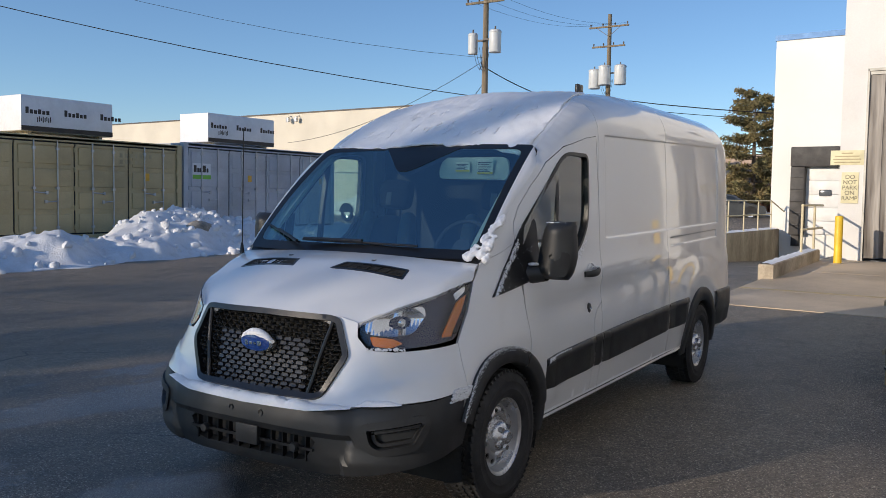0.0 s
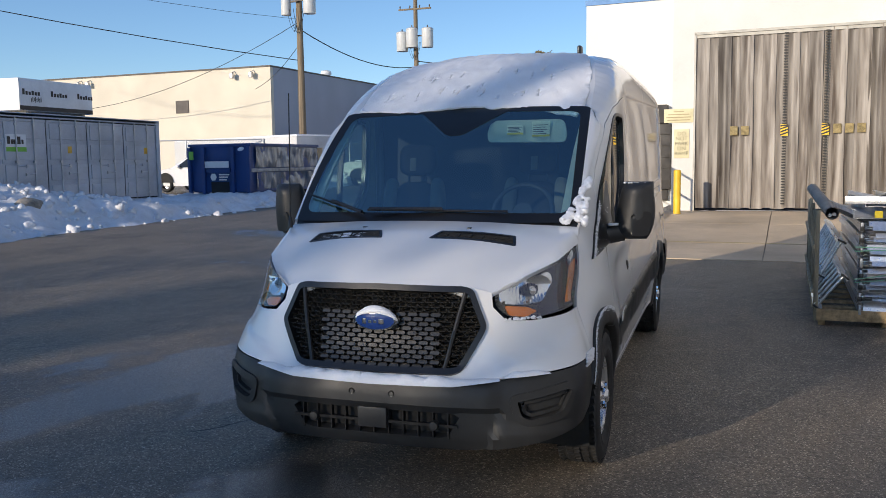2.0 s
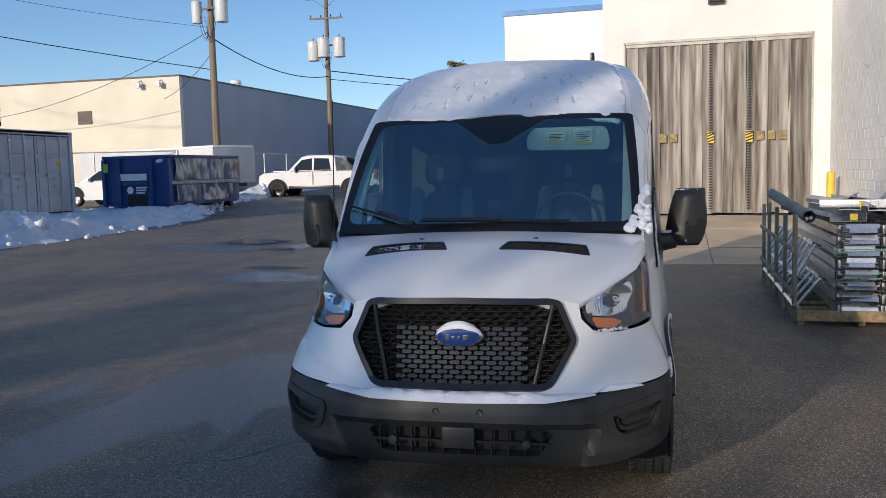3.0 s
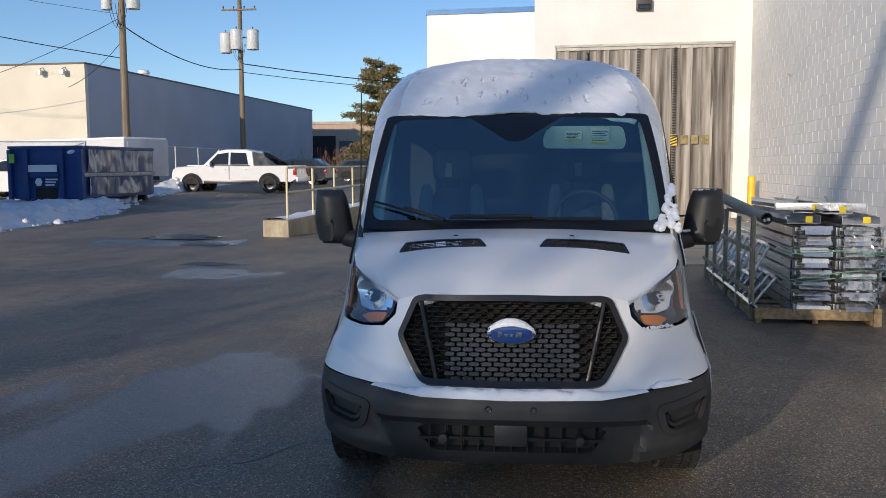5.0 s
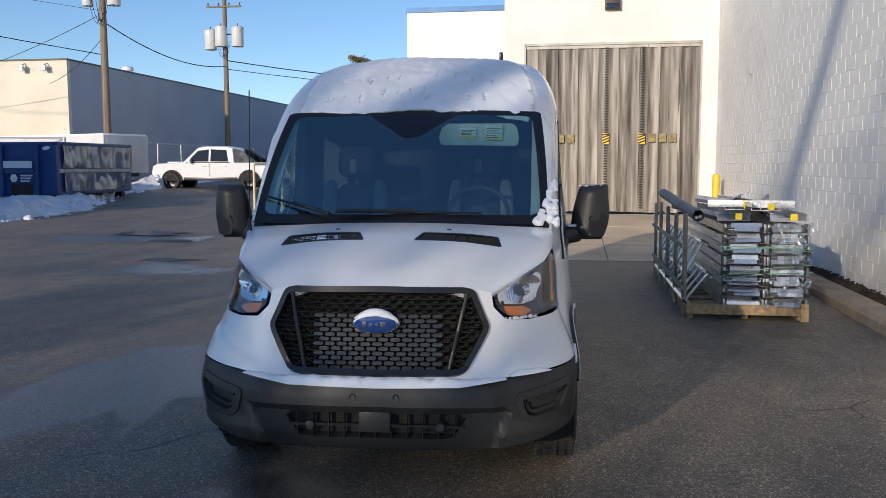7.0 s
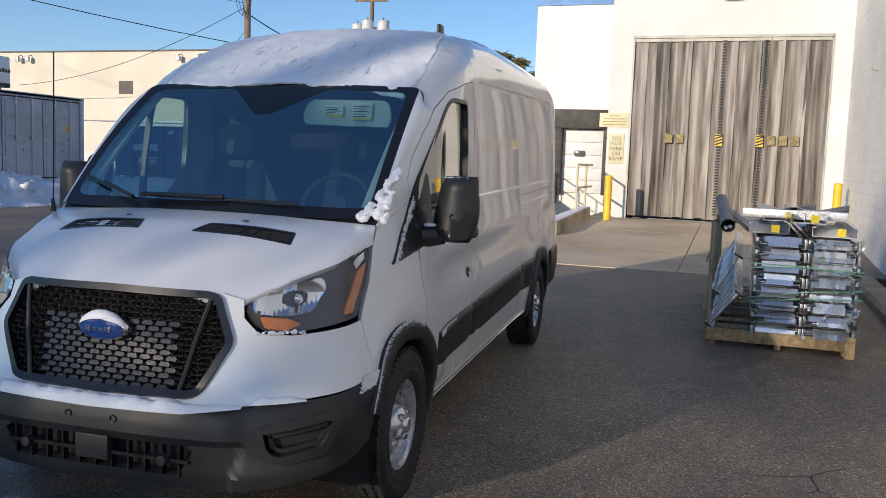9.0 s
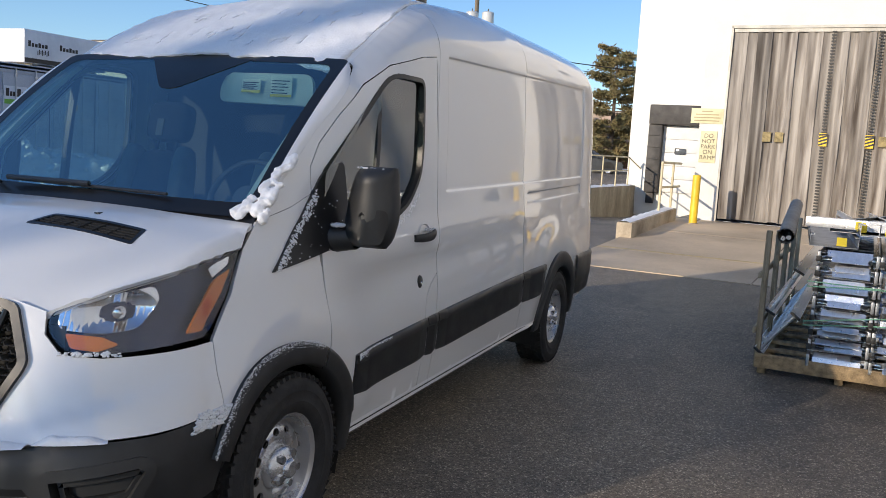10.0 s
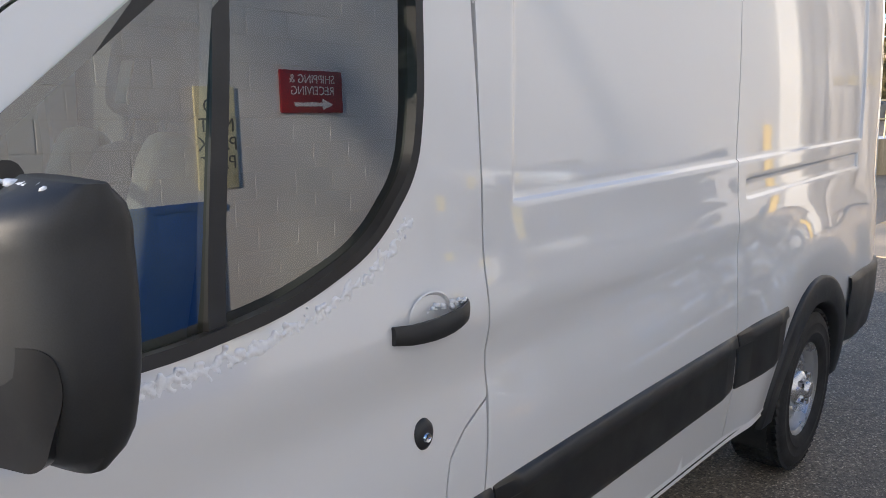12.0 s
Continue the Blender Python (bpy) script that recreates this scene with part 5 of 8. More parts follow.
PILLAR = [(0.952, 1.302), (1.115, 1.350), (1.228, 1.400), (1.243, 1.503), (1.309, 1.600), (1.4415, 1.717), (1.638, 1.864), (1.849, 1.969), (2.173, 2.044), (2.336, 2.064), (2.344, 2.02), (2.349, 1.80), (2.353, 1.80)]
PILLAR += [(2.396, top_edge(2.396))] + [(y, top_edge(y)) for y in [2.37 - 0.03 * i for i in range(24)]] + [(1.30, 1.645)]
SEAM2 = 3.840
MID = [(2.366, SILL_Z(2.37)), (SEAM2 - 0.003, SILL_Z(SEAM2)), (SEAM2 - 0.003, 1.0)] + [(SEAM2 - 0.003, top_edge(SEAM2))] + [(y, top_edge(y)) for y in [3.80 - 0.04 * i for i in range(35)]] + [(2.402, top_edge(2.402)), (2.358, 1.80), (2.370, 1.58), (2.384, 1.42), (2.384, 1.20), (2.394, 0.967), (2.366, 0.76)]
FLAP = [(2.233, SILL_Z(2.23)), (2.361, SILL_Z(2.36)), (2.361, 0.76), (2.384, 0.957), (2.300, 0.912), (2.247, 0.862), (2.233, 0.80)]
REARP = [(SEAM2 + 0.003, SILL_Z(SEAM2))] + [(y, z) for y, z in reversed(arc(*R_HUB, R_OPEN_R, 5, 175, 26))] + [(5.20, 0.42), (5.93, 0.46), (5.945, 1.4), (5.93, 2.2), (5.90, top_edge(5.9))] + [(y, top_edge(y)) for y in [5.85 - 0.1 * i for i in range(20)]] + [(SEAM2 + 0.003, top_edge(SEAM2))]



def flare(hub, r0, r1, a0, a1, lift=0.020):
    """A moulded wheel-arch band laid on the flank."""
    bm = bmesh.new()
    rows = []
    for i in range(31):
        a = radians(a0 + (a1 - a0) * i / 30)
        row = []
        for r, h in ((r1, -0.006), (r1, lift * 0.8), (r1 - 0.012, lift), (r0 + 0.012, lift + 0.004), (r0, lift - 0.006), (r0, -0.06)):
            y, z = hub[0] + r * math.cos(a), hub[1] + r * math.sin(a)
            p = on_nose(*sy(y, z)) if y < 1.25 else on_side(y, z)
            row.append(bm.verts.new((p.x + h, p.y, p.z)))
        rows.append(row)
    for a, b in zip(rows, rows[1:]):
        for i in range(5):
            bm.faces.new((a[i], a[i + 1], b[i + 1], b[i]))
    return bm


CLAD_TOP = ((1.48, 0.715), (2.26, 0.752), (3.0, 0.782), (3.83, 0.805), (4.4, 0.822))
CLAD_FOOT = ((1.48, 0.520), (2.30, 0.540), (3.85, 0.588), (4.4, 0.600))


def cladding(y0, y1):
    """A length of side moulding with rolled edges, rising towards the tail."""
    bm = bmesh.new()
    rows = []
    n = max(2, int((y1 - y0) / 0.1))
    for i in range(n + 1):
        y = y0 + (y1 - y0) * i / n
        e = -0.012 if i in (0, n) else 0.0
        yy = y
        top, z0 = lerp_table(CLAD_TOP, y), lerp_table(CLAD_FOOT, y)
        row = []
        for t, h in ((1.0, -0.006), (0.995, 0.010), (0.96, 0.018), (0.80, 0.024), (0.76, 0.016), (0.12, 0.014), (0.03, 0.010), (0.0, -0.006)):
            z = z0 + (top - z0) * t
            row.append(bm.verts.new((side_x(yy, z) + h + e, yy, z)))
        rows.append(row)
    for a, b in zip(rows, rows[1:]):
        for i in range(7):
            bm.faces.new((a[i], a[i + 1], b[i + 1], b[i]))
    for row in (rows[0], rows[-1]):
        bm.faces.new(row)
    return bm


def both(name, maker, material, label="", parents=(None, None), raw=True, smooth=40.0):
    """Builds a part for the driver's flank and its mirror image."""
    bm = maker()
    if not raw:
        finish(bm, smooth)
    other = mirrored(bm)
    a = part(name, bm, material, parents[0] or van, label, raw=True)
    b = part(name, other, material, parents[1] or van, label, raw=True)
    return a, b


both("fender", lambda: edged(panel(fend, on_nose, 0.04, out=OUT_R, flange=0.02)), VAN_WHITE)
both("a_pillar", lambda: edged(panel(PILLAR, on_side, 0.04, out=OUT_R)), VAN_WHITE)
def pillar_face():
    """The pillar's front, between the windscreen's edge and the flank."""
    bm = bmesh.new()
    rows = []
    for i in range(25):
        t = i / 24
        y, z = 0.952 + (1.665 - 0.952) * t, 1.302 + (top_edge(1.665) - 1.302) * t
        if t > 0.488:
            y, z = 1.30 + 0.365 * (t - 0.488) / 0.512, 1.645 + (top_edge(1.665) - 1.645) * (t - 0.488) / 0.512
        else:
            y, z = 0.952 + 0.348 * t / 0.488, 1.302 + 0.343 * t / 0.488
        p, g = on_side(y, z), on_screen(1.0, max(0.0, min(1.0, (z - 1.318) / 0.644)))
        n = Vector((0.55, -0.5, 0.45))
        rows.append([bm.verts.new(q) for q in (p + Vector((0.0, 0.004, -0.001)), p.lerp(g, 0.35) + n * 0.012, p.lerp(g, 0.7) + n * 0.012, g + n * 0.003)])
    for a, b in zip(rows, rows[1:]):
        for k in range(3):
            bm.faces.new((a[k], a[k + 1], b[k + 1], b[k]))
    return bm


both("pillar_face", pillar_face, VAN_WHITE, raw=False, smooth=60)
doors = both("front_door", lambda: edged(panel(DOOR, on_side, 0.045, [WINDOW], out=OUT_R, flange=0.03)), VAN_WHITE)
stamp = lambda a, c, low, high: [[(a + e, low(a) + e), (c - e, low(c) + e), (c - e, high(c) - e), (a + e, high(a) - e)] for e in (-0.020, -0.007, -0.0025, 0.0025, 0.007, 0.020)]
long_stamp = stamp(2.50, 5.42, lambda y: 1.385 + 0.020 * (y - 2.5), lambda y: 2.08 + 0.028 * (y - 2.5))
low_stamp = stamp(3.92, 5.37, lambda y: 1.275 + 0.025 * (y - 3.92), lambda y: 1.342 + 0.025 * (y - 3.92))
both("side_panel", lambda: edged(panel(MID, on_side, 0.05, lines=long_stamp, out=OUT_R)), VAN_WHITE)
both("fuel_flap", lambda: edged(panel(FLAP, on_side, 0.04, out=OUT_R)), VAN_WHITE)
both("rear_quarter", lambda: edged(panel(REARP, on_side, 0.05, lines=long_stamp + low_stamp, out=OUT_R)), VAN_WHITE)
roof = part("roof", edged(panel([(-1.0, 1.665)] + [(u, 1.71 - 0.045 * u * u) for u in (-0.8, -0.5, -0.2, 0.2, 0.5, 0.8)] + [(1.0, 1.665), (1.0, 5.90), (-1.0, 5.90)], on_roof, 0.06, out=OUT_U, scale=(0.72, 1))), VAN_WHITE, van, raw=True)
both("wheel_flare", lambda: edged(flare(F_HUB, 0.405, 0.492, -8, 62)), BLACK_PLASTIC)
both("wheel_flare", lambda: edged(flare(F_HUB, 0.405, 0.492, 62.8, 158)), BLACK_PLASTIC)
both("wheel_flare", lambda: edged(flare(R_HUB, 0.40, 0.520, -4, 184)), BLACK_PLASTIC)
both("door_cladding", lambda: edged(cladding(1.478, 2.252)), BLACK_PLASTIC, parents=doors)
both("side_cladding", lambda: edged(cladding(2.258, 2.386)), BLACK_PLASTIC)
both("side_cladding", lambda: edged(cladding(2.393, SEAM2 - 0.005)), BLACK_PLASTIC)
both("side_cladding", lambda: edged(cladding(SEAM2 + 0.004, 4.34)), BLACK_PLASTIC)


def tail_corner():
    bm = bmesh.new()
    rows = []
    for i in range(13):
        y = 5.215 + (5.955 - 5.215) * i / 12
        row = [bm.verts.new((side_x(y, z) + h, y, z)) for z, h in ((0.80, -0.005), (0.798, 0.014), (0.77, 0.022), (0.62, 0.022), (0.47, 0.018), (0.455, -0.03))]
        rows.append(row)
    rows.append([bm.verts.new((0.0, 6.02, v.co.z)) for v in rows[-1]])
    for a, b in zip(rows, rows[1:]):
        for i in range(5):
            bm.faces.new((a[i], a[i + 1], b[i + 1], b[i]))
    return bm


both("rear_bumper", lambda: edged(tail_corner()), BLACK_PLASTIC)
bm = bmesh.new()
tail = [(side_x(5.93, z), z) for z in (0.46, 0.8, 1.2, 1.6, 2.0, 2.2, 2.3, 2.38)] + [(0.55, 2.425), (0.0, 2.432)]
loop = [bm.verts.new((x, 5.935, z)) for x, z in tail] + [bm.verts.new((-x, 5.935, z)) for x, z in reversed(tail[:-1])]
bm.faces.new(loop)
part("rear_doors", bm, VAN_WHITE, van)


def sill():
    bm = bmesh.new()
    for y0, y1 in ((1.49, 2.362), (2.368, 4.31)):
        prof = [(0.002, 0.385), (0.006, 0.372), (-0.010, 0.366), (-0.006, 0.360), (0.0, 0.345), (-0.012, 0.332), (-0.09, 0.330)]
        for k in range(len(prof) - 1):
            a, b = prof[k], prof[k + 1]
            n = 10
            for i in range(n):
                ys = (y0 + (y1 - y0) * i / n, y0 + (y1 - y0) * (i + 1) / n)
                bm.faces.new([bm.verts.new((side_x(y, 0.385) + q[0], y, q[1] + SILL_Z(y) - 0.385)) for y, q in ((ys[0], a), (ys[1], a), (ys[1], b), (ys[0], b))])
    return bm


both("sill_step", sill, VAN_WHITE, raw=False)
both("sill_seam", lambda: rods(0.005, *[((side_x(y, 0.385) + 0.001, y, SILL_Z(y) - 0.018), (side_x(y + 0.47, 0.385) + 0.001, y + 0.47, SILL_Z(y + 0.47) - 0.018)) for y in (1.50, 1.97, 2.44, 2.91, 3.38, 3.83)], n=6), UNDER, raw=False)

# dark lamp housing, the blue sky's reflection put into its base colour
SKY_TINTED = mat("sky_tinted_lamp_housing", (0.018, 0.032, 0.085), 0.15, metal=0.35, var=0.1, bump=0)
# ---- the van: lamps, glass, mirrors, wheels, cab ----
for sgn in (1, -1):
    m = lambda pts: [(sgn * a, b) for a, b in pts]
    hl = rounded(HL, HL_R)
    back = lambda d: (lambda s, z: on_nose(s, z) - normal_of(on_nose, s, z) * (d if normal_of(on_nose, s, z).y < 0 or normal_of(on_nose, s, z).x * sgn > 0.3 else -d))
    lamp = part("headlight", edged(panel(m(inset(hl, 0.003)), on_nose, 0.04, out=OUT_F, lift=0.004, flange=0.012)), LENS, van, "clear headlight with chrome reflector and amber lamps", raw=True)
    part("lamp_housing", edged(panel(m(inset(hl, 0.004)), back(0.045), 0.05, out=OUT_F, flange=-0.045)), SKY_TINTED, lamp, raw=True)
    bowl = rounded([sx(0.572, 1.028), sx(0.582, 0.970), sx(0.70, 0.955), sx(0.770, 0.968), sx(0.795, 1.06), sx(0.775, 1.105), sx(0.70, 1.078)], 0.03)
    cx, cz = sx(0.715, 1.02)

    def bowl_face(s, z, cx=cx, cz=cz, sgn=sgn):
        p = on_nose(s, z)
        d = min(1.0, math.hypot((abs(s) - cx) / 0.13, (z - cz) / 0.075))
        facet = 0.0016 * math.sin(abs(s) * 330)
        return p + Vector((-0.5 * sgn, 0.8, 0)) * (0.048 * (1 - d * d) + 0.012 + facet)

    part("reflector", edged(panel(m(bowl), bowl_face, 0.007, out=OUT_F, flange=0), 60), REFLECTOR, lamp, "faceted chrome reflector", raw=True)
    p = on_nose(sgn * cx, cz) + Vector((-0.012 * sgn, 0.03, 0))
    part("bulb", lathe(((0.0, 0.03), (0.014, 0.026), (0.02, 0.012), (0.02, -0.02)), 20, Matrix.Translation(p) @ pose(0, 0, 0, 90, 0, 25 * sgn)), CHROME, lamp)
    turn = rounded([sx(0.602, 0.962), sx(0.628, 0.918), sx(0.70, 0.908), sx(0.745, 0.930), sx(0.700, 0.952)], 0.012)
    part("turn_signal", edged(panel(m(turn), back(0.012), 0.02, out=OUT_F, flange=0.01), 30), AMBER, lamp, "amber turn signal", raw=True)
    side = rounded([sy(0.575, 0.945), sy(0.645, 0.945), sy(0.742, 1.065), sy(0.795, 1.145), sy(0.735, 1.118), sy(0.665, 1.045)], 0.012)
    part("side_marker", edged(panel(m(side), back(0.010), 0.03, out=(30 * sgn, -10, 1), flange=0.01), 30), AMBER, lamp, "amber side marker", raw=True)
    strip = rounded([sy(0.715, 1.115), sy(0.79, 1.160), sy(0.805, 1.188), sy(0.70, 1.150)], 0.008)
    part("lamp_trim", edged(panel(m(strip), back(0.012), 0.03, out=(30 * sgn, -10, 1), flange=0.01), 30), REFLECTOR, lamp, raw=True)

# windscreen with its dark border, sensor pod and stickers
sq = lambda a, b, c, d: [(a, b), (c, b), (c, d), (a, d)]
SC = (0.82, 0.90)
full = rounded(sq(-1.0, 0.0, 1.0, 1.0), 0.05)
screen = part("windscreen", edged(panel(full, on_screen, 0.05, out=(0, -30, 30), flange=0, scale=SC)), SCREEN_GLASS, van, "greenish curved windscreen, a little frosted at its edges", raw=True)
screen.visible_shadow = False
hole = rounded([(-0.950, 0.055), (0.950, 0.055), (0.930, 0.955), (-0.930, 0.955)], 0.08)
part("screen_border", edged(panel(inset(full, -0.012), on_screen, 0.05, [hole], lift=0.001, out=(0, -30, 30), flange=0, scale=SC)), GLOSS_BLACK, screen, raw=True)
part("sensor_pod", edged(panel(rounded([(-0.37, 0.975), (0.37, 0.975), (0.055, 0.70), (-0.055, 0.70)], [0.02, 0.02, 0.06, 0.06]), on_screen, 0.05, lift=0.002, out=(0, -30, 30), flange=0.03, scale=SC)), GLOSS_BLACK, screen, raw=True)
for sgn, (u0, v0, u1, v1) in ((1, (-0.42, 0.045, 0.56, 0.045)), (-1, (-0.44, 0.02, -0.955, 0.175))):
    a, b = on_screen(u0, v0) + Vector((0, -0.02, 0.025)), on_screen(u1, v1) + Vector((0, -0.012, 0.018))
    bm = rods(0.007, (a, b), n=8)
    rod(bm, a.lerp(b, 0.02) + Vector((0, -0.012, 0.006)), a.lerp(b, 0.55) + Vector((0, -0.014, 0.012)), 0.010, n=8)
    wiper = part("wiper", bm, GLOSS_BLACK, van)
bm = bmesh.new()
cw = []
for i in range(25):
    u = -1 + i / 12
    h = on_hood(0.838 * u, 0.838 + 0.095 * u * u)
    s = on_screen(u, 0.03)
    cw.append([bm.verts.new(h + Vector((0, 0.004, -0.012))), bm.verts.new(h.lerp(s, 0.5) + Vector((0, 0, -0.014))), bm.verts.new(s + Vector((0, 0, -0.004)))])
for a, b in zip(cw, cw[1:]):
    bm.faces.new((a[0], a[1], b[1], b[0]))
    bm.faces.new((a[1], a[2], b[2], b[1]))
part("cowl", bm, GLOSS_BLACK, van)

# door glass, seals, handles, locks, mirrors, sail panels
SAIL = rounded([(0.962, 1.112), (1.40, 1.195), (1.47, 1.235), (1.44, 1.30), (1.435, 1.535), (1.300, 1.480), (1.14, 1.30)], [0.01, 0.05, 0.03, 0.05, 0.04, 0.03, 0.05])
slope_y, slope_z = (side_x(2.15, 1.6) - side_x(1.95, 1.6)) / 0.2, (side_x(2.05, 1.75) - side_x(2.05, 1.5)) / 0.25
for i, sgn in enumerate((1, -1)):
    door = doors[i]
    f = lambda y, z, sgn=sgn: Vector((sgn * side_x(y, z), y, z))
    o = (30 * sgn, 2, 1.5)
    fg = lambda y, z, sgn=sgn: Vector((sgn * (side_x(2.05, 1.62) - 0.020 + slope_y * (y - 2.05) + slope_z * (z - 1.62) - 0.012 * (z - 1.62) ** 2), y, z))
    gl = part("door_glass", edged(panel(inset(WINDOW, -0.012), fg, 0.07, out=o, flange=0)), SIDE_GLASS, door, raw=True)
    gl.visible_shadow = False
    part("window_seal", edged(panel(inset(WINDOW, -0.008), f, 0.06, [inset(WINDOW, 0.013)], lift=0.004, out=o, flange=0.03)), GLOSS_BLACK, door, raw=True)
    part("window_divider", edged(panel([(1.688, 1.235), (1.722, 1.242), (1.778, 1.925), (1.748, 1.915)], f, 0.06, lift=-0.012, out=o, flange=0.03)), BLACK_PLASTIC, door, raw=True)
    part("sail_panel", edged(panel(SAIL, f, 0.05, lift=0.010, out=o, flange=0.02)), GLOSS_BLACK, van, "gloss black sail panel speckled with snow", raw=True)
    # handle: recessed cup and grip
    hx = side_x(2.18, 1.18)
    bm = lathe(((0.0, -0.020), (0.04, -0.018), (0.055, -0.006), (0.062, 0.0015), (0.066, 0.0)), 28)
    bmesh.ops.transform(bm, matrix=Matrix.Translation((sgn * hx, 2.19, 1.185)) @ pose(0, 0, 0, 0, 90 * sgn) @ Matrix.Diagonal((0.75, 1.0, 1, 1)), verts=bm.verts)
    part("handle_cup", bm, VAN_WHITE, door)
    bm = bmesh.new()
    for k in range(9):
        t = k / 8
        y = 2.075 + 0.225 * t
        bow = 0.034 * math.sin(math.pi * t) ** 0.5 + 0.004
        w = 0.019 + 0.004 * math.sin(math.pi * t)
        z = 1.166 + 0.018 * t - 0.004 * math.sin(math.pi * t)
        ring = [bm.verts.new((sgn * (hx + bow + 0.009 * math.cos(q)), y, z + w * math.sin(q))) for q in [2 * math.pi * j / 10 for j in range(10)]]
        if k:
            for j in range(10):
                bm.faces.new((prev[j], prev[(j + 1) % 10], ring[(j + 1) % 10], ring[j]))
        else:
            bm.faces.new(ring)
        prev = ring
    bm.faces.new(prev)
    part("door_handle", bm, BLACK_PLASTIC, door, "black pull handle")
    lock = part("lock_cover", lathe(((0.0, 0.010), (0.018, 0.009), (0.026, 0.004), (0.029, -0.004)), 24, Matrix.Translation((sgn * side_x(2.17, 0.94), 2.172, 0.940)) @ pose(0, 0, 0, 0, 90 * sgn) @ Matrix.Diagonal((1.2, 1, 1, 1))), BLACK_PLASTIC, door)
    part("lock_barrel", lathe(((0.0, 0.008), (0.009, 0.014), (0.011, 0.009)), 16, Matrix.Translation((sgn * side_x(2.17, 0.94), 2.172, 0.937)) @ pose(0, 0, 0, 0, 90 * sgn)), CHROME, lock)

    # mirror: tall rounded head, lower turn lens, arm
    mirror = thing("door_mirror", "", "")
    mirror.parent = door
    bm = bmesh.new()
    rows = []
    for k in range(15):
        t = k / 14
        z = 1.192 + 0.326 * t
        wid = 0.205 + 0.022 * math.sin(math.pi * min(1, t * 1.2)) - 0.035 * t * t
        inn = 0.985 + 0.050 * t ** 2 - 0.010 * (1 - t) + (0.0 if t > 0.33 else -0.02 * (0.33 - t))
        cap = min(1.0, (min(t, 1 - t) / 0.13)) ** 0.5 if 0 < t < 1 else 0.0
        cap = 0.35 + 0.65 * cap
        ring = []
        for j in range(24):
            q = 2 * math.pi * j / 24
            e = 0.62
            cxq = math.copysign(abs(math.cos(q)) ** e, math.cos(q))
            syq = math.copysign(abs(math.sin(q)) ** e, math.sin(q))
            xx = inn + wid / 2 + wid / 2 * cxq * (0.86 + 0.14 * cap)
            yy = 1.388 + (0.055 if syq > 0 else 0.095 * (1 - 0.35 * abs(cxq))) * syq * cap
            ring.append(bm.verts.new((sgn * xx, yy, z)))
        rows.append(ring)
    for a, b in zip(rows, rows[1:]):
        for j in range(24):
            bm.faces.new((a[j], a[(j + 1) % 24], b[(j + 1) % 24], b[j]))
    bm.faces.new(rows[0])
    bm.faces.new(rows[-1])
    part("mirror_head", bm, BLACK_PLASTIC, mirror, smooth=50)
    bm = bmesh.new()
    box(bm, sgn * 1.035, 1.433, 1.23, sgn * 1.150, 1.445, 1.47, 0.012)
    part("mirror_glass", bm, CHROME, mirror)
    bm = bmesh.new()
    rows = []
    for k in range(7):
        t = k / 6
        c = Vector((0.925 + 0.115 * t, 1.335 + 0.04 * t, 1.215 + 0.012 * t))
        hh, dd = 0.060 - 0.012 * t, 0.070 - 0.02 * t
        rows.append([bm.verts.new((sgn * c.x, c.y + dd * math.cos(q), c.z + hh * math.sin(q))) for q in [2 * math.pi * j / 12 for j in range(12)]])
    for a, b in zip(rows, rows[1:]):
        for j in range(12):
            bm.faces.new((a[j], a[(j + 1) % 12], b[(j + 1) % 12], b[j]))
    part("mirror_arm", bm, BLACK_PLASTIC, mirror)
    lens = [(sgn * x, z) for x, z in rounded([(1.085, 1.212), (1.172, 1.212), (1.192, 1.30), (1.186, 1.352), (1.10, 1.348), (1.084, 1.325)], 0.022)]
    fm = lambda x, z: Vector((x, 1.388 - 0.098 * (1 - 0.35 * min(1, abs((abs(x) - 1.09) / 0.11)) ** 0.6) * (1 - 0.7 * max(0.0, abs((abs(x) - 1.09) / 0.118)) ** 6), z))
    part("mirror_signal", edged(panel(lens, fm, 0.02, lift=0.004, out=(0, -30, 1.3), flange=0.02)), GLOSS_BLACK, mirror, raw=True)


# wheels
def tyre_mesh():
    prof = [(0.205, -0.085), (0.215, -0.100), (0.250, -0.112), (0.300, -0.116), (0.335, -0.108), (0.350, -0.094), (0.356, -0.070), (0.357, 0.0), (0.356, 0.070), (0.350, 0.094), (0.335, 0.108), (0.315, 0.114), (0.300, 0.1165), (0.296, 0.1145), (0.262, 0.1135), (0.258, 0.1155), (0.235, 0.110), (0.215, 0.100), (0.205, 0.085)]
    return lathe(prof, 72)


def tread_mesh():
    bm = bmesh.new()
    for i in range(60):
        a = 2 * math.pi * i / 60
        for j, (w, c) in enumerate(((0.030, -0.088), (0.034, -0.040), (0.030, 0.0), (0.034, 0.040), (0.030, 0.088))):
            rr = 0.353 if abs(c) > 0.06 else 0.3575
            t = Matrix.Rotation(a + 0.05 * (j % 2), 4, "Z") @ Matrix.Translation((rr, 0, c)) @ Matrix.Rotation(0.35 if abs(c) > 0.06 and c > 0 else (-0.35 if abs(c) > 0.06 else 0.0), 4, "Y")
            v = bmesh.ops.create_cube(bm, size=1.0)["verts"]
            bmesh.ops.transform(bm, matrix=t @ Matrix.Rotation(0.3 * (-1) ** j, 4, "X") @ Matrix.Diagonal((0.016, 0.026, w, 1)), verts=v)
    return bm


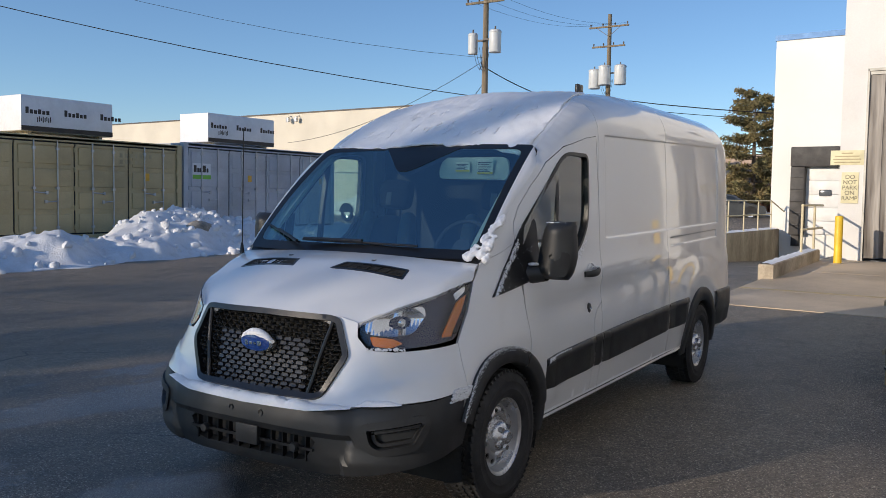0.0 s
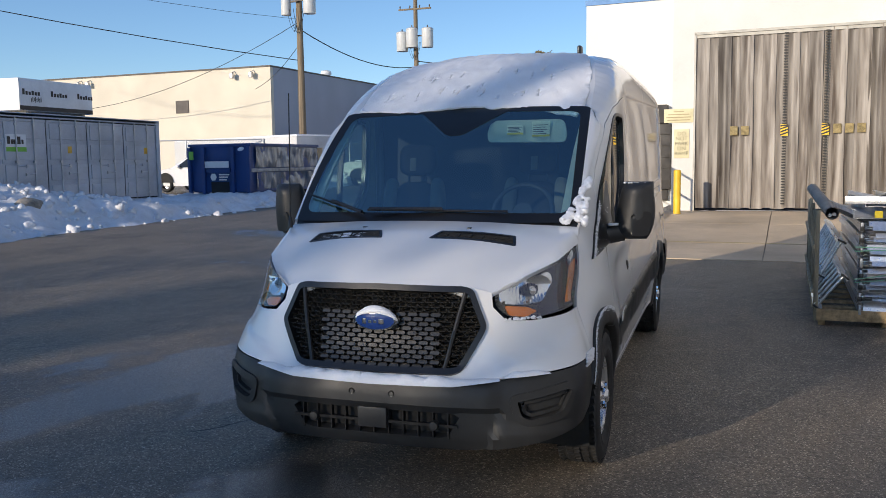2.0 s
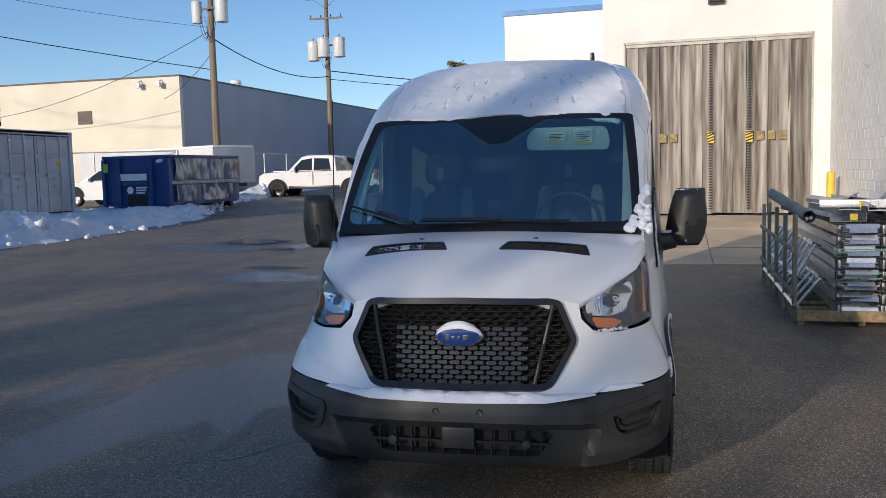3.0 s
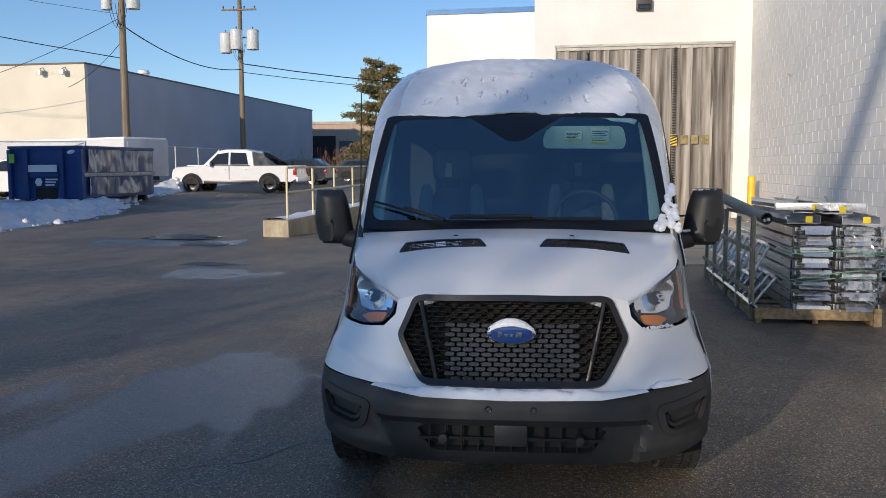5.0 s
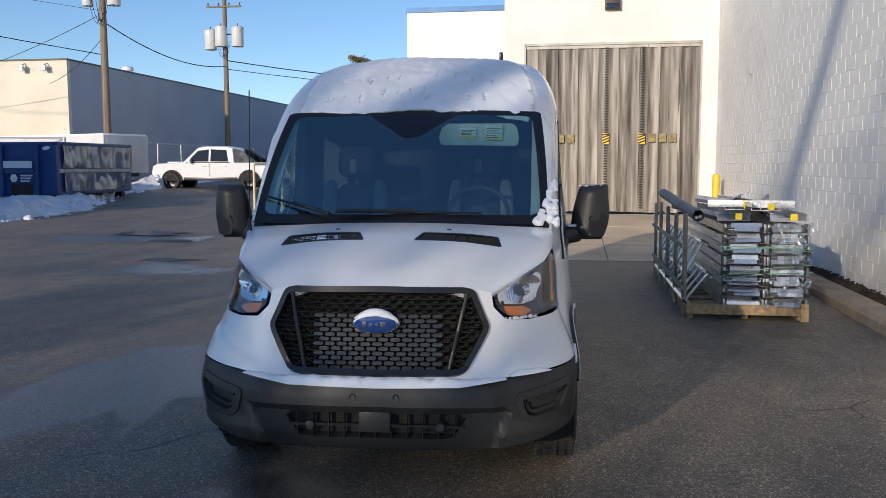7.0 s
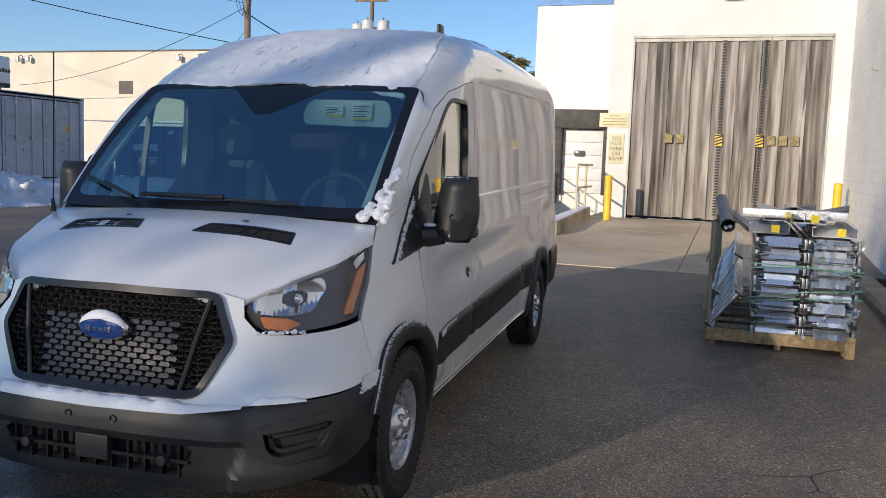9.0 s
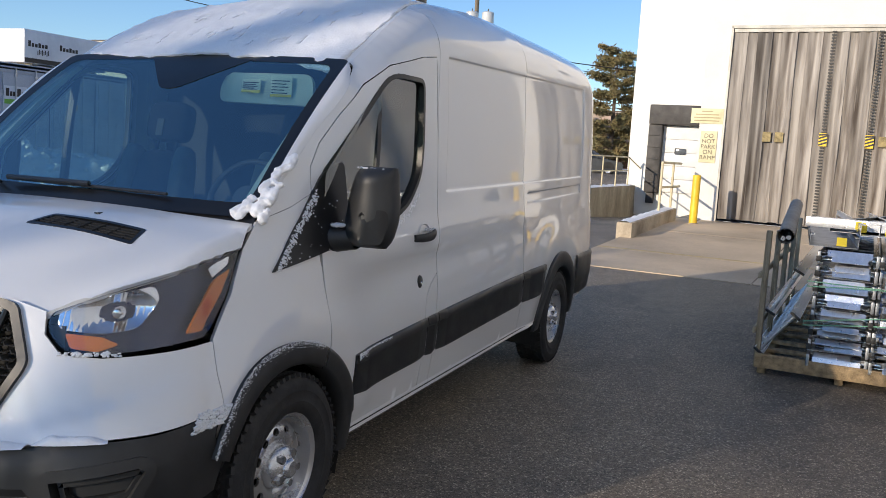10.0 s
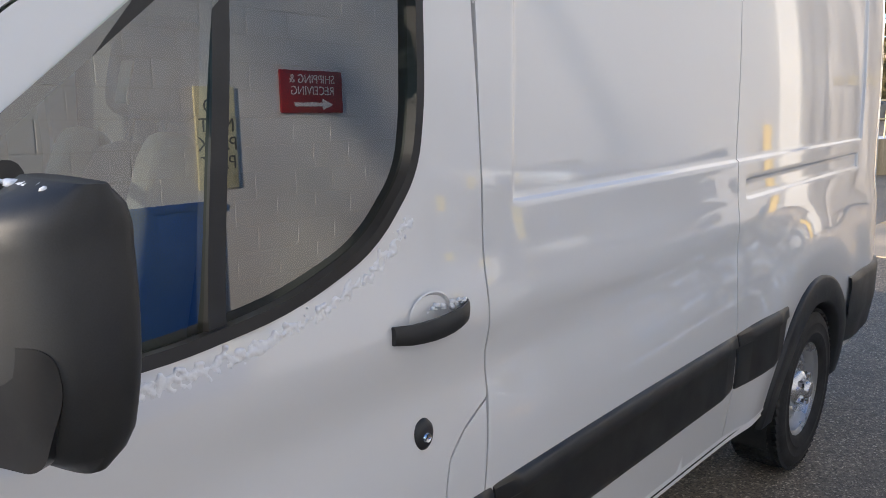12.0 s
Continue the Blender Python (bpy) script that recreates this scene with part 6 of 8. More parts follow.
def rim_face(u, v):
    r = math.hypot(u, v)
    tab = ((0.0, 0.030), (0.075, 0.030), (0.095, 0.052), (0.120, 0.060), (0.158, 0.050), (0.172, 0.030), (0.180, 0.020))
    return Vector((u, v, lerp_table(tab, r)))


def wheel_meshes():
    disc = [(0.180 * math.cos(2 * math.pi * i / 64), 0.180 * math.sin(2 * math.pi * i / 64)) for i in range(64)]
    holes = []
    for k in range(12):
        a = 2 * math.pi * k / 12
        hole = []
        for j in range(14):
            q = 2 * math.pi * j / 14
            rr, tt = 0.1395 + 0.0145 * math.cos(q), 0.0185 * math.sin(q)
            hole.append((rr * math.cos(a) - tt * math.sin(a), rr * math.sin(a) + tt * math.cos(a)))
        holes.append(hole)
    face = edged(panel(disc, rim_face, 0.014, holes, out=(0, 0, 30), flange=0.012))
    barrel = lathe(((0.180, 0.020), (0.186, 0.060), (0.192, 0.082), (0.206, 0.092), (0.213, 0.094), (0.214, 0.088), (0.207, 0.070), (0.200, -0.09)), 64)
    cap = lathe(((0.0, 0.128), (0.030, 0.126), (0.036, 0.120), (0.040, 0.108), (0.060, 0.100), (0.078, 0.086), (0.086, 0.062), (0.090, 0.040)), 40)
    bm = bmesh.new()
    v = bmesh.ops.create_cone(bm, cap_ends=True, segments=6, radius1=0.019, radius2=0.016, depth=0.03)["verts"]
    back = lathe(((0.0, 0.0), (0.17, 0.0), (0.18, 0.01)), 32)
    for b in (barrel, cap, bm, back):
        finish(b, 35)
    return face, barrel, cap, bm, back


wf, wb, wc, wl, wk = wheel_meshes()
ty, tr = tyre_mesh(), tread_mesh()
finish(ty, 30), finish(tr, 20)
data = {n: mesh_of(n, b, m) for n, b, m in (("tyre", ty, RUBBER), ("tread", tr, RUBBER), ("rim_face", wf, SILVER), ("rim", wb, SILVER), ("hub_cap", wc, SILVER), ("lug_nut", wl, CHROME), ("brake", wk, UNDER))}
for (hy, hz), sgn, turn in ((F_HUB, 1, 8), (F_HUB, -1, 40), (R_HUB, 1, 20), (R_HUB, -1, 65)):
    wheel = new("wheel")
    wheel.parent = van
    wheel.matrix_basis = pose(sgn * 0.872, hy, 0.356, 0, 90 * sgn, 0) @ Matrix.Rotation(radians(turn), 4, "Z")
    for n in ("tyre", "tread", "rim", "rim_face", "hub_cap", "brake"):
        p = new(n, data[n])
        p.parent = wheel
    for k in range(5):
        p = new("lug_nut", data["lug_nut"])
        p.parent = wheel
        p.location = (0.060 * math.cos(1.2566 * k), 0.060 * math.sin(1.2566 * k), 0.098)
# wheel housings and floor
for hub in (F_HUB, R_HUB):
    for sgn in (1, -1):
        bm = bmesh.new()
        rows = [[bm.verts.new((sgn * x, hub[0] + 0.432 * math.cos(a), hub[1] + 0.432 * math.sin(a))) for x in (0.50, 0.955)] for a in [math.pi * (-0.12 + 1.24 * i / 24) for i in range(25)]]
        for a, b in zip(rows, rows[1:]):
            bm.faces.new((a[0], a[1], b[1], b[0]))
        bm.faces.new([r[0] for r in rows])
        part("wheel_housing", bm, UNDER, van)
part("underbody", boxes((-0.90, 1.48, 0.36, 0.90, 4.32, 0.42), (-0.5, 0.25, 0.34, 0.5, 5.85, 0.40), (-0.85, 0.30, 0.45, 0.85, 0.58, 0.62), (-0.90, 5.22, 0.42, 0.90, 5.92, 0.48), (-0.06, 0.9, 0.30, 0.06, 4.9, 0.36), (-0.75, 4.70, 0.30, 0.75, 4.84, 0.42)), UNDER, van)
part("engine_bay", boxes((-0.60, 0.30, 0.62, 0.60, 0.80, 0.98)), UNDER, van)

# cab ---------------------------------------------------------------------
bm = bmesh.new()
rows = []
for i in range(13):
    u = -1 + i / 6
    prof = ((0.90 + 0.07 * u * u, 1.315), (1.10, 1.300), (1.28, 1.270 + 0.02 * bump01(0.2, 0.75, 0.1, u)), (1.36, 1.225), (1.38, 1.12), (1.33, 0.95), (1.25, 0.72))
    rows.append([bm.verts.new((0.84 * u, y, z)) for y, z in prof])
for a, b in zip(rows, rows[1:]):
    for k in range(6):
        bm.faces.new((a[k], a[k + 1], b[k + 1], b[k]))
part("dashboard", bm, mat("slate_dashboard_vinyl", (0.19, 0.21, 0.215), 0.55, var=0.08, scale=5, fine=220, bump=0.2), van)
bm = bmesh.new()
for i in range(28):
    for j in range(8):
        a, b = 2 * math.pi * i / 28, 2 * math.pi * j / 8
        a2, b2 = 2 * math.pi * (i + 1) / 28, 2 * math.pi * (j + 1) / 8
        q = lambda A, B: bm.verts.new(((0.185 + 0.014 * math.cos(B)) * math.cos(A), (0.185 + 0.014 * math.cos(B)) * math.sin(A), 0.014 * math.sin(B)))
        bm.faces.new((q(a, b), q(a2, b), q(a2, b2), q(a, b2)))
for ang in (200, 340, 270):
    rod(bm, (0, 0, -0.02), (0.18 * math.cos(radians(ang)), 0.18 * math.sin(radians(ang)), 0), 0.014, n=8)
rod(bm, (0, 0, -0.04), (0, 0, 0.01), 0.06, n=16)
bmesh.ops.transform(bm, matrix=pose(0.42, 1.46, 1.335, 62), verts=bm.verts)
part("steering_wheel", bm, DARK_TRIM, van)


def padded(name, mat_, s, m, x0, y0, z0, x1, y1, z1, power=4.5):
    """A plump rounded cushion filling the box."""
    bm = bmesh.new()
    bmesh.ops.create_cube(bm, size=2.0)
    bmesh.ops.subdivide_edges(bm, edges=bm.edges, cuts=5, use_grid_fill=True)
    for v in bm.verts:
        k = sum(abs(c) ** power for c in v.co) ** (1 / power)
        q = v.co / k
        v.co = Vector(((x0 + x1) / 2 + q.x * (x1 - x0) / 2, (y0 + y1) / 2 + q.y * (y1 - y0) / 2, (z0 + z1) / 2 + q.z * (z1 - z0) / 2))
    if m:
        bmesh.ops.transform(bm, matrix=m, verts=bm.verts)
    return part(name, bm, mat_, s, smooth=70)


def seat(x):
    s = new("seat")
    s.parent = van
    s.location = (x, 1.53, 0.51)
    lean = pose(0, 0.20, 0.30, -13)
    padded("cushion", SEAT_CLOTH, s, None, -0.25, -0.28, 0.22, 0.25, 0.25, 0.40)
    padded("backrest", SEAT_CLOTH, s, lean, -0.15, -0.05, 0.0, 0.15, 0.08, 0.72)
    for k in (-1, 1):
        padded("bolster", SEAT_PANEL, s, lean @ pose(k * 0.20, 0, 0, 0, -3 * k), -0.045, -0.085, 0.02, 0.045, 0.05, 0.74)
    padded("headrest", SEAT_CLOTH, s, lean, -0.13, -0.03, 0.77, 0.13, 0.08, 0.98)
    part("headrest_inset", boxes((-0.022, -0.005, 0.0, 0.022, 0.004, 0.09), bevel=0.003), SEAT_PANEL, s).matrix_local = lean @ pose(-0.02, -0.030, 0.79)
    part("headrest_post", rods(0.008, (lean @ Vector((-0.06, 0.02, 0.68)), lean @ Vector((-0.06, 0.02, 0.80))), n=8), DARK_TRIM, s)
    part("headrest_post", rods(0.008, (lean @ Vector((0.06, 0.02, 0.68)), lean @ Vector((0.06, 0.02, 0.80))), n=8), DARK_TRIM, s)


seat(0.42), seat(-0.42)
part("bulkhead", boxes((-0.885, 2.45, 0.5, 0.885, 2.47, 2.05)), DARK_TRIM, van)
part("cab_floor", boxes((-0.92, 0.95, 0.58, 0.92, 2.46, 0.62)), DARK_TRIM, van)
bm = panel([(-0.93, 1.73), (0.93, 1.73), (0.93, 2.45), (-0.93, 2.45)], lambda u, y: on_roof(u, y) + Vector((0, 0, -0.05)), 0.08, out=(0, 2, -30), flange=0)
part("headlining", edged(bm), LINER, van, raw=True)
for sgn in (1, -1):
    f = lambda y, z, sgn=sgn: Vector((sgn * (side_x(y, z) - 0.045), y, z))
    inner = inset(DOOR, 0.05)
    # same lining on both doors: lit far side coloured pale, shaded near side dark
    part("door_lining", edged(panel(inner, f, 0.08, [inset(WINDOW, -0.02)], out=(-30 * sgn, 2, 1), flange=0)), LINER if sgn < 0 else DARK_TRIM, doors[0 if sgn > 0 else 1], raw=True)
VISOR = mat("pale_visor_vinyl", (0.55, 0.60, 0.50), 0.7, var=0.05, scale=6, fine=150, bump=0.15)
visor_loop = rounded([(0.175, 1.762), (0.655, 1.755), (0.668, 1.80), (0.650, 1.895), (0.195, 1.895), (0.165, 1.82)], 0.05)
visor = part("sun_visor", edged(panel(visor_loop, lambda x, z: Vector((x, 1.605 - 0.15 * (1.9 - z), z)), 0.05, out=OUT_F, flange=0.02)), VISOR, van, "pale sun visor with warning stickers", raw=True)
for x0, x1, z0, z1 in ((0.30, 0.40, 1.805, 1.865), (0.455, 0.565, 1.79, 1.885)):
    st = part("visor_sticker", boxes((x0, 1.574, z0, x1, 1.576, z1)), STICKER, visor)
    bm = bmesh.new()
    for i in range(5):
        w = (x1 - x0) * (0.85, 0.7, 0.8, 0.6, 0.75)[i]
        zz = z1 - (z1 - z0) * (0.28 + 0.14 * i)
        box(bm, x0 + 0.006, 1.5715, zz, x0 + 0.006 + w, 1.573, zz + 0.004)
    part("sticker_lines", bm, DARK_TRIM, st)
    part("sticker_band", boxes((x0, 1.5705, z0, x1, 1.573, z0 + 0.012)), STICK_Y, st)
for sgn in (1, -1):
    trim = [(sgn * a, b) for a, b in ((0.965, 0.06), (0.89, 0.06), (0.905, 0.55), (0.93, 0.97), (0.965, 0.97))]
    part("pillar_trim", edged(panel(trim, on_screen, 0.05, lift=-0.035, out=(0, -30, 30), flange=0.02, scale=SC)), LINER, van, raw=True)
# aerials
part("whip_aerial", rods(0.0035, ((-0.832, 0.86, 1.29), (-0.815, 0.855, 2.05)), n=6), GLOSS_BLACK, van)
part("aerial_base", lathe(((0.0, 0.07), (0.008, 0.06), (0.016, 0.0)), 12, pose(-0.833, 0.86, 1.275)), GLOSS_BLACK, van)
bm = bmesh.new()
box(bm, 0.51, 2.90, 2.42, 0.54, 3.0, 2.500, 0.012)
part("roof_aerial", bm, GLOSS_BLACK, van)

# ---- side-opening freight containers ----
def paint(name, c, **k):
    return mat(name, c, 0.55, scale=0.8, fine=40, var=0.10, bump=0.15, dirt=0.25, dirt_color=(0.14, 0.10, 0.07), **k)


TAN, PALE = paint("tan_container_paint", (0.52, 0.42, 0.22)), paint("pale_grey_container_paint", (0.50, 0.52, 0.55))
GALV = mat("galvanised_rod", (0.55, 0.56, 0.57), 0.4, metal=0.7, var=0.1, bump=0.05)
BLACK_GAP = mat("black_gasket", (0.015, 0.015, 0.016), 0.7, var=0.1, bump=0)


def container(y0, y1, z0, z1, x, paint_mat, label, leaves=4):
    """A freight container whose long flank opens in tall double doors."""
    c = thing("shipping_container", label, "container", "containers along the fence", at=(x, y0, z0))
    ln, h, dp = y1 - y0, z1 - z0, 2.44
    part("body", boxes((-dp, 0.0, 0.12, -0.09, 0.06, h - 0.1), (-dp, ln - 0.06, 0.12, -0.09, ln, h - 0.1), (-dp, 0, 0.12, -dp + 0.05, ln, h - 0.1), (-dp, 0, 0.10, -0.09, ln, 0.16)), paint_mat, c)
    part("roof", boxes((-dp, 0.0, h - 0.10, 0.0, ln, h - 0.02), bevel=0.01), paint_mat, c)
    part("top_rail", boxes((-0.12, 0, h - 0.13, 0.0, ln, h), bevel=0.01), paint_mat, c)
    part("bottom_rail", boxes((-0.12, 0, 0.0, 0.0, ln, 0.20), bevel=0.01), paint_mat, c)
    part("fork_pocket", boxes((-0.01, ln * 0.30, 0.03, 0.004, ln * 0.30 + 0.35, 0.15)), BLACK_GAP, c)
    part("fork_pocket", boxes((-0.01, ln * 0.64, 0.03, 0.004, ln * 0.64 + 0.35, 0.15)), BLACK_GAP, c)
    for y in (0.0, ln - 0.16):
        part("corner_post", boxes((-0.16, y, 0.15, 0.002, y + 0.16, h - 0.1), bevel=0.01), paint_mat, c)
        for z in (0.0, h - 0.12):
            part("corner_casting", boxes((-0.17, y - 0.002, z - 0.002, 0.008, y + 0.17, z + 0.12), bevel=0.012), paint_mat, c)
    w = (ln - 0.34) / leaves
    for i in range(leaves):
        a = 0.17 + w * i
        d0, d1, dz0, dz1 = a + 0.022, a + w - 0.022, 0.24, h - 0.17
        part("gasket", boxes((-0.075, a, 0.20, -0.060, a + w, h - 0.13)), BLACK_GAP, c)
        bm = bmesh.new()
        box(bm, -0.055, d0, dz0, -0.035, d1, dz1)
        rows = 4
        for k in range(rows):
            zz = dz0 + (dz1 - dz0) * (k + 0.08) / rows
            zt = dz0 + (dz1 - dz0) * (k + 0.84) / rows
            box(bm, -0.040, d0 + 0.09, zz, -0.006, d1 - 0.09, zt, 0.014)
        for z in (dz0, dz1 - 0.06):
            box(bm, -0.045, d0, z, -0.012, d1, z + 0.06)
        leaf = part("door_leaf", bm, paint_mat, c)
        for f in (0.30, 0.70):
            yy = d0 + (d1 - d0) * f
            bm = rods(0.018, ((0.012, yy, dz0 - 0.06), (0.012, yy, dz1 + 0.05)), n=10)
            for z in (dz0 + 0.15, (dz0 + dz1) / 2, dz1 - 0.15):
                box(bm, -0.03, yy - 0.04, z - 0.03, 0.03, yy + 0.04, z + 0.03)
            part("lock_rod", bm, GALV, leaf)
            hz = dz0 + 0.36 * (dz1 - dz0) + (0.22 if f < 0.5 else 0.0)
            bm = rods(0.014, ((0.03, yy, hz), (0.035, yy + (0.34 if f < 0.5 else -0.34), hz - 0.03)), n=8)
            box(bm, 0.0, yy + (0.30 if f < 0.5 else -0.36), hz - 0.06, 0.04, yy + (0.36 if f < 0.5 else -0.30), hz + 0.02)
            part("lock_handle", bm, GALV, leaf)
        for k in range(5):
            z = dz0 + 0.15 + (dz1 - dz0 - 0.3) * k / 4
            yy = d0 - 0.006 if i % 2 == 0 else d1 + 0.006
            part("hinge", rods(0.022, ((0.0, yy, z - 0.06), (0.0, yy, z + 0.06)), n=8), paint_mat, leaf)
    return c


grey_box = container(13.92, 20.70, 0.42, 3.13, -16.4, PALE, "pale grey side-opening freight container with lock rods")
tan_box = container(7.0, 13.84, 0.36, 3.02, -16.4, TAN, "tan side-opening freight container with lock rods")
LOGO_W, LOGO_G = mat("white_decal", (0.75, 0.76, 0.76), 0.5, var=0.04, bump=0), mat("green_decal", (0.20, 0.50, 0.06), 0.5, var=0.05, bump=0)
SAFETY = mat("orange_decal", (0.75, 0.42, 0.04), 0.5, var=0.1, bump=0)
part("decal", boxes((-0.010, 0.32, 1.72, -0.004, 1.02, 2.12)), LOGO_W, grey_box)
part("decal_band", boxes((-0.008, 0.33, 1.66, -0.002, 1.02, 1.78)), LOGO_G, grey_box)
bm = bmesh.new()
for i, (y, w, h) in enumerate(((0.42, 0.10, 0.20), (0.53, 0.07, 0.12), (0.61, 0.07, 0.12), (0.70, 0.04, 0.03), (0.77, 0.11, 0.20), (0.89, 0.07, 0.12))):
    box(bm, -0.003, y - w / 2, 1.86, 0.0, y + w / 2, 1.86 + h)
part("decal_mark", bm, INK, grey_box)
for box_, y in ((grey_box, 5.95), (grey_box, 2.55), (tan_box, 5.55)):
    part("safety_decal", boxes((-0.010, y, 1.62, -0.002, y + 0.16, 1.82)), SAFETY, box_)
for r in range(2):
    for i in range(7 - 3 * r):
        part("marking_bar", boxes((-0.010, 4.75 + 0.16 * i, 2.22 - 0.17 * r, -0.004, 4.84 + 0.16 * i, 2.33 - 0.17 * r)), FADED_INK, tan_box)

# wrapped board stacks on the containers
FILM = mat("white_wrap", (0.78, 0.79, 0.80), 0.4, var=0.05, scale=2, fine=12, bump=0.4, bump_dist=0.02)
for y0, ln, z in ((15.15, 2.85, 3.15), (9.2, 2.6, 3.05)):
    st = thing("board_stack", "white-wrapped stack of insulation boards on a container", "board stack", "board stacks on the containers", at=(-16.75, y0, z))
    for y in (0.2, ln - 0.4):
        part("skid", boxes((-2.2, y, 0.0, -0.05, y + 0.1, 0.07)), WOOD_GREY, st)
    part("wrapped_block", boxes((-1.25, 0, 0.07, 0.0, ln, 0.95), bevel=0.03), FILM, st)
    part("dark_band", boxes((0.001, 0.01, 0.08, 0.006, ln - 0.01, 0.20)), INK, st)
    bm = bmesh.new()
    for k in range(3):
        for i in range(6):
            h = (0.16, 0.10, 0.09, 0.12, 0.09, 0.10)[i]
            box(bm, 0.001, 0.12 + 1.05 * k + 0.11 * i, 0.50, 0.006, 0.20 + 1.05 * k + 0.11 * i, 0.50 + h)
    for i in range(8):
        box(bm, 0.001, 0.42 + 0.05 * i, 0.30 + 0.02 * (i % 3), 0.006, 0.445 + 0.05 * i, 0.42 + 0.03 * (i % 2))
    tagged(part("print_bars", bm, INK, st), kind="stuff")

# ---- snow banks ----
EDGE = ((-8, -12.6), (4, -12.5), (10, -12.3), (16, -11.8), (19, -11.7), (22, -12.6), (27, -14.2), (33, -15.6), (40, -16.5), (60, -17.0))


def bank_z(x, y):
    e = lerp_table(EDGE, y) + 0.5 * noise.noise((y * 0.55, 0, 1)) + 0.2 * noise.noise((y * 1.9, 0, 4))
    d = e - x
    if d < -0.3:
        return -0.4
    far = 1 - 0.55 * smooth_step(18, 26, y)
    h = 0.36 * far * smooth_step(-0.1, 0.9, d) * (1 - 0.55 * smooth_step(1.8, 3.4, d))
    h += (0.16 * noise.noise((x * 1.1, y * 1.1, 0)) + 0.10 * noise.noise((x * 3.1, y * 3.1, 2)) + 0.06 * noise.noise((x * 7, y * 7, 3)) + 0.035 * noise.noise((x * 16, y * 16, 5))) * smooth_step(0.0, 0.5, d)
    for cx, cy, hh, r in ((-14.3, 11.9, 0.60, 1.25), (-14.0, 13.9, 0.30, 1.2), (-13.6, 7.6, 0.22, 1.0), (-16.0, 34.2, 0.55, 0.9), (-14.2, 10.7, 0.25, 0.8)):
        h += hh * math.exp(-(((x - cx) ** 2 + (y - cy) ** 2) / r**2))
    return h - 0.02


def snow_mesh():
    verts, faces, idx = [], [], {}
    nx, ny = 110, 640
    for i in range(nx):
        for j in range(ny):
            x, y = -18.6 + 7.6 * i / (nx - 1), -4 + 62 * j / (ny - 1)
            idx[i, j] = len(verts)
            verts.append((x, y, ground_z(x, y) + bank_z(x, y)))
    for i in range(nx - 1):
        for j in range(ny - 1):
            q = (idx[i, j], idx[i + 1, j], idx[i + 1, j + 1], idx[i, j + 1])
            if any(verts[k][2] > ground_z(*verts[k][:2]) - 0.1 for k in q):
                faces.append(q)
    me = bpy.data.meshes.new("snow_bank")
    me.from_pydata(verts, [], faces)
    me.materials.append(SNOW)
    for p in me.polygons:
        p.use_smooth = True
    return me


tagged(new("snow_bank", snow_mesh()), "ploughed bank of old snow along the fence", "snow", kind="stuff")
rr = random.Random(11)
bm = bmesh.new()
for i in range(330):
    y = rr.uniform(4, 36)
    e = lerp_table(EDGE, y)
    x = e - abs(rr.gauss(0.1, 0.8)) + 0.25
    if rr.random() < 0.4:
        y, x = rr.gauss(12.2, 1.6), rr.gauss(-13.7, 0.7)
    r = rr.choice((0.03, 0.04, 0.05, 0.06, 0.09, 0.12))
    at = Vector((x, y, ground_z(x, y) + max(0.0, bank_z(x, y)) + r * 0.05))
    add_ball(bm, 2, lambda c: at + c * r * (1 + 0.7 * noise.noise(c * 0.9 + Vector((i, 0, 0))) + 0.25 * noise.noise(c * 3 + Vector((0, i, 0)))))
tagged(part("snow_lumps", bm, SNOW, smooth=60), "broken lumps of ploughed snow", "snow", kind="stuff")
DIRTY = mat("dirty_ice", (0.42, 0.37, 0.30), 0.7, scale=3, fine=20, var=0.25, bump=0.7, bump_dist=0.03)
bm = bmesh.new()
v = bmesh.ops.create_icosphere(bm, subdivisions=3, radius=0.55)["verts"]
for q in v:
    q.co *= 1 + 0.35 * noise.noise(q.co * 2.5)
bmesh.ops.transform(bm, matrix=Matrix.Translation((-13.25, 11.75, 0.62)) @ Matrix.Diagonal((0.6, 1.3, 0.62, 1)), verts=v)
tagged(part("ice_block", bm, DIRTY), "large dirty ice block in the snow pile", "ice")

# ---- blue roll-off dumpster ----
BLUE_STEEL = paint("blue_dumpster_paint", (0.012, 0.055, 0.20))
dump = thing("dumpster", "battered blue roll-off dumpster beside the snow bank", "dumpster", at=(-15.6, 23.0, 0.42), rz=-4)
W, H, LN = 1.30, 1.98, 4.6
part("side_wall", boxes((W - 0.06, 0, 0.28, W, LN, H - 0.03)), BLUE_STEEL, dump)
part("side_wall", boxes((-W, 0, 0.28, -W + 0.06, LN, H - 0.03)), BLUE_STEEL, dump)
part("front_wall", boxes((-W + 0.06, 0.0, 0.28, W - 0.06, 0.06, H - 0.03)), BLUE_STEEL, dump)
part("tail_gate", boxes((-W + 0.06, LN - 0.06, 0.28, W - 0.06, LN, H - 0.03)), BLUE_STEEL, dump)
part("floor_pan", boxes((-W + 0.06, 0.06, 0.24, W - 0.06, LN - 0.06, 0.30)), BLUE_STEEL, dump)
part("top_rim", boxes((W - 0.08, -0.04, H - 0.10, W + 0.05, LN + 0.02, H), bevel=0.01), BLUE_STEEL, dump)
part("top_rim", boxes((-W - 0.05, -0.04, H - 0.10, -W + 0.08, LN + 0.02, H), bevel=0.01), BLUE_STEEL, dump)
part("front_rim", boxes((-W + 0.08, -0.05, H - 0.10, W - 0.08, 0.06, H), bevel=0.01), BLUE_STEEL, dump)
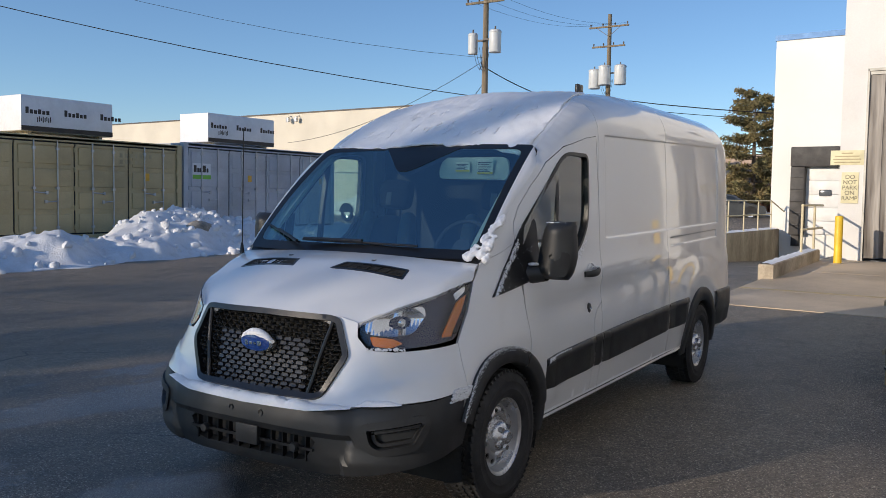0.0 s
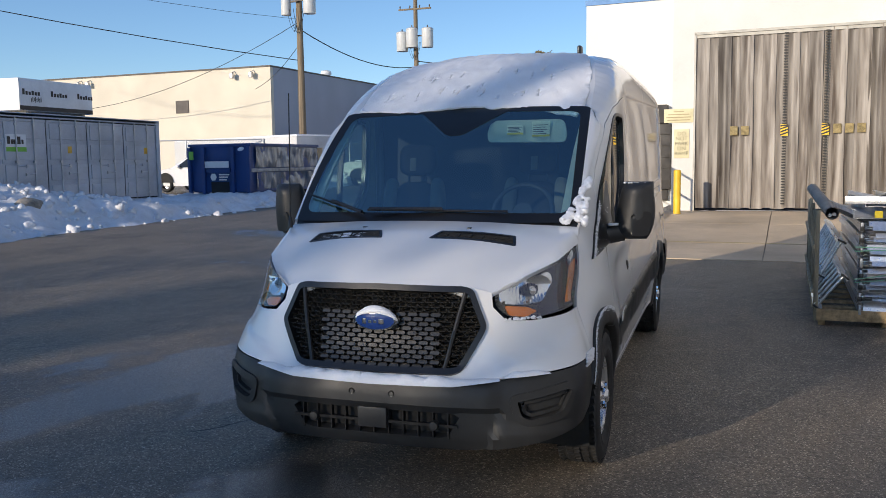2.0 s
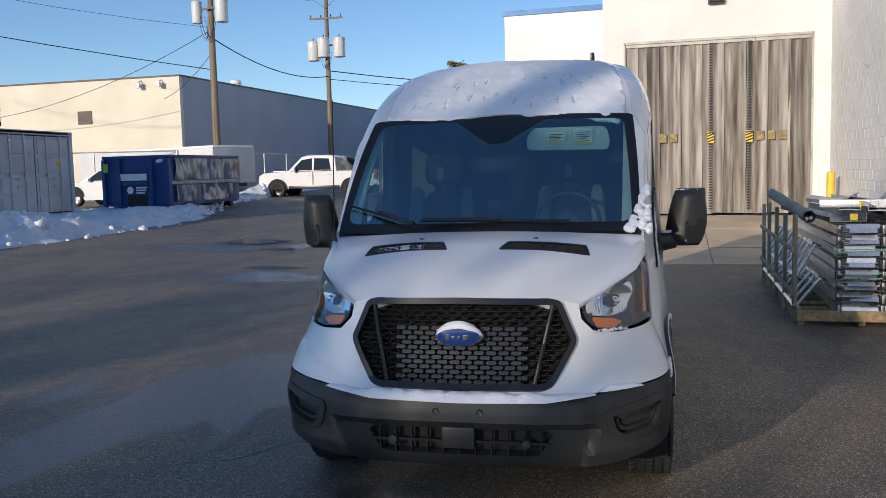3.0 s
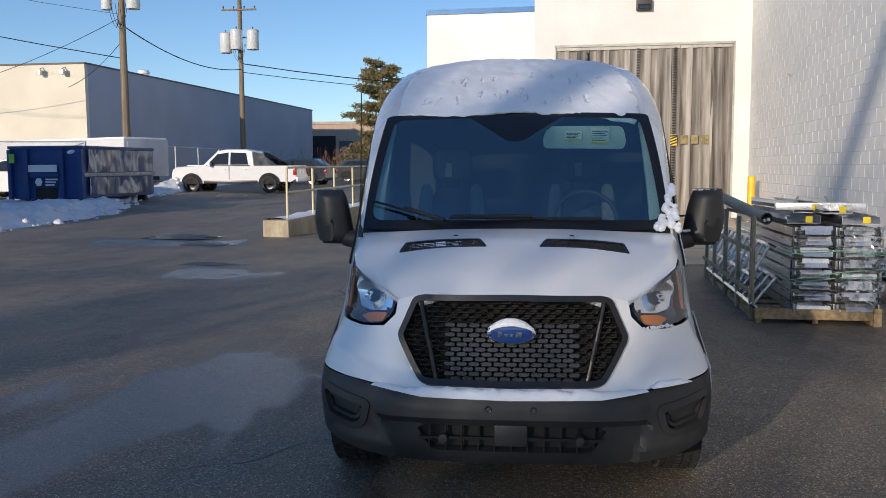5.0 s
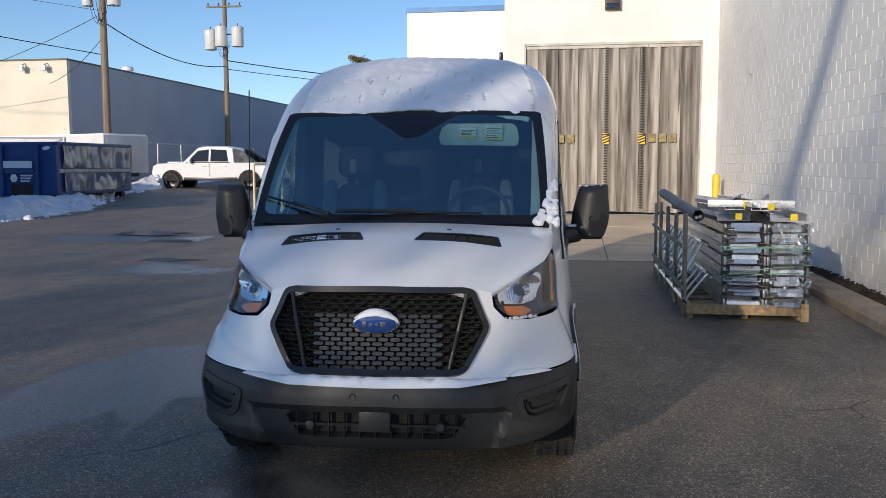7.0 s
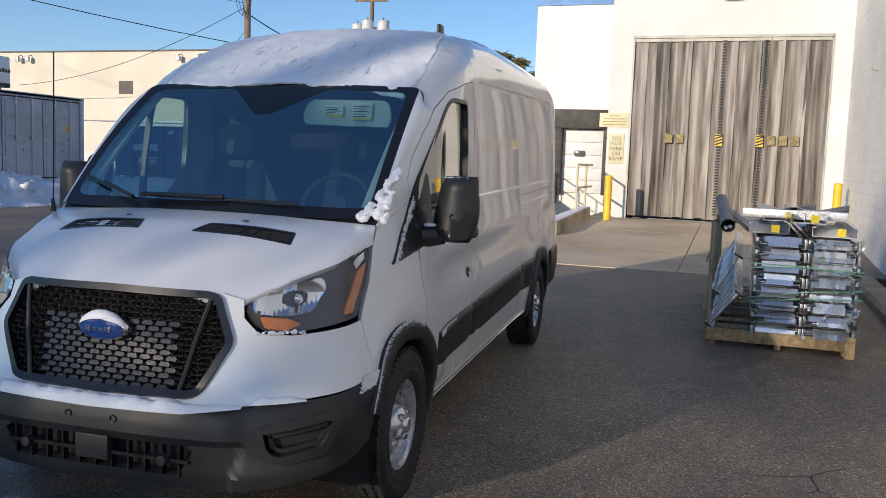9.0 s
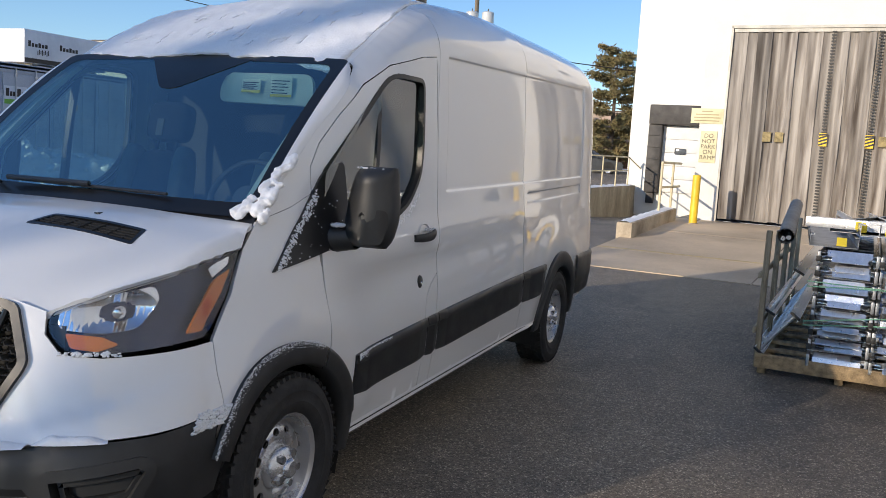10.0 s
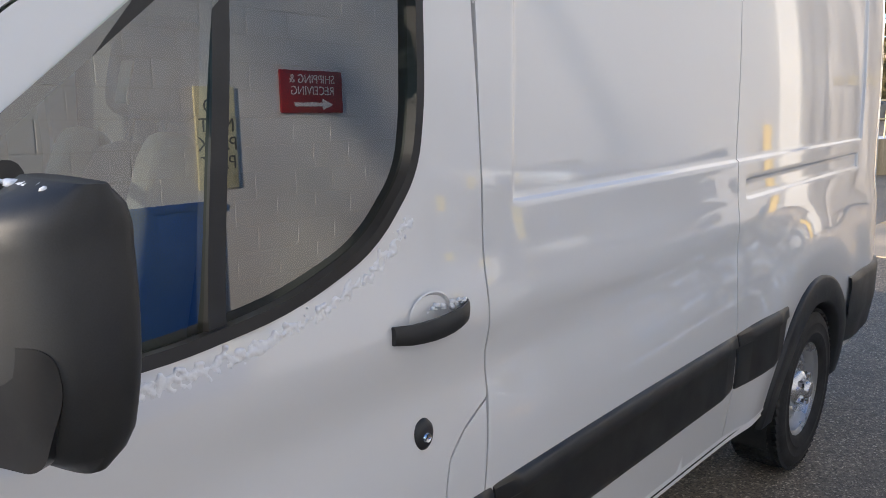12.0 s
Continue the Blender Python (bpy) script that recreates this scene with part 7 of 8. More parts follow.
for x in (-W - 0.03, -0.72, 0.55, W - 0.09):
    part("front_rib", boxes((x, -0.12, 0.20, x + 0.13, 0.0, H - 0.12), bevel=0.012), BLUE_STEEL, dump)
part("hook_plate", boxes((-0.55, -0.10, 0.95, 0.50, 0.0, 1.10), bevel=0.01), BLUE_STEEL, dump)
part("hook_pocket", boxes((-0.40, -0.012, 0.05, 0.38, -0.002, 0.62)), BLACK_GAP, dump)
part("skid_rail", boxes((-0.55, -0.05, 0.0, -0.42, LN, 0.24)), BLUE_STEEL, dump)
part("skid_rail", boxes((0.42, -0.05, 0.0, 0.55, LN, 0.24)), BLUE_STEEL, dump)
for x in (-1.05, 1.05):
    for y in (0.35, LN - 0.4):
        part("roller", rods(0.12, ((x - 0.14, y, 0.13), (x + 0.14, y, 0.13)), n=18), BLACK_GAP, dump)
DENT = mat("scuffed_blue_steel", (0.05, 0.09, 0.17), 0.25, metal=0.35, scale=2.5, fine=9, var=0.35, bump=0.3, bump_dist=0.02, tint=(0.22, 0.24, 0.26), stretch=(1, 1, 0.35))
for z0, z1 in ((1.12, H - 0.12), (0.36, 0.94)):
    bm = bmesh.new()
    rows = [[bm.verts.new((W + 0.03 + 0.10 * noise.noise((y * 2.2, z * 1.1 + z0, 0)) + 0.05 * noise.noise((y * 6, z * 2.5, z0)), y, z)) for z in [z0 + (z1 - z0) * k / 10 for k in range(11)]] for y in [0.25 + (LN - 0.35) * j / 70 for j in range(71)]]
    for p, q in zip(rows, rows[1:]):
        for k in range(10):
            bm.faces.new((p[k], p[k + 1], q[k + 1], q[k]))
    part("dented_panel", bm, DENT, dump, "dented scuffed side panel")
part("waist_rail", boxes((W, -0.02, 0.97, W + 0.08, LN, 1.09), bevel=0.01), mat("pale_rail", (0.33, 0.36, 0.40), 0.5, var=0.2, scale=5, bump=0.1), dump)
part("decal_bar", boxes((-0.58, -0.106, 1.13, 0.45, -0.101, 1.36)), LOGO_W, dump)
part("decal_star", lathe(((0.0, 0.004), (0.13, 0.003), (0.14, 0.0)), 6, pose(-0.22, -0.105, 0.80, 90)), LOGO_W, dump)
bm = bmesh.new()
for i in range(3):
    box(bm, 0.02, -0.106, 0.86 - 0.09 * i, 0.46 - 0.06 * i, -0.101, 0.91 - 0.09 * i)
part("decal_lines", bm, LOGO_W, dump)
part("yellow_tag", boxes((-W + 0.05, -0.13, 1.42, -W + 0.25, -0.122, 1.72)), LOGO_G, dump)
bm = bmesh.new()
for i in range(26):
    t = i / 25
    v = bmesh.ops.create_icosphere(bm, subdivisions=1, radius=0.22)["verts"]
    bmesh.ops.transform(bm, matrix=Matrix.Translation((rr.uniform(-1.05, 1.05), 0.2 + 4.2 * t, H - 0.20)) @ Matrix.Diagonal((1.4, 1.3, 0.6, 1)), verts=v)
tagged(part("snow_load", bm, CLEAN_SNOW, dump, "snow lying on its load"), kind="stuff")

# ---- warehouse, far sheds, trailer, fence ----
wh = sthing("warehouse", "long flat-roofed warehouse, cream front, side coloured grey for its shade", "building", (-27.72, 41.85, 0.0))
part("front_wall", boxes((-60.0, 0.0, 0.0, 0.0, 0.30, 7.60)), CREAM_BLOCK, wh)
# grey instead of cream: the side's shade is in its colour
part("side_wall", boxes((-0.30, 0.31, 0.0, 0.0, 42.0, 7.60)), SHADED_BLOCK, wh)
part("back_wall", boxes((-60, 41.7, 0.0, -0.31, 42.0, 7.6)), SHADED_BLOCK, wh)
part("roof", boxes((-59.9, 0.2, 7.2, -0.2, 41.9, 7.35)), MORTAR, wh)
FLASH = mat("dark_roof_flashing", (0.10, 0.085, 0.075), 0.6, var=0.1, bump=0)
part("roof_edge", boxes((-60.0, -0.04, 7.60, 0.04, 0.34, 7.70)), FLASH, wh)
part("roof_edge", boxes((-0.34, 0.34, 7.60, 0.04, 42.04, 7.70)), FLASH, wh)
for x in (-15.0, -14.2, -1.2, -2.6):
    fl = part("flood_lamp", boxes((x - 0.12, -0.45, 6.98, x + 0.12, -0.2, 7.30), bevel=0.03), GALV, wh)
    part("lamp_arm", rods(0.03, ((x, 0.0, 7.45), (x, -0.35, 7.30))), GALV, fl)
part("roof_vent", lathe(((0.0, 0.9), (0.35, 0.82), (0.4, 0.6), (0.3, 0.55), (0.3, -0.4)), 20, pose(-1.2, 9.0, 7.4)), LOGO_W, wh)
part("vent_louvre", boxes((-7.2, -0.05, 5.0, -6.2, -0.005, 5.8)), FLASH, wh)
shed = thing("grey_shed", "distant low grey-brown building behind the containers", "building", at=(-66, 47, 0))
part("wall", boxes((-30, 0, 0, 19.0, 0.3, 6.2)), mat("grey_brown_siding", (0.20, 0.18, 0.17), 0.7, var=0.08, bump=0.1), shed)
part("roof_edge", boxes((-30, -0.1, 6.2, 19.05, 0.35, 6.4)), FLASH, shed)
PINK = mat("sunlit_pink_siding", (0.50, 0.37, 0.28), 0.8, scale=1, fine=20, var=0.08, bump=0.3, stretch=(12, 1, 0.2))
mill = thing("pink_building", "distant low building with pinkish ribbed siding", "building", at=(-34.0, 92, 0))
part("wall", boxes((0, 0, 0, 46, 0.5, 6.5)), PINK, mill)
part("roof_edge", boxes((-0.1, -0.1, 6.5, 46, 0.6, 6.8)), mat("pale_roof_edge", (0.5, 0.42, 0.36), 0.7, bump=0), mill)
part("dark_doorway", boxes((8.9, -0.06, 0, 12.6, -0.004, 5.2)), BLACK_GAP, mill)
for x in (13.0, 15.5):
    win = part("window", boxes((x, -0.08, 3.3, x + 1.6, -0.004, 4.6)), FLASH, mill)
    part("pane", boxes((x + 0.1, -0.10, 3.4, x + 1.5, -0.085, 4.5)), mat("far_pane", (0.12, 0.14, 0.16), 0.1, bump=0), win)
trailer = thing("box_trailer", "parked white box trailer with snow on its roof", "trailer", at=(-17.3, 32.0, 0.5), rz=-25)
part("box", boxes((-11.0, 0, 0.85, 0.0, 2.4, 2.42), bevel=0.02), mat("white_trailer_skin", (0.66, 0.66, 0.65), 0.45, var=0.06, scale=1, fine=10, bump=0.1), trailer)
part("end_frame", boxes((0.002, 0.0, 0.80, 0.05, 2.4, 2.44), bevel=0.01), PALE, trailer)
part("end_panel", boxes((0.052, 0.15, 0.95, 0.07, 2.25, 2.32), bevel=0.01), PALE, trailer)
part("side_hatch", boxes((0.072, 0.9, 1.0, 0.085, 1.45, 1.9)), mat("tan_hatch", (0.40, 0.30, 0.18), 0.7, bump=0.1), trailer)
part("roof_snow", boxes((-11.0, 0.02, 2.42, 0.0, 2.38, 2.52), bevel=0.04), CLEAN_SNOW, trailer)
for x in (-1.6, -2.7):
    for y in (0.3, 2.1):
        part("wheel", rods(0.48, ((x, y - 0.14, 0.40), (x, y + 0.14, 0.40)), n=28), RUBBER, trailer)
part("chassis", boxes((-10.5, 0.5, 0.62, 0.0, 1.9, 0.86)), UNDER, trailer)
MESHWIRE = bpy.data.materials.new("chain_link")
MESHWIRE.use_nodes = True
_n, _l = MESHWIRE.node_tree.nodes, MESHWIRE.node_tree.links
_b = _n["Principled BSDF"]
_b.inputs["Base Color"].default_value, _b.inputs["Metallic"].default_value, _b.inputs["Roughness"].default_value = (0.4, 0.41, 0.42, 1), 0.7, 0.45
fence = thing("chain_fence", "tall galvanised chain-link fence with a top rail", "fence", at=(0, 0, 0))
pts = [(-30.0, 29.8), (-26.5, 31.0), (-23.2, 31.9), (-19.6, 33.0), (-19.55, 36.2), (-19.5, 39.4), (-19.45, 42.6), (-19.4, 45.8), (-19.3, 49.0), (-19.2, 52.2), (-19.1, 55.4), (-19.0, 58.6)]
for (x, y) in pts:
    z = ground_z(x, y)
    part("post", rods(0.04, ((x, y, z), (x, y, 2.88)), n=10), GALV, fence)
for a, b in zip(pts, pts[1:]):
    part("top_rail", rods(0.03, ((*a, 2.85), (*b, 2.85)), n=8), GALV, fence)
    bm = bmesh.new()
    va, vb = Vector((*a, 0)), Vector((*b, 0))
    ln = (vb - va).length
    s = 0.14
    n = int(ln / s)
    z0, z1 = ground_z(*a) + 0.05, 2.83
    for k in range(-int((z1 - z0) / s), n):
        for sg in (1, -1):
            t0, t1 = k * s, k * s + (z1 - z0)
            p0, p1 = max(0, t0), min(ln, t1)
            if p1 - p0 < 0.05:
                continue
            za, zb = z0 + (p0 - t0), z0 + (p1 - t0)
            if sg < 0:
                za, zb = z1 - (p0 - t0), z1 - (p1 - t0)
            q0, q1 = va.lerp(vb, p0 / ln), va.lerp(vb, p1 / ln)
            d = Vector((0, 0, 0.006))
            q0.z, q1.z = za, zb
            bm.faces.new([bm.verts.new(v) for v in (q0 - d, q1 - d, q1 + d, q0 + d)])
    part("wire_mesh", bm, MESHWIRE, fence, raw=True)

# ---- poles and wires ----
POLE = mat("weathered_pole_timber", (0.24, 0.19, 0.13), 0.9, scale=1.5, fine=25, var=0.25, bump=0.5, bump_dist=0.01, stretch=(8, 8, 0.3))
CAN = mat("pale_transformer_paint", (0.60, 0.62, 0.62), 0.4, var=0.05, bump=0.05)
CABLE = mat("black_cable", (0.012, 0.012, 0.013), 0.6, bump=0)


def utility_pole(x, y, z0, top, arms, cans, label):
    p = thing("utility_pole", label, "utility pole", "timber poles along the fence", at=(x, y, z0))
    part("shaft", rod(bmesh.new(), (0, 0, -0.5), (0, 0, top - z0), 0.21, 0.135, n=16), POLE, p)
    for az, half_w, brace in arms:
        arm = part("crossarm", boxes((-half_w, -0.20, az - z0 - 0.06, half_w, -0.10, az - z0 + 0.06), bevel=0.01), POLE, p)
        for k in range(4):
            xx = -half_w + 0.12 + (2 * half_w - 0.24) * k / 3
            part("insulator", lathe(((0.0, 0.22), (0.05, 0.18), (0.06, 0.10), (0.035, 0.08), (0.035, 0.0)), 12, pose(xx, -0.15, az - z0 + 0.06)), FLASH, arm)
        if brace:
            for s in (-1, 1):
                part("brace", rods(0.02, ((s * half_w * 0.6, -0.2, az - z0 - 0.05), (0, -0.2, az - z0 - 0.7)), n=6), POLE, arm)
    for cx, cy, cz, r, h in cans:
        can = part("transformer", lathe(((0.0, 0.0), (r * 0.95, 0.0), (r, 0.04), (r, h - 0.10), (r * 1.04, h - 0.09), (r * 1.04, h - 0.03), (r * 0.8, h + 0.05), (0.0, h + 0.07)), 24, pose(cx, cy, cz - z0)), CAN, p)
        part("bushing", lathe(((0.0, 0.22), (0.04, 0.2), (0.05, 0.0)), 10, pose(cx, cy, cz - z0 + h + 0.04)), FLASH, can)
        part("bracket", boxes((min(cx, 0), cy - 0.04, cz - z0 + h * 0.6, max(cx, 0), cy + 0.04, cz - z0 + h * 0.6 + 0.10)), FLASH, can)
    return p


P1, P2 = (-19.55, 37.0), (-20.05, 56.0)
utility_pole(*P1, 0.55, 12.9, ((12.0, 1.15, False),), ((-0.62, -0.25, 9.30, 0.26, 1.05), (0.72, -0.25, 9.30, 0.32, 1.12)), "tall timber utility pole with two transformers")
utility_pole(*P2, 0.7, 15.0, ((14.1, 1.5, True), (12.7, 1.25, False)), ((-0.95, -0.3, 9.7, 0.42, 1.35), (-0.10, -0.55, 9.9, 0.42, 1.35), (1.0, -0.3, 9.9, 0.42, 1.35)), "tall timber utility pole with three transformers")
wires = thing("overhead_wires", "black overhead cables sagging between the poles", "cable")


def wire(a, b, sag, r=0.012, n=14):
    a, b = Vector(a), Vector(b)
    part("wire", bent_tube([a.lerp(b, i / n) - Vector((0, 0, 4 * sag * (i / n) * (1 - i / n))) for i in range(n + 1)], r, 5), CABLE, wires)


wire((P1[0], P1[1], 7.0), (-58, 1.2, 17.8), 1.46, 0.022)
wire((P1[0], P1[1], 9.1), (-58, 6.2, 21.9), 2.58, 0.010)
wire((P1[0] + 1, P1[1], 12.2), (-58, 20, 18.5), 0.9, 0.010)
wire((P1[0], P1[1], 9.0), (-38, 41.9, 5.3), 0.8, 0.016)
wire((P1[0], P1[1], 8.6), (P2[0], P2[1], 8.6), 0.7, 0.03)
wire((P1[0], P1[1], 7.9), (-25.5, 42.5, 6.2), 0.3, 0.016)
for k in (-1, 0, 1):
    wire((P1[0] + k, P1[1], 12.2), (P2[0] + k * 1.2, P2[1], 14.3), 0.5, 0.008)
wire((P2[0], P2[1], 9.0), (30, 64, 9.2), 2.0, 0.035)
wire((P2[0], P2[1], 8.4), (20, 75, 8.0), 1.0, 0.025)
for k in range(7):
    a = 2.4 * k
    for (x, y), z in ((P1, 9.2), (P2, 9.9)):
        wire((x + 0.5 * math.cos(a), y - 0.4, z + 0.4), (x + 0.2 * math.sin(a), y - 0.25, z - 0.9 + 0.1 * k), 0.35 + 0.05 * k, 0.012, 8)


# ---- parked vehicles ----
def car_profile(bm, side, width, inset_top):
    """A body shell from a side outline (y, z, inset), lofted across its width."""
    left = [bm.verts.new((x, -width / 2 + i, z)) for x, z, i in side]
    lm = [bm.verts.new((x, -width / 2 + i + 0.07, z + (0.03 if z > 0.9 else 0))) for x, z, i in side]
    rm = [bm.verts.new((x, width / 2 - i - 0.07, z + (0.03 if z > 0.9 else 0))) for x, z, i in side]
    right = [bm.verts.new((x, width / 2 - i, z)) for x, z, i in side]
    n = len(side)
    for a, b in ((left, lm), (lm, rm), (rm, right)):
        for k in range(n):
            bm.faces.new((a[k], a[(k + 1) % n], b[(k + 1) % n], b[k]))
    bm.faces.new(left)
    bm.faces.new(list(reversed(right)))
    return bm


DARK_GLASS = mat("dark_car_glass", (0.02, 0.024, 0.028), 0.08, var=0.05, bump=0)
CAR_WHITE = mat("white_car_paint", (0.76, 0.77, 0.78), 0.25, var=0.03, bump=0, coat=0.5, dirt=0.12, dirt_color=(0.3, 0.28, 0.25))
CAR_DARK = mat("dark_blue_car_paint", (0.02, 0.028, 0.045), 0.22, var=0.05, bump=0, coat=0.6, dirt=0.15, dirt_color=(0.15, 0.14, 0.13))
RED_LENS = mat("red_lens", (0.45, 0.015, 0.015), 0.2, bump=0)


def car_wheel(parent, x, y, r=0.40, w=0.27, dark=True):
    for s in (-1, 1):
        wl = new("wheel")
        wl.parent = parent
        wl.matrix_basis = pose(x, s * y, r, 90 * s)
        part("tyre", lathe(((r * 0.62, -w / 2), (r * 0.9, -w / 2 - 0.01), (r, -w / 2 + 0.04), (r, w / 2 - 0.04), (r * 0.9, w / 2 + 0.01), (r * 0.62, w / 2)), 36), RUBBER, wl)
        bm = lathe(((0.0, 0.06), (0.05, 0.07), (0.07, 0.05), (r * 0.62, 0.03), (r * 0.64, w / 2 - 0.01), (r * 0.60, w / 2)), 30)
        part("rim", bm, GLOSS_BLACK if dark else SILVER, wl)
        bm = bmesh.new()
        for k in range(6):
            a = math.pi / 3 * k
            rod(bm, (0.05 * math.cos(a), 0.05 * math.sin(a), 0.10), (r * 0.6 * math.cos(a), r * 0.6 * math.sin(a), 0.09), 0.025, n=6)
        part("spokes", bm, ALU_DARK, wl)


def side_glass(parent, pts, y, name="side_window"):
    for s in (-1, 1):
        bm = bmesh.new()
        bm.faces.new([bm.verts.new((x, s * (y - (z - 1.2) * 0.30 + 0.012), z)) for x, z in pts])
        r = bmesh.ops.extrude_face_region(bm, geom=list(bm.faces))
        for v in [g for g in r["geom"] if isinstance(g, bmesh.types.BMVert)]:
            v.co.y -= s * 0.03
        part(name, bm, DARK_GLASS, parent)


def arch_ring(parent, x, y, r):
    for s in (-1, 1):
        bm = bmesh.new()
        rows = [[bm.verts.new((x + q * math.cos(a), s * yy, 0.40 + q * math.sin(a))) for q, yy in ((r, y + 0.006), (0.0, y + 0.006))] for a in [math.pi * i / 20 for i in range(21)]]
        for a, b in zip(rows, rows[1:]):
            bm.faces.new((a[0], b[0], b[1]))
        part("wheel_arch", bm, UNDER, parent)


truck = thing("pickup_truck", "white crew-cab pickup truck parked by the fence", "pickup truck", at=(-15.15, 35.2, 0.52), rz=178)
# truck frame: x ahead to its nose, origin under the front axle
low = [(0.92, 0.42, 0.06), (0.95, 0.75, 0.02), (0.90, 1.05, 0.03), (0.70, 1.16, 0.05), (-0.52, 1.22, 0.05), (-3.0, 1.20, 0.04), (-4.85, 1.20, 0.04), (-4.92, 0.62, 0.06), (-4.7, 0.50, 0.08), (0.6, 0.40, 0.08)]
part("body", car_profile(bmesh.new(), low, 2.02, 0), CAR_WHITE, truck, smooth=35)
cabp = [(-0.50, 1.20, 0.06), (-1.18, 1.88, 0.24), (-1.6, 1.95, 0.26), (-2.55, 1.94, 0.26), (-2.82, 1.86, 0.24), (-2.95, 1.20, 0.06)]
part("cab", car_profile(bmesh.new(), cabp, 2.02, 0), CAR_WHITE, truck, smooth=30)
side_glass(truck, [(-0.75, 1.28), (-1.20, 1.76), (-1.72, 1.83), (-1.74, 1.28)], 0.965)
side_glass(truck, [(-1.84, 1.28), (-1.82, 1.83), (-2.55, 1.80), (-2.68, 1.28)], 0.965)
bm = bmesh.new()
bm.faces.new([bm.verts.new(v) for v in ((-0.60, -0.84, 1.27), (-0.60, 0.84, 1.27), (-1.16, 0.70, 1.85), (-1.16, -0.70, 1.85))])
bmesh.ops.translate(bm, vec=(0.03, 0, 0.03), verts=bm.verts)
part("windscreen", bm, DARK_GLASS, truck)
part("bed_cover", boxes((-4.80, -0.92, 1.205, -2.98, 0.92, 1.235)), GLOSS_BLACK, truck)
part("rear_bumper", boxes((-5.02, -0.95, 0.50, -4.90, 0.95, 0.72), bevel=0.03), CAR_WHITE, truck)
part("front_bumper", boxes((0.90, -0.98, 0.42, 1.02, 0.98, 0.66), bevel=0.04), CAR_WHITE, truck)
part("grille", boxes((0.93, -0.60, 0.70, 0.97, 0.60, 1.05), bevel=0.03), GLOSS_BLACK, truck)
for s in (-1, 1):
    part("headlight", boxes((0.74, s * 0.80 - 0.16, 0.88, 0.95, s * 0.80 + 0.16, 1.06), bevel=0.04), DARK_GLASS, truck)
    part("tail_light", boxes((-4.94, s * 0.93 - 0.08, 0.80, -4.80, s * 0.93 + 0.075, 1.14), bevel=0.02), RED_LENS, truck)
    part("door_mirror", boxes((-0.98, s * 1.12 - 0.12, 1.20, -0.86, s * 1.12 + 0.10, 1.40), bevel=0.03), CAR_WHITE, truck)
    for x in (-1.62, -2.62):
        part("door_handle", boxes((x, s * 0.995 - 0.02, 1.05, x + 0.18, s * 0.995 + 0.02, 1.08), bevel=0.005), CAR_WHITE, truck)
for x in (0.0, -3.67):
    arch_ring(truck, x, 1.0, 0.50)
    car_wheel(truck, x, 0.90)
bm = bmesh.new()
box(bm, -0.35, -0.45, 1.215, 0.45, 0.45, 1.275, 0.03)
part("bonnet_bulge", bm, CAR_WHITE, truck)
for s in (-1, 1):
    bm = bmesh.new()
    sail = [bm.verts.new((x, s * y, z)) for x, y, z in ((-2.86, 0.80, 1.86), (-3.20, 0.82, 1.80), (-4.05, 0.92, 1.235), (-2.97, 0.92, 1.235))]
    inner = [bm.verts.new((v.co.x, v.co.y - s * 0.04, v.co.z)) for v in sail]
    bm.faces.new(sail)
    bm.faces.new(inner)
    for k in range(4):
        bm.faces.new((sail[k], sail[(k + 1) % 4], inner[(k + 1) % 4], inner[k]))
    part("bed_rack", bm, DARK_GLASS, truck)
    part("sill_trim", boxes((-3.10, s * 1.0 - 0.02, 0.42, -0.58, s * 1.0 + 0.02, 0.56), bevel=0.01), GLOSS_BLACK, truck)
    part("belt_trim", boxes((-2.75, s * 0.975 - 0.012, 1.225, -0.70, s * 0.975 + 0.012, 1.262), bevel=0.004), GLOSS_BLACK, truck)
    part("door_gap", boxes((-1.80, s * 1.005 - 0.008, 0.60, -1.785, s * 1.005 + 0.004, 1.20)), UNDER, truck)


def estate_car(name, label, at, rz, paint_m, scale=1.0):
    c = thing(name, label, "car", at=at, rz=rz)
    low = [(0.85, 0.30, 0.08), (0.92, 0.55, 0.02), (0.80, 0.80, 0.05), (-0.25, 0.98, 0.06), (-3.35, 1.02, 0.06), (-3.62, 0.95, 0.06), (-3.66, 0.45, 0.06), (-3.4, 0.28, 0.1), (0.5, 0.24, 0.1)]
    part("body", car_profile(bmesh.new(), low, 1.85, 0), paint_m, c, smooth=35)
    cab = [(-0.20, 0.97, 0.07), (-1.0, 1.45, 0.26), (-1.6, 1.54, 0.28), (-2.8, 1.50, 0.27), (-3.45, 1.02, 0.10)]
    part("cabin", car_profile(bmesh.new(), cab, 1.85, 0), paint_m, c, smooth=30)
    side_glass(c, [(-0.55, 1.03), (-1.05, 1.38), (-1.60, 1.46), (-1.62, 1.03)], 0.835)
    side_glass(c, [(-1.70, 1.03), (-1.68, 1.46), (-2.7, 1.42), (-3.05, 1.06)], 0.835)
    for s in (-1, 1):
        part("headlight", boxes((0.55, s * 0.72 - 0.15, 0.62, 0.88, s * 0.72 + 0.13, 0.76), bevel=0.04), DARK_GLASS, c)
        part("tail_light", boxes((-3.68, s * 0.75 - 0.14, 0.72, -3.55, s * 0.75 + 0.13, 0.88), bevel=0.02), RED_LENS, c)
        part("door_mirror", boxes((-0.75, s * 0.98 - 0.1, 0.98, -0.62, s * 0.98 + 0.08, 1.10), bevel=0.03), paint_m, c)
    for x in (0.0, -2.75):
        arch_ring(c, x, 0.91, 0.40)
        car_wheel(c, x, 0.80, 0.33, 0.22, False)
    return c


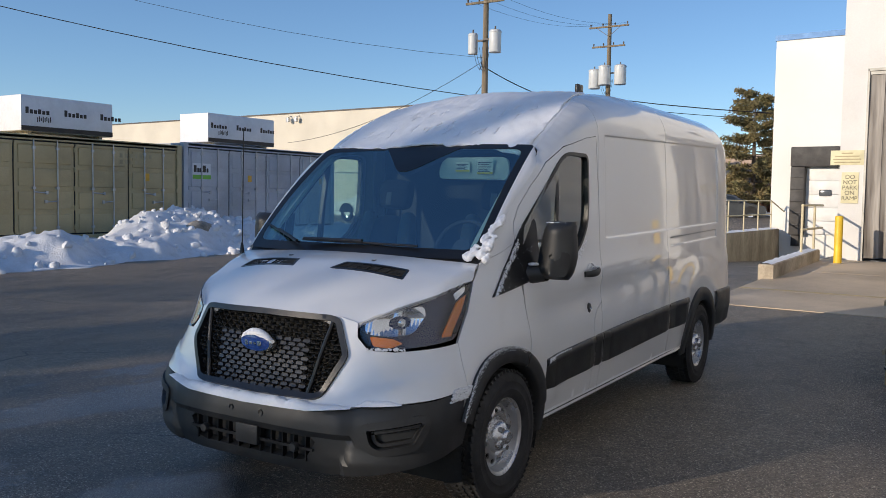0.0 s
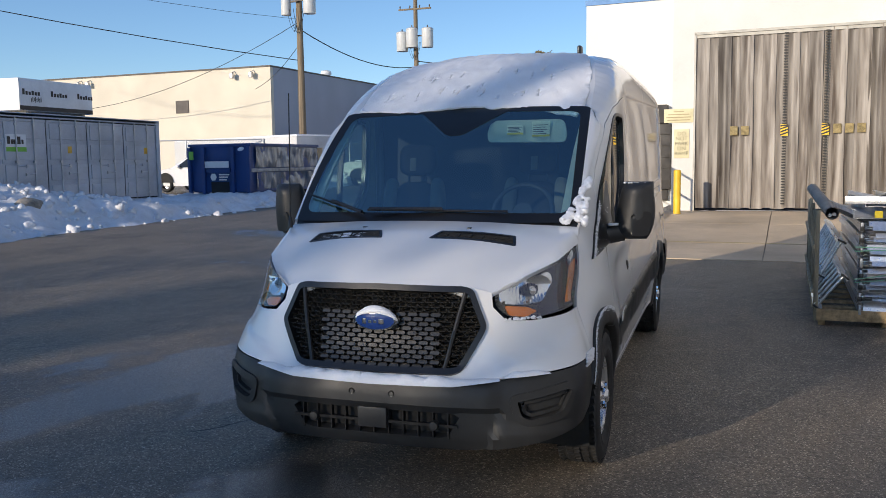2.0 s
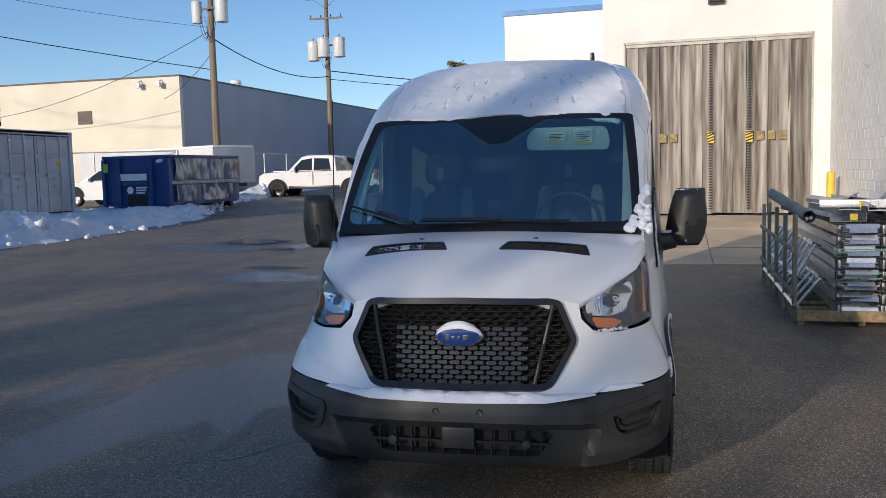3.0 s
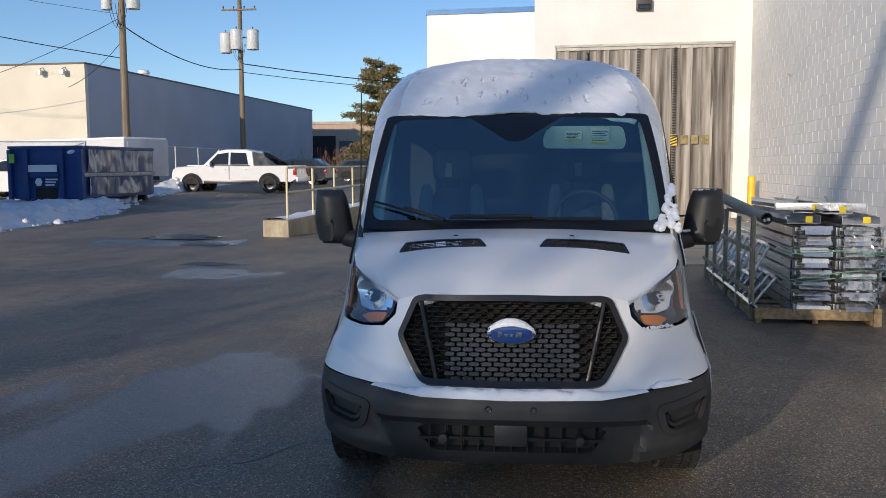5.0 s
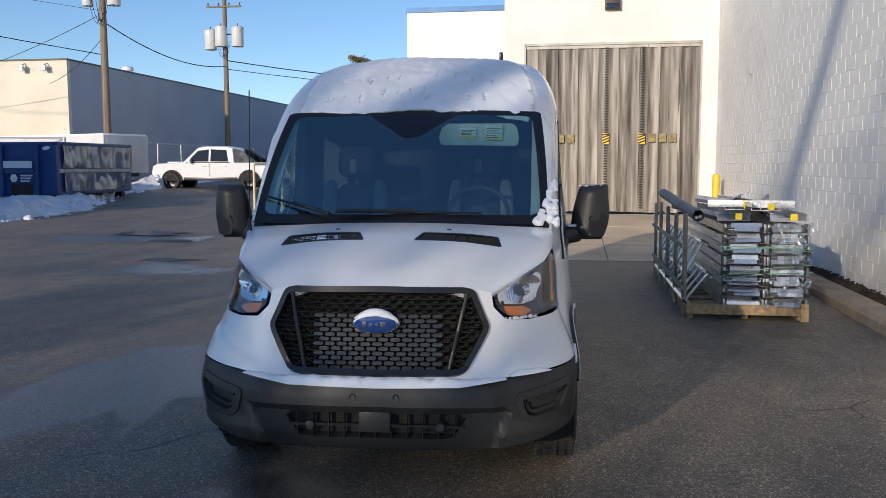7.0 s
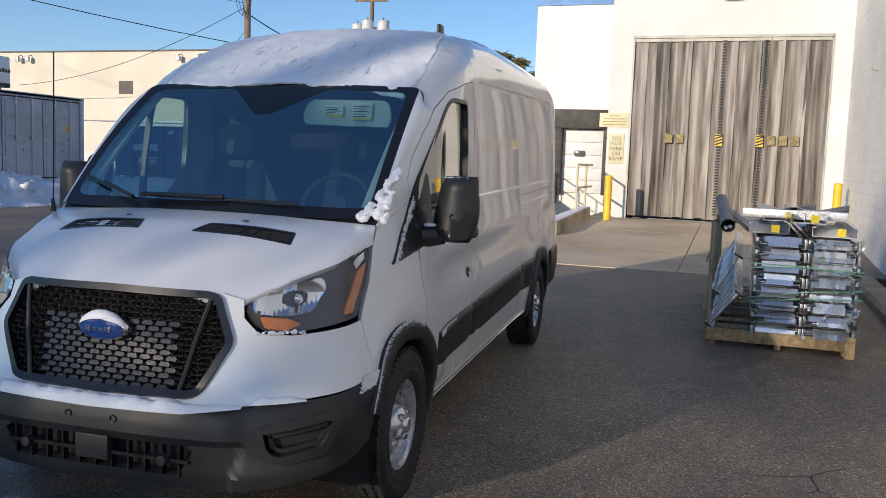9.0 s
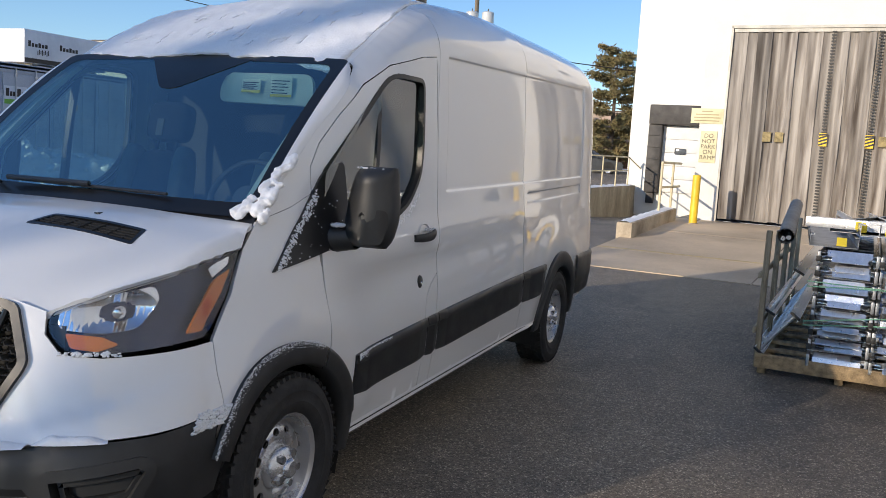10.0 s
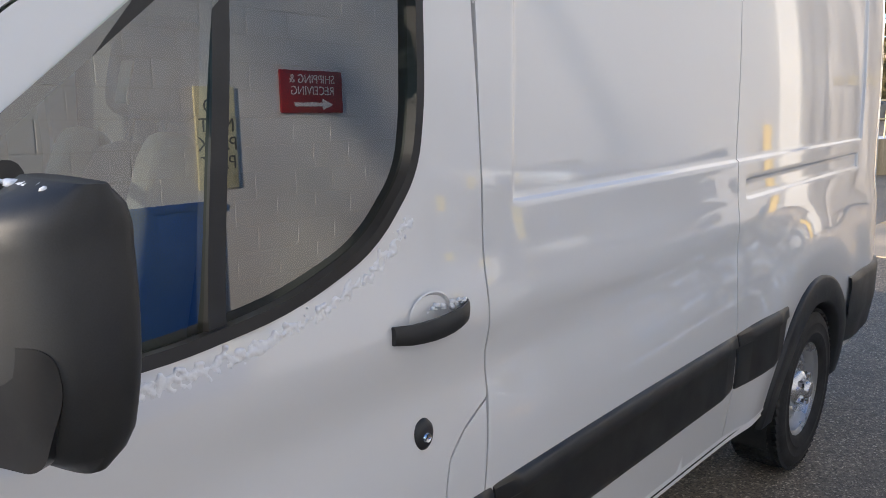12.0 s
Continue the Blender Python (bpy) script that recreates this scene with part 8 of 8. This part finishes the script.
estate_car("parked_car", "dark blue car parked beyond the pickup", (-14.6, 45.0, 0.62), 170, CAR_DARK)
estate_car("parked_car", "dark grey car parked beyond the truck well", (-8.9, 52.0, 0.62), 10, mat("dark_grey_car_paint", (0.06, 0.065, 0.07), 0.25, bump=0, coat=0.5))
estate_car("parked_car", "white snow-dusted car behind the dumpster", (-20.6, 27.6, 0.55), 178, CAR_WHITE)

# ---- far snow, conifer, brush ----
bm = bmesh.new()
rows = [[bm.verts.new((x, y, ground_z(x, y) + 0.25 * math.sin(math.pi * k / 4) + 0.05 * noise.noise((x, y, 0)))) for k, y in enumerate((57, 57.8, 58.6, 59.4, 60.2))] for x in [-24 + 0.8 * i for i in range(34)]]
for a, b in zip(rows, rows[1:]):
    for k in range(4):
        bm.faces.new((a[k], a[k + 1], b[k + 1], b[k]))
tagged(part("far_snow", bm, SNOW), "low snow bank beyond the parked cars", "snow", kind="stuff")
NEEDLE = mat("dull_pine_needles", (0.125, 0.125, 0.055), 0.8, scale=1.2, fine=8, var=0.3, bump=0.0, tint=(0.24, 0.17, 0.075), island=0.35)
BARK = mat("dark_bark", (0.11, 0.085, 0.065), 0.9, scale=3, fine=30, var=0.25, bump=0.5, bump_dist=0.01)


def soup(name, polys, material, parent, label=""):
    verts, faces = [], []
    for p in polys:
        faces.append(tuple(range(len(verts), len(verts) + len(p))))
        verts += p
    me = bpy.data.meshes.new(name)
    me.from_pydata(verts, [], faces)
    me.materials.append(material)
    ob = new(name, me)
    ob.parent = parent
    return tagged(ob, label)


def conifer(x, y, z, h, spread, seed, label):
    t = thing("pine_tree", label, "tree", at=(x, y, z))
    r = random.Random(seed)
    part("trunk", rod(bmesh.new(), (0, 0, 0), (0, 0, h), 0.22, 0.03, n=10), BARK, t)
    bm = bmesh.new()
    polys = []
    for k in range(64):
        f = k / 63
        zz = h * (0.10 + 0.88 * f)
        ln = spread * (1.0 - 0.64 * f) * r.uniform(0.55, 1.1)
        a = r.uniform(0, 6.28)
        d = Vector((math.cos(a), math.sin(a), r.uniform(-0.1, 0.25)))
        rod(bm, (0, 0, zz), d * ln + Vector((0, 0, zz)), 0.035, 0.01, n=5)
        for j in range(int(70 * ln) + 30):
            s = r.uniform(0.25, 1.05)
            c = d * ln * s + Vector((r.gauss(0, 0.16), r.gauss(0, 0.16), zz + r.gauss(0.04, 0.10)))
            for q in range(3):
                u = Vector((r.gauss(0, 1), r.gauss(0, 1), r.gauss(0.3, 0.6))).normalized() * r.uniform(0.14, 0.30)
                v = u.cross(Vector((r.gauss(0, 1), r.gauss(0, 1), r.gauss(0, 1)))).normalized() * 0.045
                polys.append([tuple(c), tuple(c + u * 0.6 + v), tuple(c + u), tuple(c + u * 0.6 - v)])
    part("branches", bm, BARK, t)
    soup("crown", polys, NEEDLE, t)


conifer(-10.6, 60.0, 0.7, 8.8, 4.2, 5, "thinning green-brown pine behind the annex")
conifer(-9.0, 66.0, 0.7, 8.0, 3.4, 8, "second pine further off, partly brown")
bm_polys = []
rb = random.Random(21)
for i in range(900):
    x, y = rb.gauss(-11.5, 2.4), rb.uniform(61, 64)
    a, l_ = rb.uniform(-0.5, 0.5), rb.uniform(0.8, 2.6)
    p0 = Vector((x, y, 0.7))
    p1 = p0 + Vector((a * l_ * 0.6, rb.uniform(-0.3, 0.3), l_))
    w = Vector((0.02, 0, 0))
    bm_polys.append([tuple(p0 - w), tuple(p0 + w), tuple(p1 + w * 0.4), tuple(p1 - w * 0.4)])
tagged(soup("brush", bm_polys, mat("reddish_bare_twigs", (0.16, 0.085, 0.06), 0.9, island=0.3, bump=0), None), "reddish bare brush round the pine", "brush", kind="stuff")

# ---- bare trees across the drive: the sun comes through their branches ----
def bare_tree(x, y, h, seed, label, depth=6, lean=0.0, twig=0.006, first=0.32, spread=1.0, stem=()):
    t = thing("bare_tree", label, "tree", "bare trees across the drive", at=(x, y, 0))
    r = random.Random(seed)
    verts, faces = [], []

    def limb(a, b, r0, r1):
        n = 5 if r0 > 0.03 else 3
        d = (b - a)
        q = d.to_track_quat("Z", "Y")
        k = len(verts)
        for c, rr_ in ((a, r0), (b, r1)):
            for i in range(n):
                verts.append(tuple(c + q @ Vector((rr_ * math.cos(6.283 * i / n), rr_ * math.sin(6.283 * i / n), 0))))
        for i in range(n):
            faces.append((k + i, k + (i + 1) % n, k + n + (i + 1) % n, k + n + i))

    def grow(p, d, ln, rad, level):
        q = p + d * ln
        limb(p, q, rad, rad * 0.72)
        if level == 0:
            return
        kids = 3 if level > 2 else 4
        for i in range(kids):
            side = Vector((r.gauss(0, 1), r.gauss(0, 1), r.gauss(0.15, 0.6)))
            nd = (d * (1.15 if i == 0 else 0.75) + side.normalized() * (0.35 if i == 0 else 0.8) * spread).normalized()
            f = 1.0 if i == 0 else r.uniform(0.45, 0.98)
            grow(p.lerp(q, f), nd, ln * r.uniform(0.62, 0.82), max(twig, rad * (0.70 if i == 0 else 0.52)), level - 1)

    for i, (a, b) in enumerate(zip(stem, stem[1:])):
        a, b = Vector(a), Vector(b)
        limb(a, b, 0.24 - 0.03 * i, 0.21 - 0.03 * i)
        if i == len(stem) - 2:
            grow(b, (b - a).normalized(), 1.6, 0.13, 3)
            grow(a.lerp(b, 0.55), Vector((0.9, 0.1, 0.7)).normalized(), 2.2, 0.06, 3)
    if not stem:
        grow(Vector((0, 0, -0.2)), Vector((lean, 0, 1)).normalized(), h * first, 0.24, depth)
    me = bpy.data.meshes.new("limbs")
    me.from_pydata(verts, [], faces)
    me.materials.append(BARK)
    ob = new("limbs", me)
    ob.parent = t
    return t


bare_tree(-13.9, -25.0, 11.5, 2, "tall bare tree with an upright crown across the drive", spread=0.55)
bare_tree(-17.5, -23.0, 8.8, 3, "bare deciduous tree across the drive", spread=0.8)
bare_tree(-22.5, -26.0, 9.4, 5, "bare deciduous tree across the drive", spread=0.9)
bare_tree(-9.6, -33.0, 14.0, 7, "open bare tree with few heavy limbs across the drive", depth=3, spread=0.7)
bare_tree(-12.5, -25.4, 9.8, 11, "small bare tree with a fine twiggy crown across the drive", depth=7, spread=0.75, twig=0.0055, first=0.30)
bare_tree(-15.0, -24.6, 8.0, 14, "small bare tree with a dense crown across the drive", depth=7, spread=0.75, twig=0.008, first=0.30)
bare_tree(-13.9, -22.0, 12.0, 21, "leaning bare tree with one heavy limb across the drive", stem=((0, 0, -0.2), (0.15, 0, 3.2), (1.6, 0, 6.6), (3.03, 0, 9.63), (4.04, 0, 11.7), (4.6, 0, 12.9)))

# two evergreens added out of view, only to shade the lot's left foreground
for x, h, wide, seed in ((-13.9, 5.3, 1.3, 41), (-15.6, 5.8, 1.5, 42)):
    conifer(x, -20.0 + 0.3 * (seed % 3), -0.05, h, wide, seed, "unseen dense evergreen added to shade the left of the lot")

# ---- snow lying on the van ----
def ragged(pts, amp, step, seed):
    """A closed outline with a ragged edge."""
    out = []
    for i, (a, b) in enumerate(dense(pts, step)):
        out.append((a + amp[0] * noise.noise((a * 9 + seed, b * 9, 0.3)), b + amp[1] * noise.noise((a * 11, b * 11 + seed, 0.7)) + amp[1] * 0.5 * noise.noise((a * 31, b * 31, seed))))
    return out


def roof_snow_at(u, y):
    p = on_roof(u, y)
    if y < 1.71 - 0.045 * u * u:
        d = 1.71 - 0.045 * u * u - y
        p = on_roof(u, 1.71 - 0.045 * u * u) + Vector((0, -d * 0.8, -d * 0.7))
    h = 0.010 + 0.012 * noise.noise((u * 3, y * 2.2, 0)) + 0.008 * noise.noise((u * 9, y * 8, 1)) + 0.005 * noise.noise((u * 23, y * 21, 4))
    crack = sum(math.exp(-(((u - c - 0.07 * noise.noise((y * 4, c * 9, 2)) - k * (y - 1.7)) / 0.012) ** 2)) for c, k in ((-0.36, -0.05), (0.18, 0.08), (0.55, 0.03), (-0.62, 0.04)))
    h -= 0.006 * min(1.0, crack)
    return p + Vector((0, -0.5, 1)).normalized() * max(0.003, h)


edge = [(-0.93, 1.70), (-0.70, 1.665), (-0.40, 1.672), (0.0, 1.69), (0.35, 1.685), (0.62, 1.66), (0.80, 1.615), (0.90, 1.60), (0.955, 1.66), (0.97, 2.2), (0.93, 2.9), (0.5, 3.15), (0.0, 3.0), (-0.5, 3.2), (-0.95, 2.9), (-0.97, 2.2)]
def sliver(u0, y0, u1, y1, w):
    """A jagged crack outline."""
    a, b = [], []
    for k in range(9):
        t = k / 8
        u, y = u0 + (u1 - u0) * t + 0.02 * noise.noise((k * 1.7, u0 * 9, 0)), y0 + (y1 - y0) * t
        e = w * math.sin(math.pi * t) * (0.6 + 0.8 * abs(noise.noise((k * 2.3, u0, 5)))) + 0.0008
        a.append((u - e, y))
        b.append((u + e, y))
    return a + list(reversed(b))


rk = random.Random(31)
cracks = []
for k in range(26):
    u, y = -0.72 + 1.5 * ((k * 0.382) % 1.0) + rk.uniform(-0.03, 0.03), 1.76 + 0.42 * rk.random()
    cracks.append(sliver(u, y, u + rk.uniform(-0.02, 0.02), y + rk.uniform(0.04, 0.11), rk.uniform(0.0025, 0.006)))
tagged(part("roof_snow", edged(panel(ragged(edge, (0.018, 0.022), 0.05, 3.0), roof_snow_at, 0.026, cracks, out=OUT_U, flange=0.012, scale=(0.75, 1)), 60), CLEAN_SNOW, raw=True), "cracked sheet of snow over the van's roof front", "snow", kind="stuff")


def ridge(points, w, h, seed):
    """A lumpy ridge of snow along a line."""
    bm = bmesh.new()
    rows = []
    n = len(points)
    for i, p in enumerate(points):
        d = (points[min(i + 1, n - 1)] - points[max(i - 1, 0)]).normalized()
        s = d.cross(Vector((0, 0, 1))).normalized()
        f = min(1.0, 4.0 * min(i, n - 1 - i) / n + 0.05) * (0.85 + 0.5 * noise.noise((i * 0.13, seed, 0)) + 0.18 * noise.noise((i * 0.45, seed, 2)))
        f = max(0.08, f)
        rows.append([bm.verts.new(p + s * w * math.cos(a) + Vector((0, 0, h * f * math.sin(a) - 0.004))) for a in [math.pi * k / 6 for k in range(7)]])
    for a, b in zip(rows, rows[1:]):
        for k in range(6):
            bm.faces.new((a[k], a[k + 1], b[k + 1], b[k]))
    return bm


def snow(bm, label, name="snow", fuse=0.0):
    ob = tagged(part(name, bm, CLEAN_SNOW, smooth=70), label, "snow", kind="stuff")
    if fuse:
        rm = ob.modifiers.new("fuse", "REMESH")
        rm.mode, rm.voxel_size, rm.use_smooth_shade = "VOXEL", fuse, True
    return ob


led = [(-0.64, 0.648), (-0.58, 0.640), (-0.50, 0.630), (-0.40, 0.617), (0.0, 0.610), (0.40, 0.617), (0.52, 0.632), (0.62, 0.644)]
line = []
for (a, za), (b, zb) in zip(led, led[1:]):
    m = max(2, int((b - a) / 0.012))
    line += [on_nose(math.copysign(sx(abs(a + (b - a) * k / m), 0.62)[0], a + (b - a) * k / m), za + (zb - za) * k / m) + Vector((0, -0.012, 0.0)) for k in range(m)]
snow(ridge(line, 0.034, 0.050, 1.0), "strip of snow lying on the bumper ledge", "ledge_snow")
line = [on_nose(sx(0.63 + 0.19 * k / 20, 0.65)[0], 0.652 + 0.012 * k / 20) + Vector((0.0, -0.012, 0)) for k in range(21)]
snow(ridge(line, 0.022, 0.026, 5.0), "thin snow on the bumper's corner", "ledge_snow")
bm = bmesh.new()
v = bmesh.ops.create_icosphere(bm, subdivisions=3, radius=1.0)["verts"]
for q in v:
    q.co = Vector((q.co.x * 0.106, q.co.y * 0.028, max(-0.25, q.co.z) * 0.026)) * (1 + 0.14 * noise.noise(q.co * 2.5))
    q.co.z -= 0.030 * (q.co.x / 0.106) ** 2
bmesh.ops.transform(bm, matrix=Matrix.Translation(badge_at + Vector((0, -0.006, 0.045))), verts=v)
snow(bm, "cap of snow on the badge", "badge_snow")


def lump(bm, p, r, flat=0.8):
    def shape(c):
        q = c * r * (1 + 0.45 * noise.noise(c * 1.3 + p * 40))
        q.z *= flat
        return p + q

    add_ball(bm, 1, shape)


rs = random.Random(77)
bm = bmesh.new()
for i in range(330):
    t = rs.random() ** 1.3
    w = 0.115 * (1 - t) ** 1.1 + 0.014
    u, v = 1.055 - w * rs.random() / 0.83, -0.02 + 0.36 * t
    if noise.noise((u * 22, v * 13, 3.0)) > -0.10:
        lump(bm, on_screen(u, v) + Vector((0.006, -0.006, 0.006)), rs.choice((0.006, 0.008, 0.011, 0.016, 0.024)) * (1 - 0.45 * t) + 0.002, 0.95)
snow(bm, "clods of snow at the foot of the windscreen pillar", "pillar_snow", 0.0045)
bm = bmesh.new()
for i in range(1100):
    a, r = radians(rs.uniform(66, 158)), 0.499 - abs(rs.gauss(0, 0.012))
    y, z = F_HUB[0] + r * math.cos(a), F_HUB[1] + r * math.sin(a)
    lump(bm, on_nose(*sy(y, z)) + Vector((0.020, 0, 0)), rs.uniform(0.001, 0.0032), 0.6)
for i in range(420):
    p = on_nose(sy(rs.uniform(0.50, 0.66), 0.67)[0], rs.uniform(0.645, 0.70))
    lump(bm, p + Vector((0.004, -0.002, 0)), rs.uniform(0.003, 0.008), 0.7)
for i in range(420):
    t = rs.random()
    y, z = 0.975 + 0.28 * t, 1.118 + 0.31 * t * (0.9 + 0.2 * rs.random()) - abs(rs.gauss(0, 0.018))
    if in_poly((y, z), SAIL):
        lump(bm, on_side(y, z) + Vector((0.010, 0, 0)), rs.uniform(0.002, 0.006), 0.8)
for i in range(60):
    y, z = rs.uniform(1.0, 1.40), rs.uniform(1.13, 1.40)
    if in_poly((y, z), SAIL):
        lump(bm, on_side(y, z) + Vector((0.010, 0, 0)), rs.uniform(0.0015, 0.0045), 0.7)
for i in range(420):
    y = 1.49 + 0.34 * rs.random() ** 1.5
    lump(bm, on_side(y, lerp_table(CLAD_TOP, y) - abs(rs.gauss(0, 0.012))) + Vector((0.016, 0, 0)), rs.uniform(0.001, 0.004), 0.7)
snow(bm, "specks of snow caught on the dark mouldings", "snow_specks")
wl = [(1.45, 1.214), (1.62, 1.212), (1.78, 1.228), (1.92, 1.262), (2.04, 1.308), (2.12, 1.365), (2.16, 1.42)]
line = []
for (a, za), (b, zb) in zip(wl, wl[1:]):
    m = int((b - a) / 0.008)
    line += [on_side(a + (b - a) * k / m, za + (zb - za) * k / m - 0.016) + Vector((0.0, 0, 0)) for k in range(m)]
bm = bmesh.new()
for i, p in enumerate(line):
    for k in range(5):
        lump(bm, p + Vector((-0.002, rs.gauss(0, 0.006), rs.gauss(-0.004, 0.009))), rs.uniform(0.003, 0.0075), 0.9)
snow(bm, "frosty crust under the door window", "sill_frost", 0.003)
bm = bmesh.new()
for i in range(70):
    lump(bm, Vector((1.035 + 0.125 * rs.random(), 1.35 + 0.045 * rs.random(), 1.511)), rs.uniform(0.004, 0.010), 0.6)
for i in range(40):
    lump(bm, Vector((0.955 + 0.05 * rs.random(), 1.30 + 0.05 * rs.random(), 1.272 + 0.006 * rs.random())), rs.uniform(0.006, 0.014), 0.7)
for i in range(26):
    lump(bm, Vector((side_x(2.25, 1.19) + 0.012, 2.16 + 0.13 * rs.random(), 1.196 + 0.012 * rs.random())), rs.uniform(0.003, 0.008), 0.7)
snow(bm, "small caps of snow on mirror and handle", "mirror_snow")
v = [(-a, b) for a, b in inset(VENT, 0.012)]
snow(edged(panel(v, lambda x, y: on_hood(x, y) + Vector((0, 0, -0.007 + 0.006 * noise.noise((x * 20, y * 20, 0)))), 0.015, out=OUT_U, flange=0.01)), "icy snow filling one bonnet vent", "vent_snow")
bm = bmesh.new()
for i in range(60):
    a = rs.random()
    p = on_nose(sx(0.60 + 0.16 * a, 0.905)[0], 0.895 + 0.012 * rs.random()) + Vector((0.002, -0.006, 0))
    lump(bm, p, rs.uniform(0.003, 0.009), 0.7)
snow(bm, "snow along the headlight's lower edge", "lamp_snow")

# ---- blocks of the side wall, the nearest as pieces, the rest joined ----
def block_mesh(w, h):
    x0, x1, c = SIDE_X + 0.003, SIDE_X + 0.010, 0.003
    vs = [(x1, 0, 0), (x1, w, 0), (x1, w, h), (x1, 0, h), (x0, c, c), (x0, w - c, c), (x0, w - c, h - c), (x0, c, h - c)]
    return vs, [(4, 7, 6, 5), (0, 4, 5, 1), (1, 5, 6, 2), (2, 6, 7, 3), (3, 7, 4, 0)]


bv, bf = block_mesh(0.394, 0.194)
block_data = bpy.data.meshes.new("block")
block_data.from_pydata(bv, [], bf)
block_data.materials.append(PAINTED)
rest_v, rest_f, count = [], [], 0
for row in range(40):
    for col in range(67):
        y, z = -7.9 + 0.4 * col + 0.2 * (row % 2), 0.06 + 0.2 * row
        if y > BAY_Y - 0.41:
            continue
        if 4.9 < y < 11.0 and z < 4.05 and count < 300:
            ob = new("block", block_data)
            ob.parent = wall_side
            ob.location = (0, y, z)
            count += 1
        else:
            k = len(rest_v)
            rest_v += [(a, b + y, c + z) for a, b, c in bv]
            rest_f += [tuple(i + k for i in f) for f in bf]
me = bpy.data.meshes.new("block_rest")
me.from_pydata(rest_v, [], rest_f)
me.materials.append(PAINTED_REST)
ob = new("block_rest", me)
ob.parent = wall_side
tagged(ob, kind="stuff")
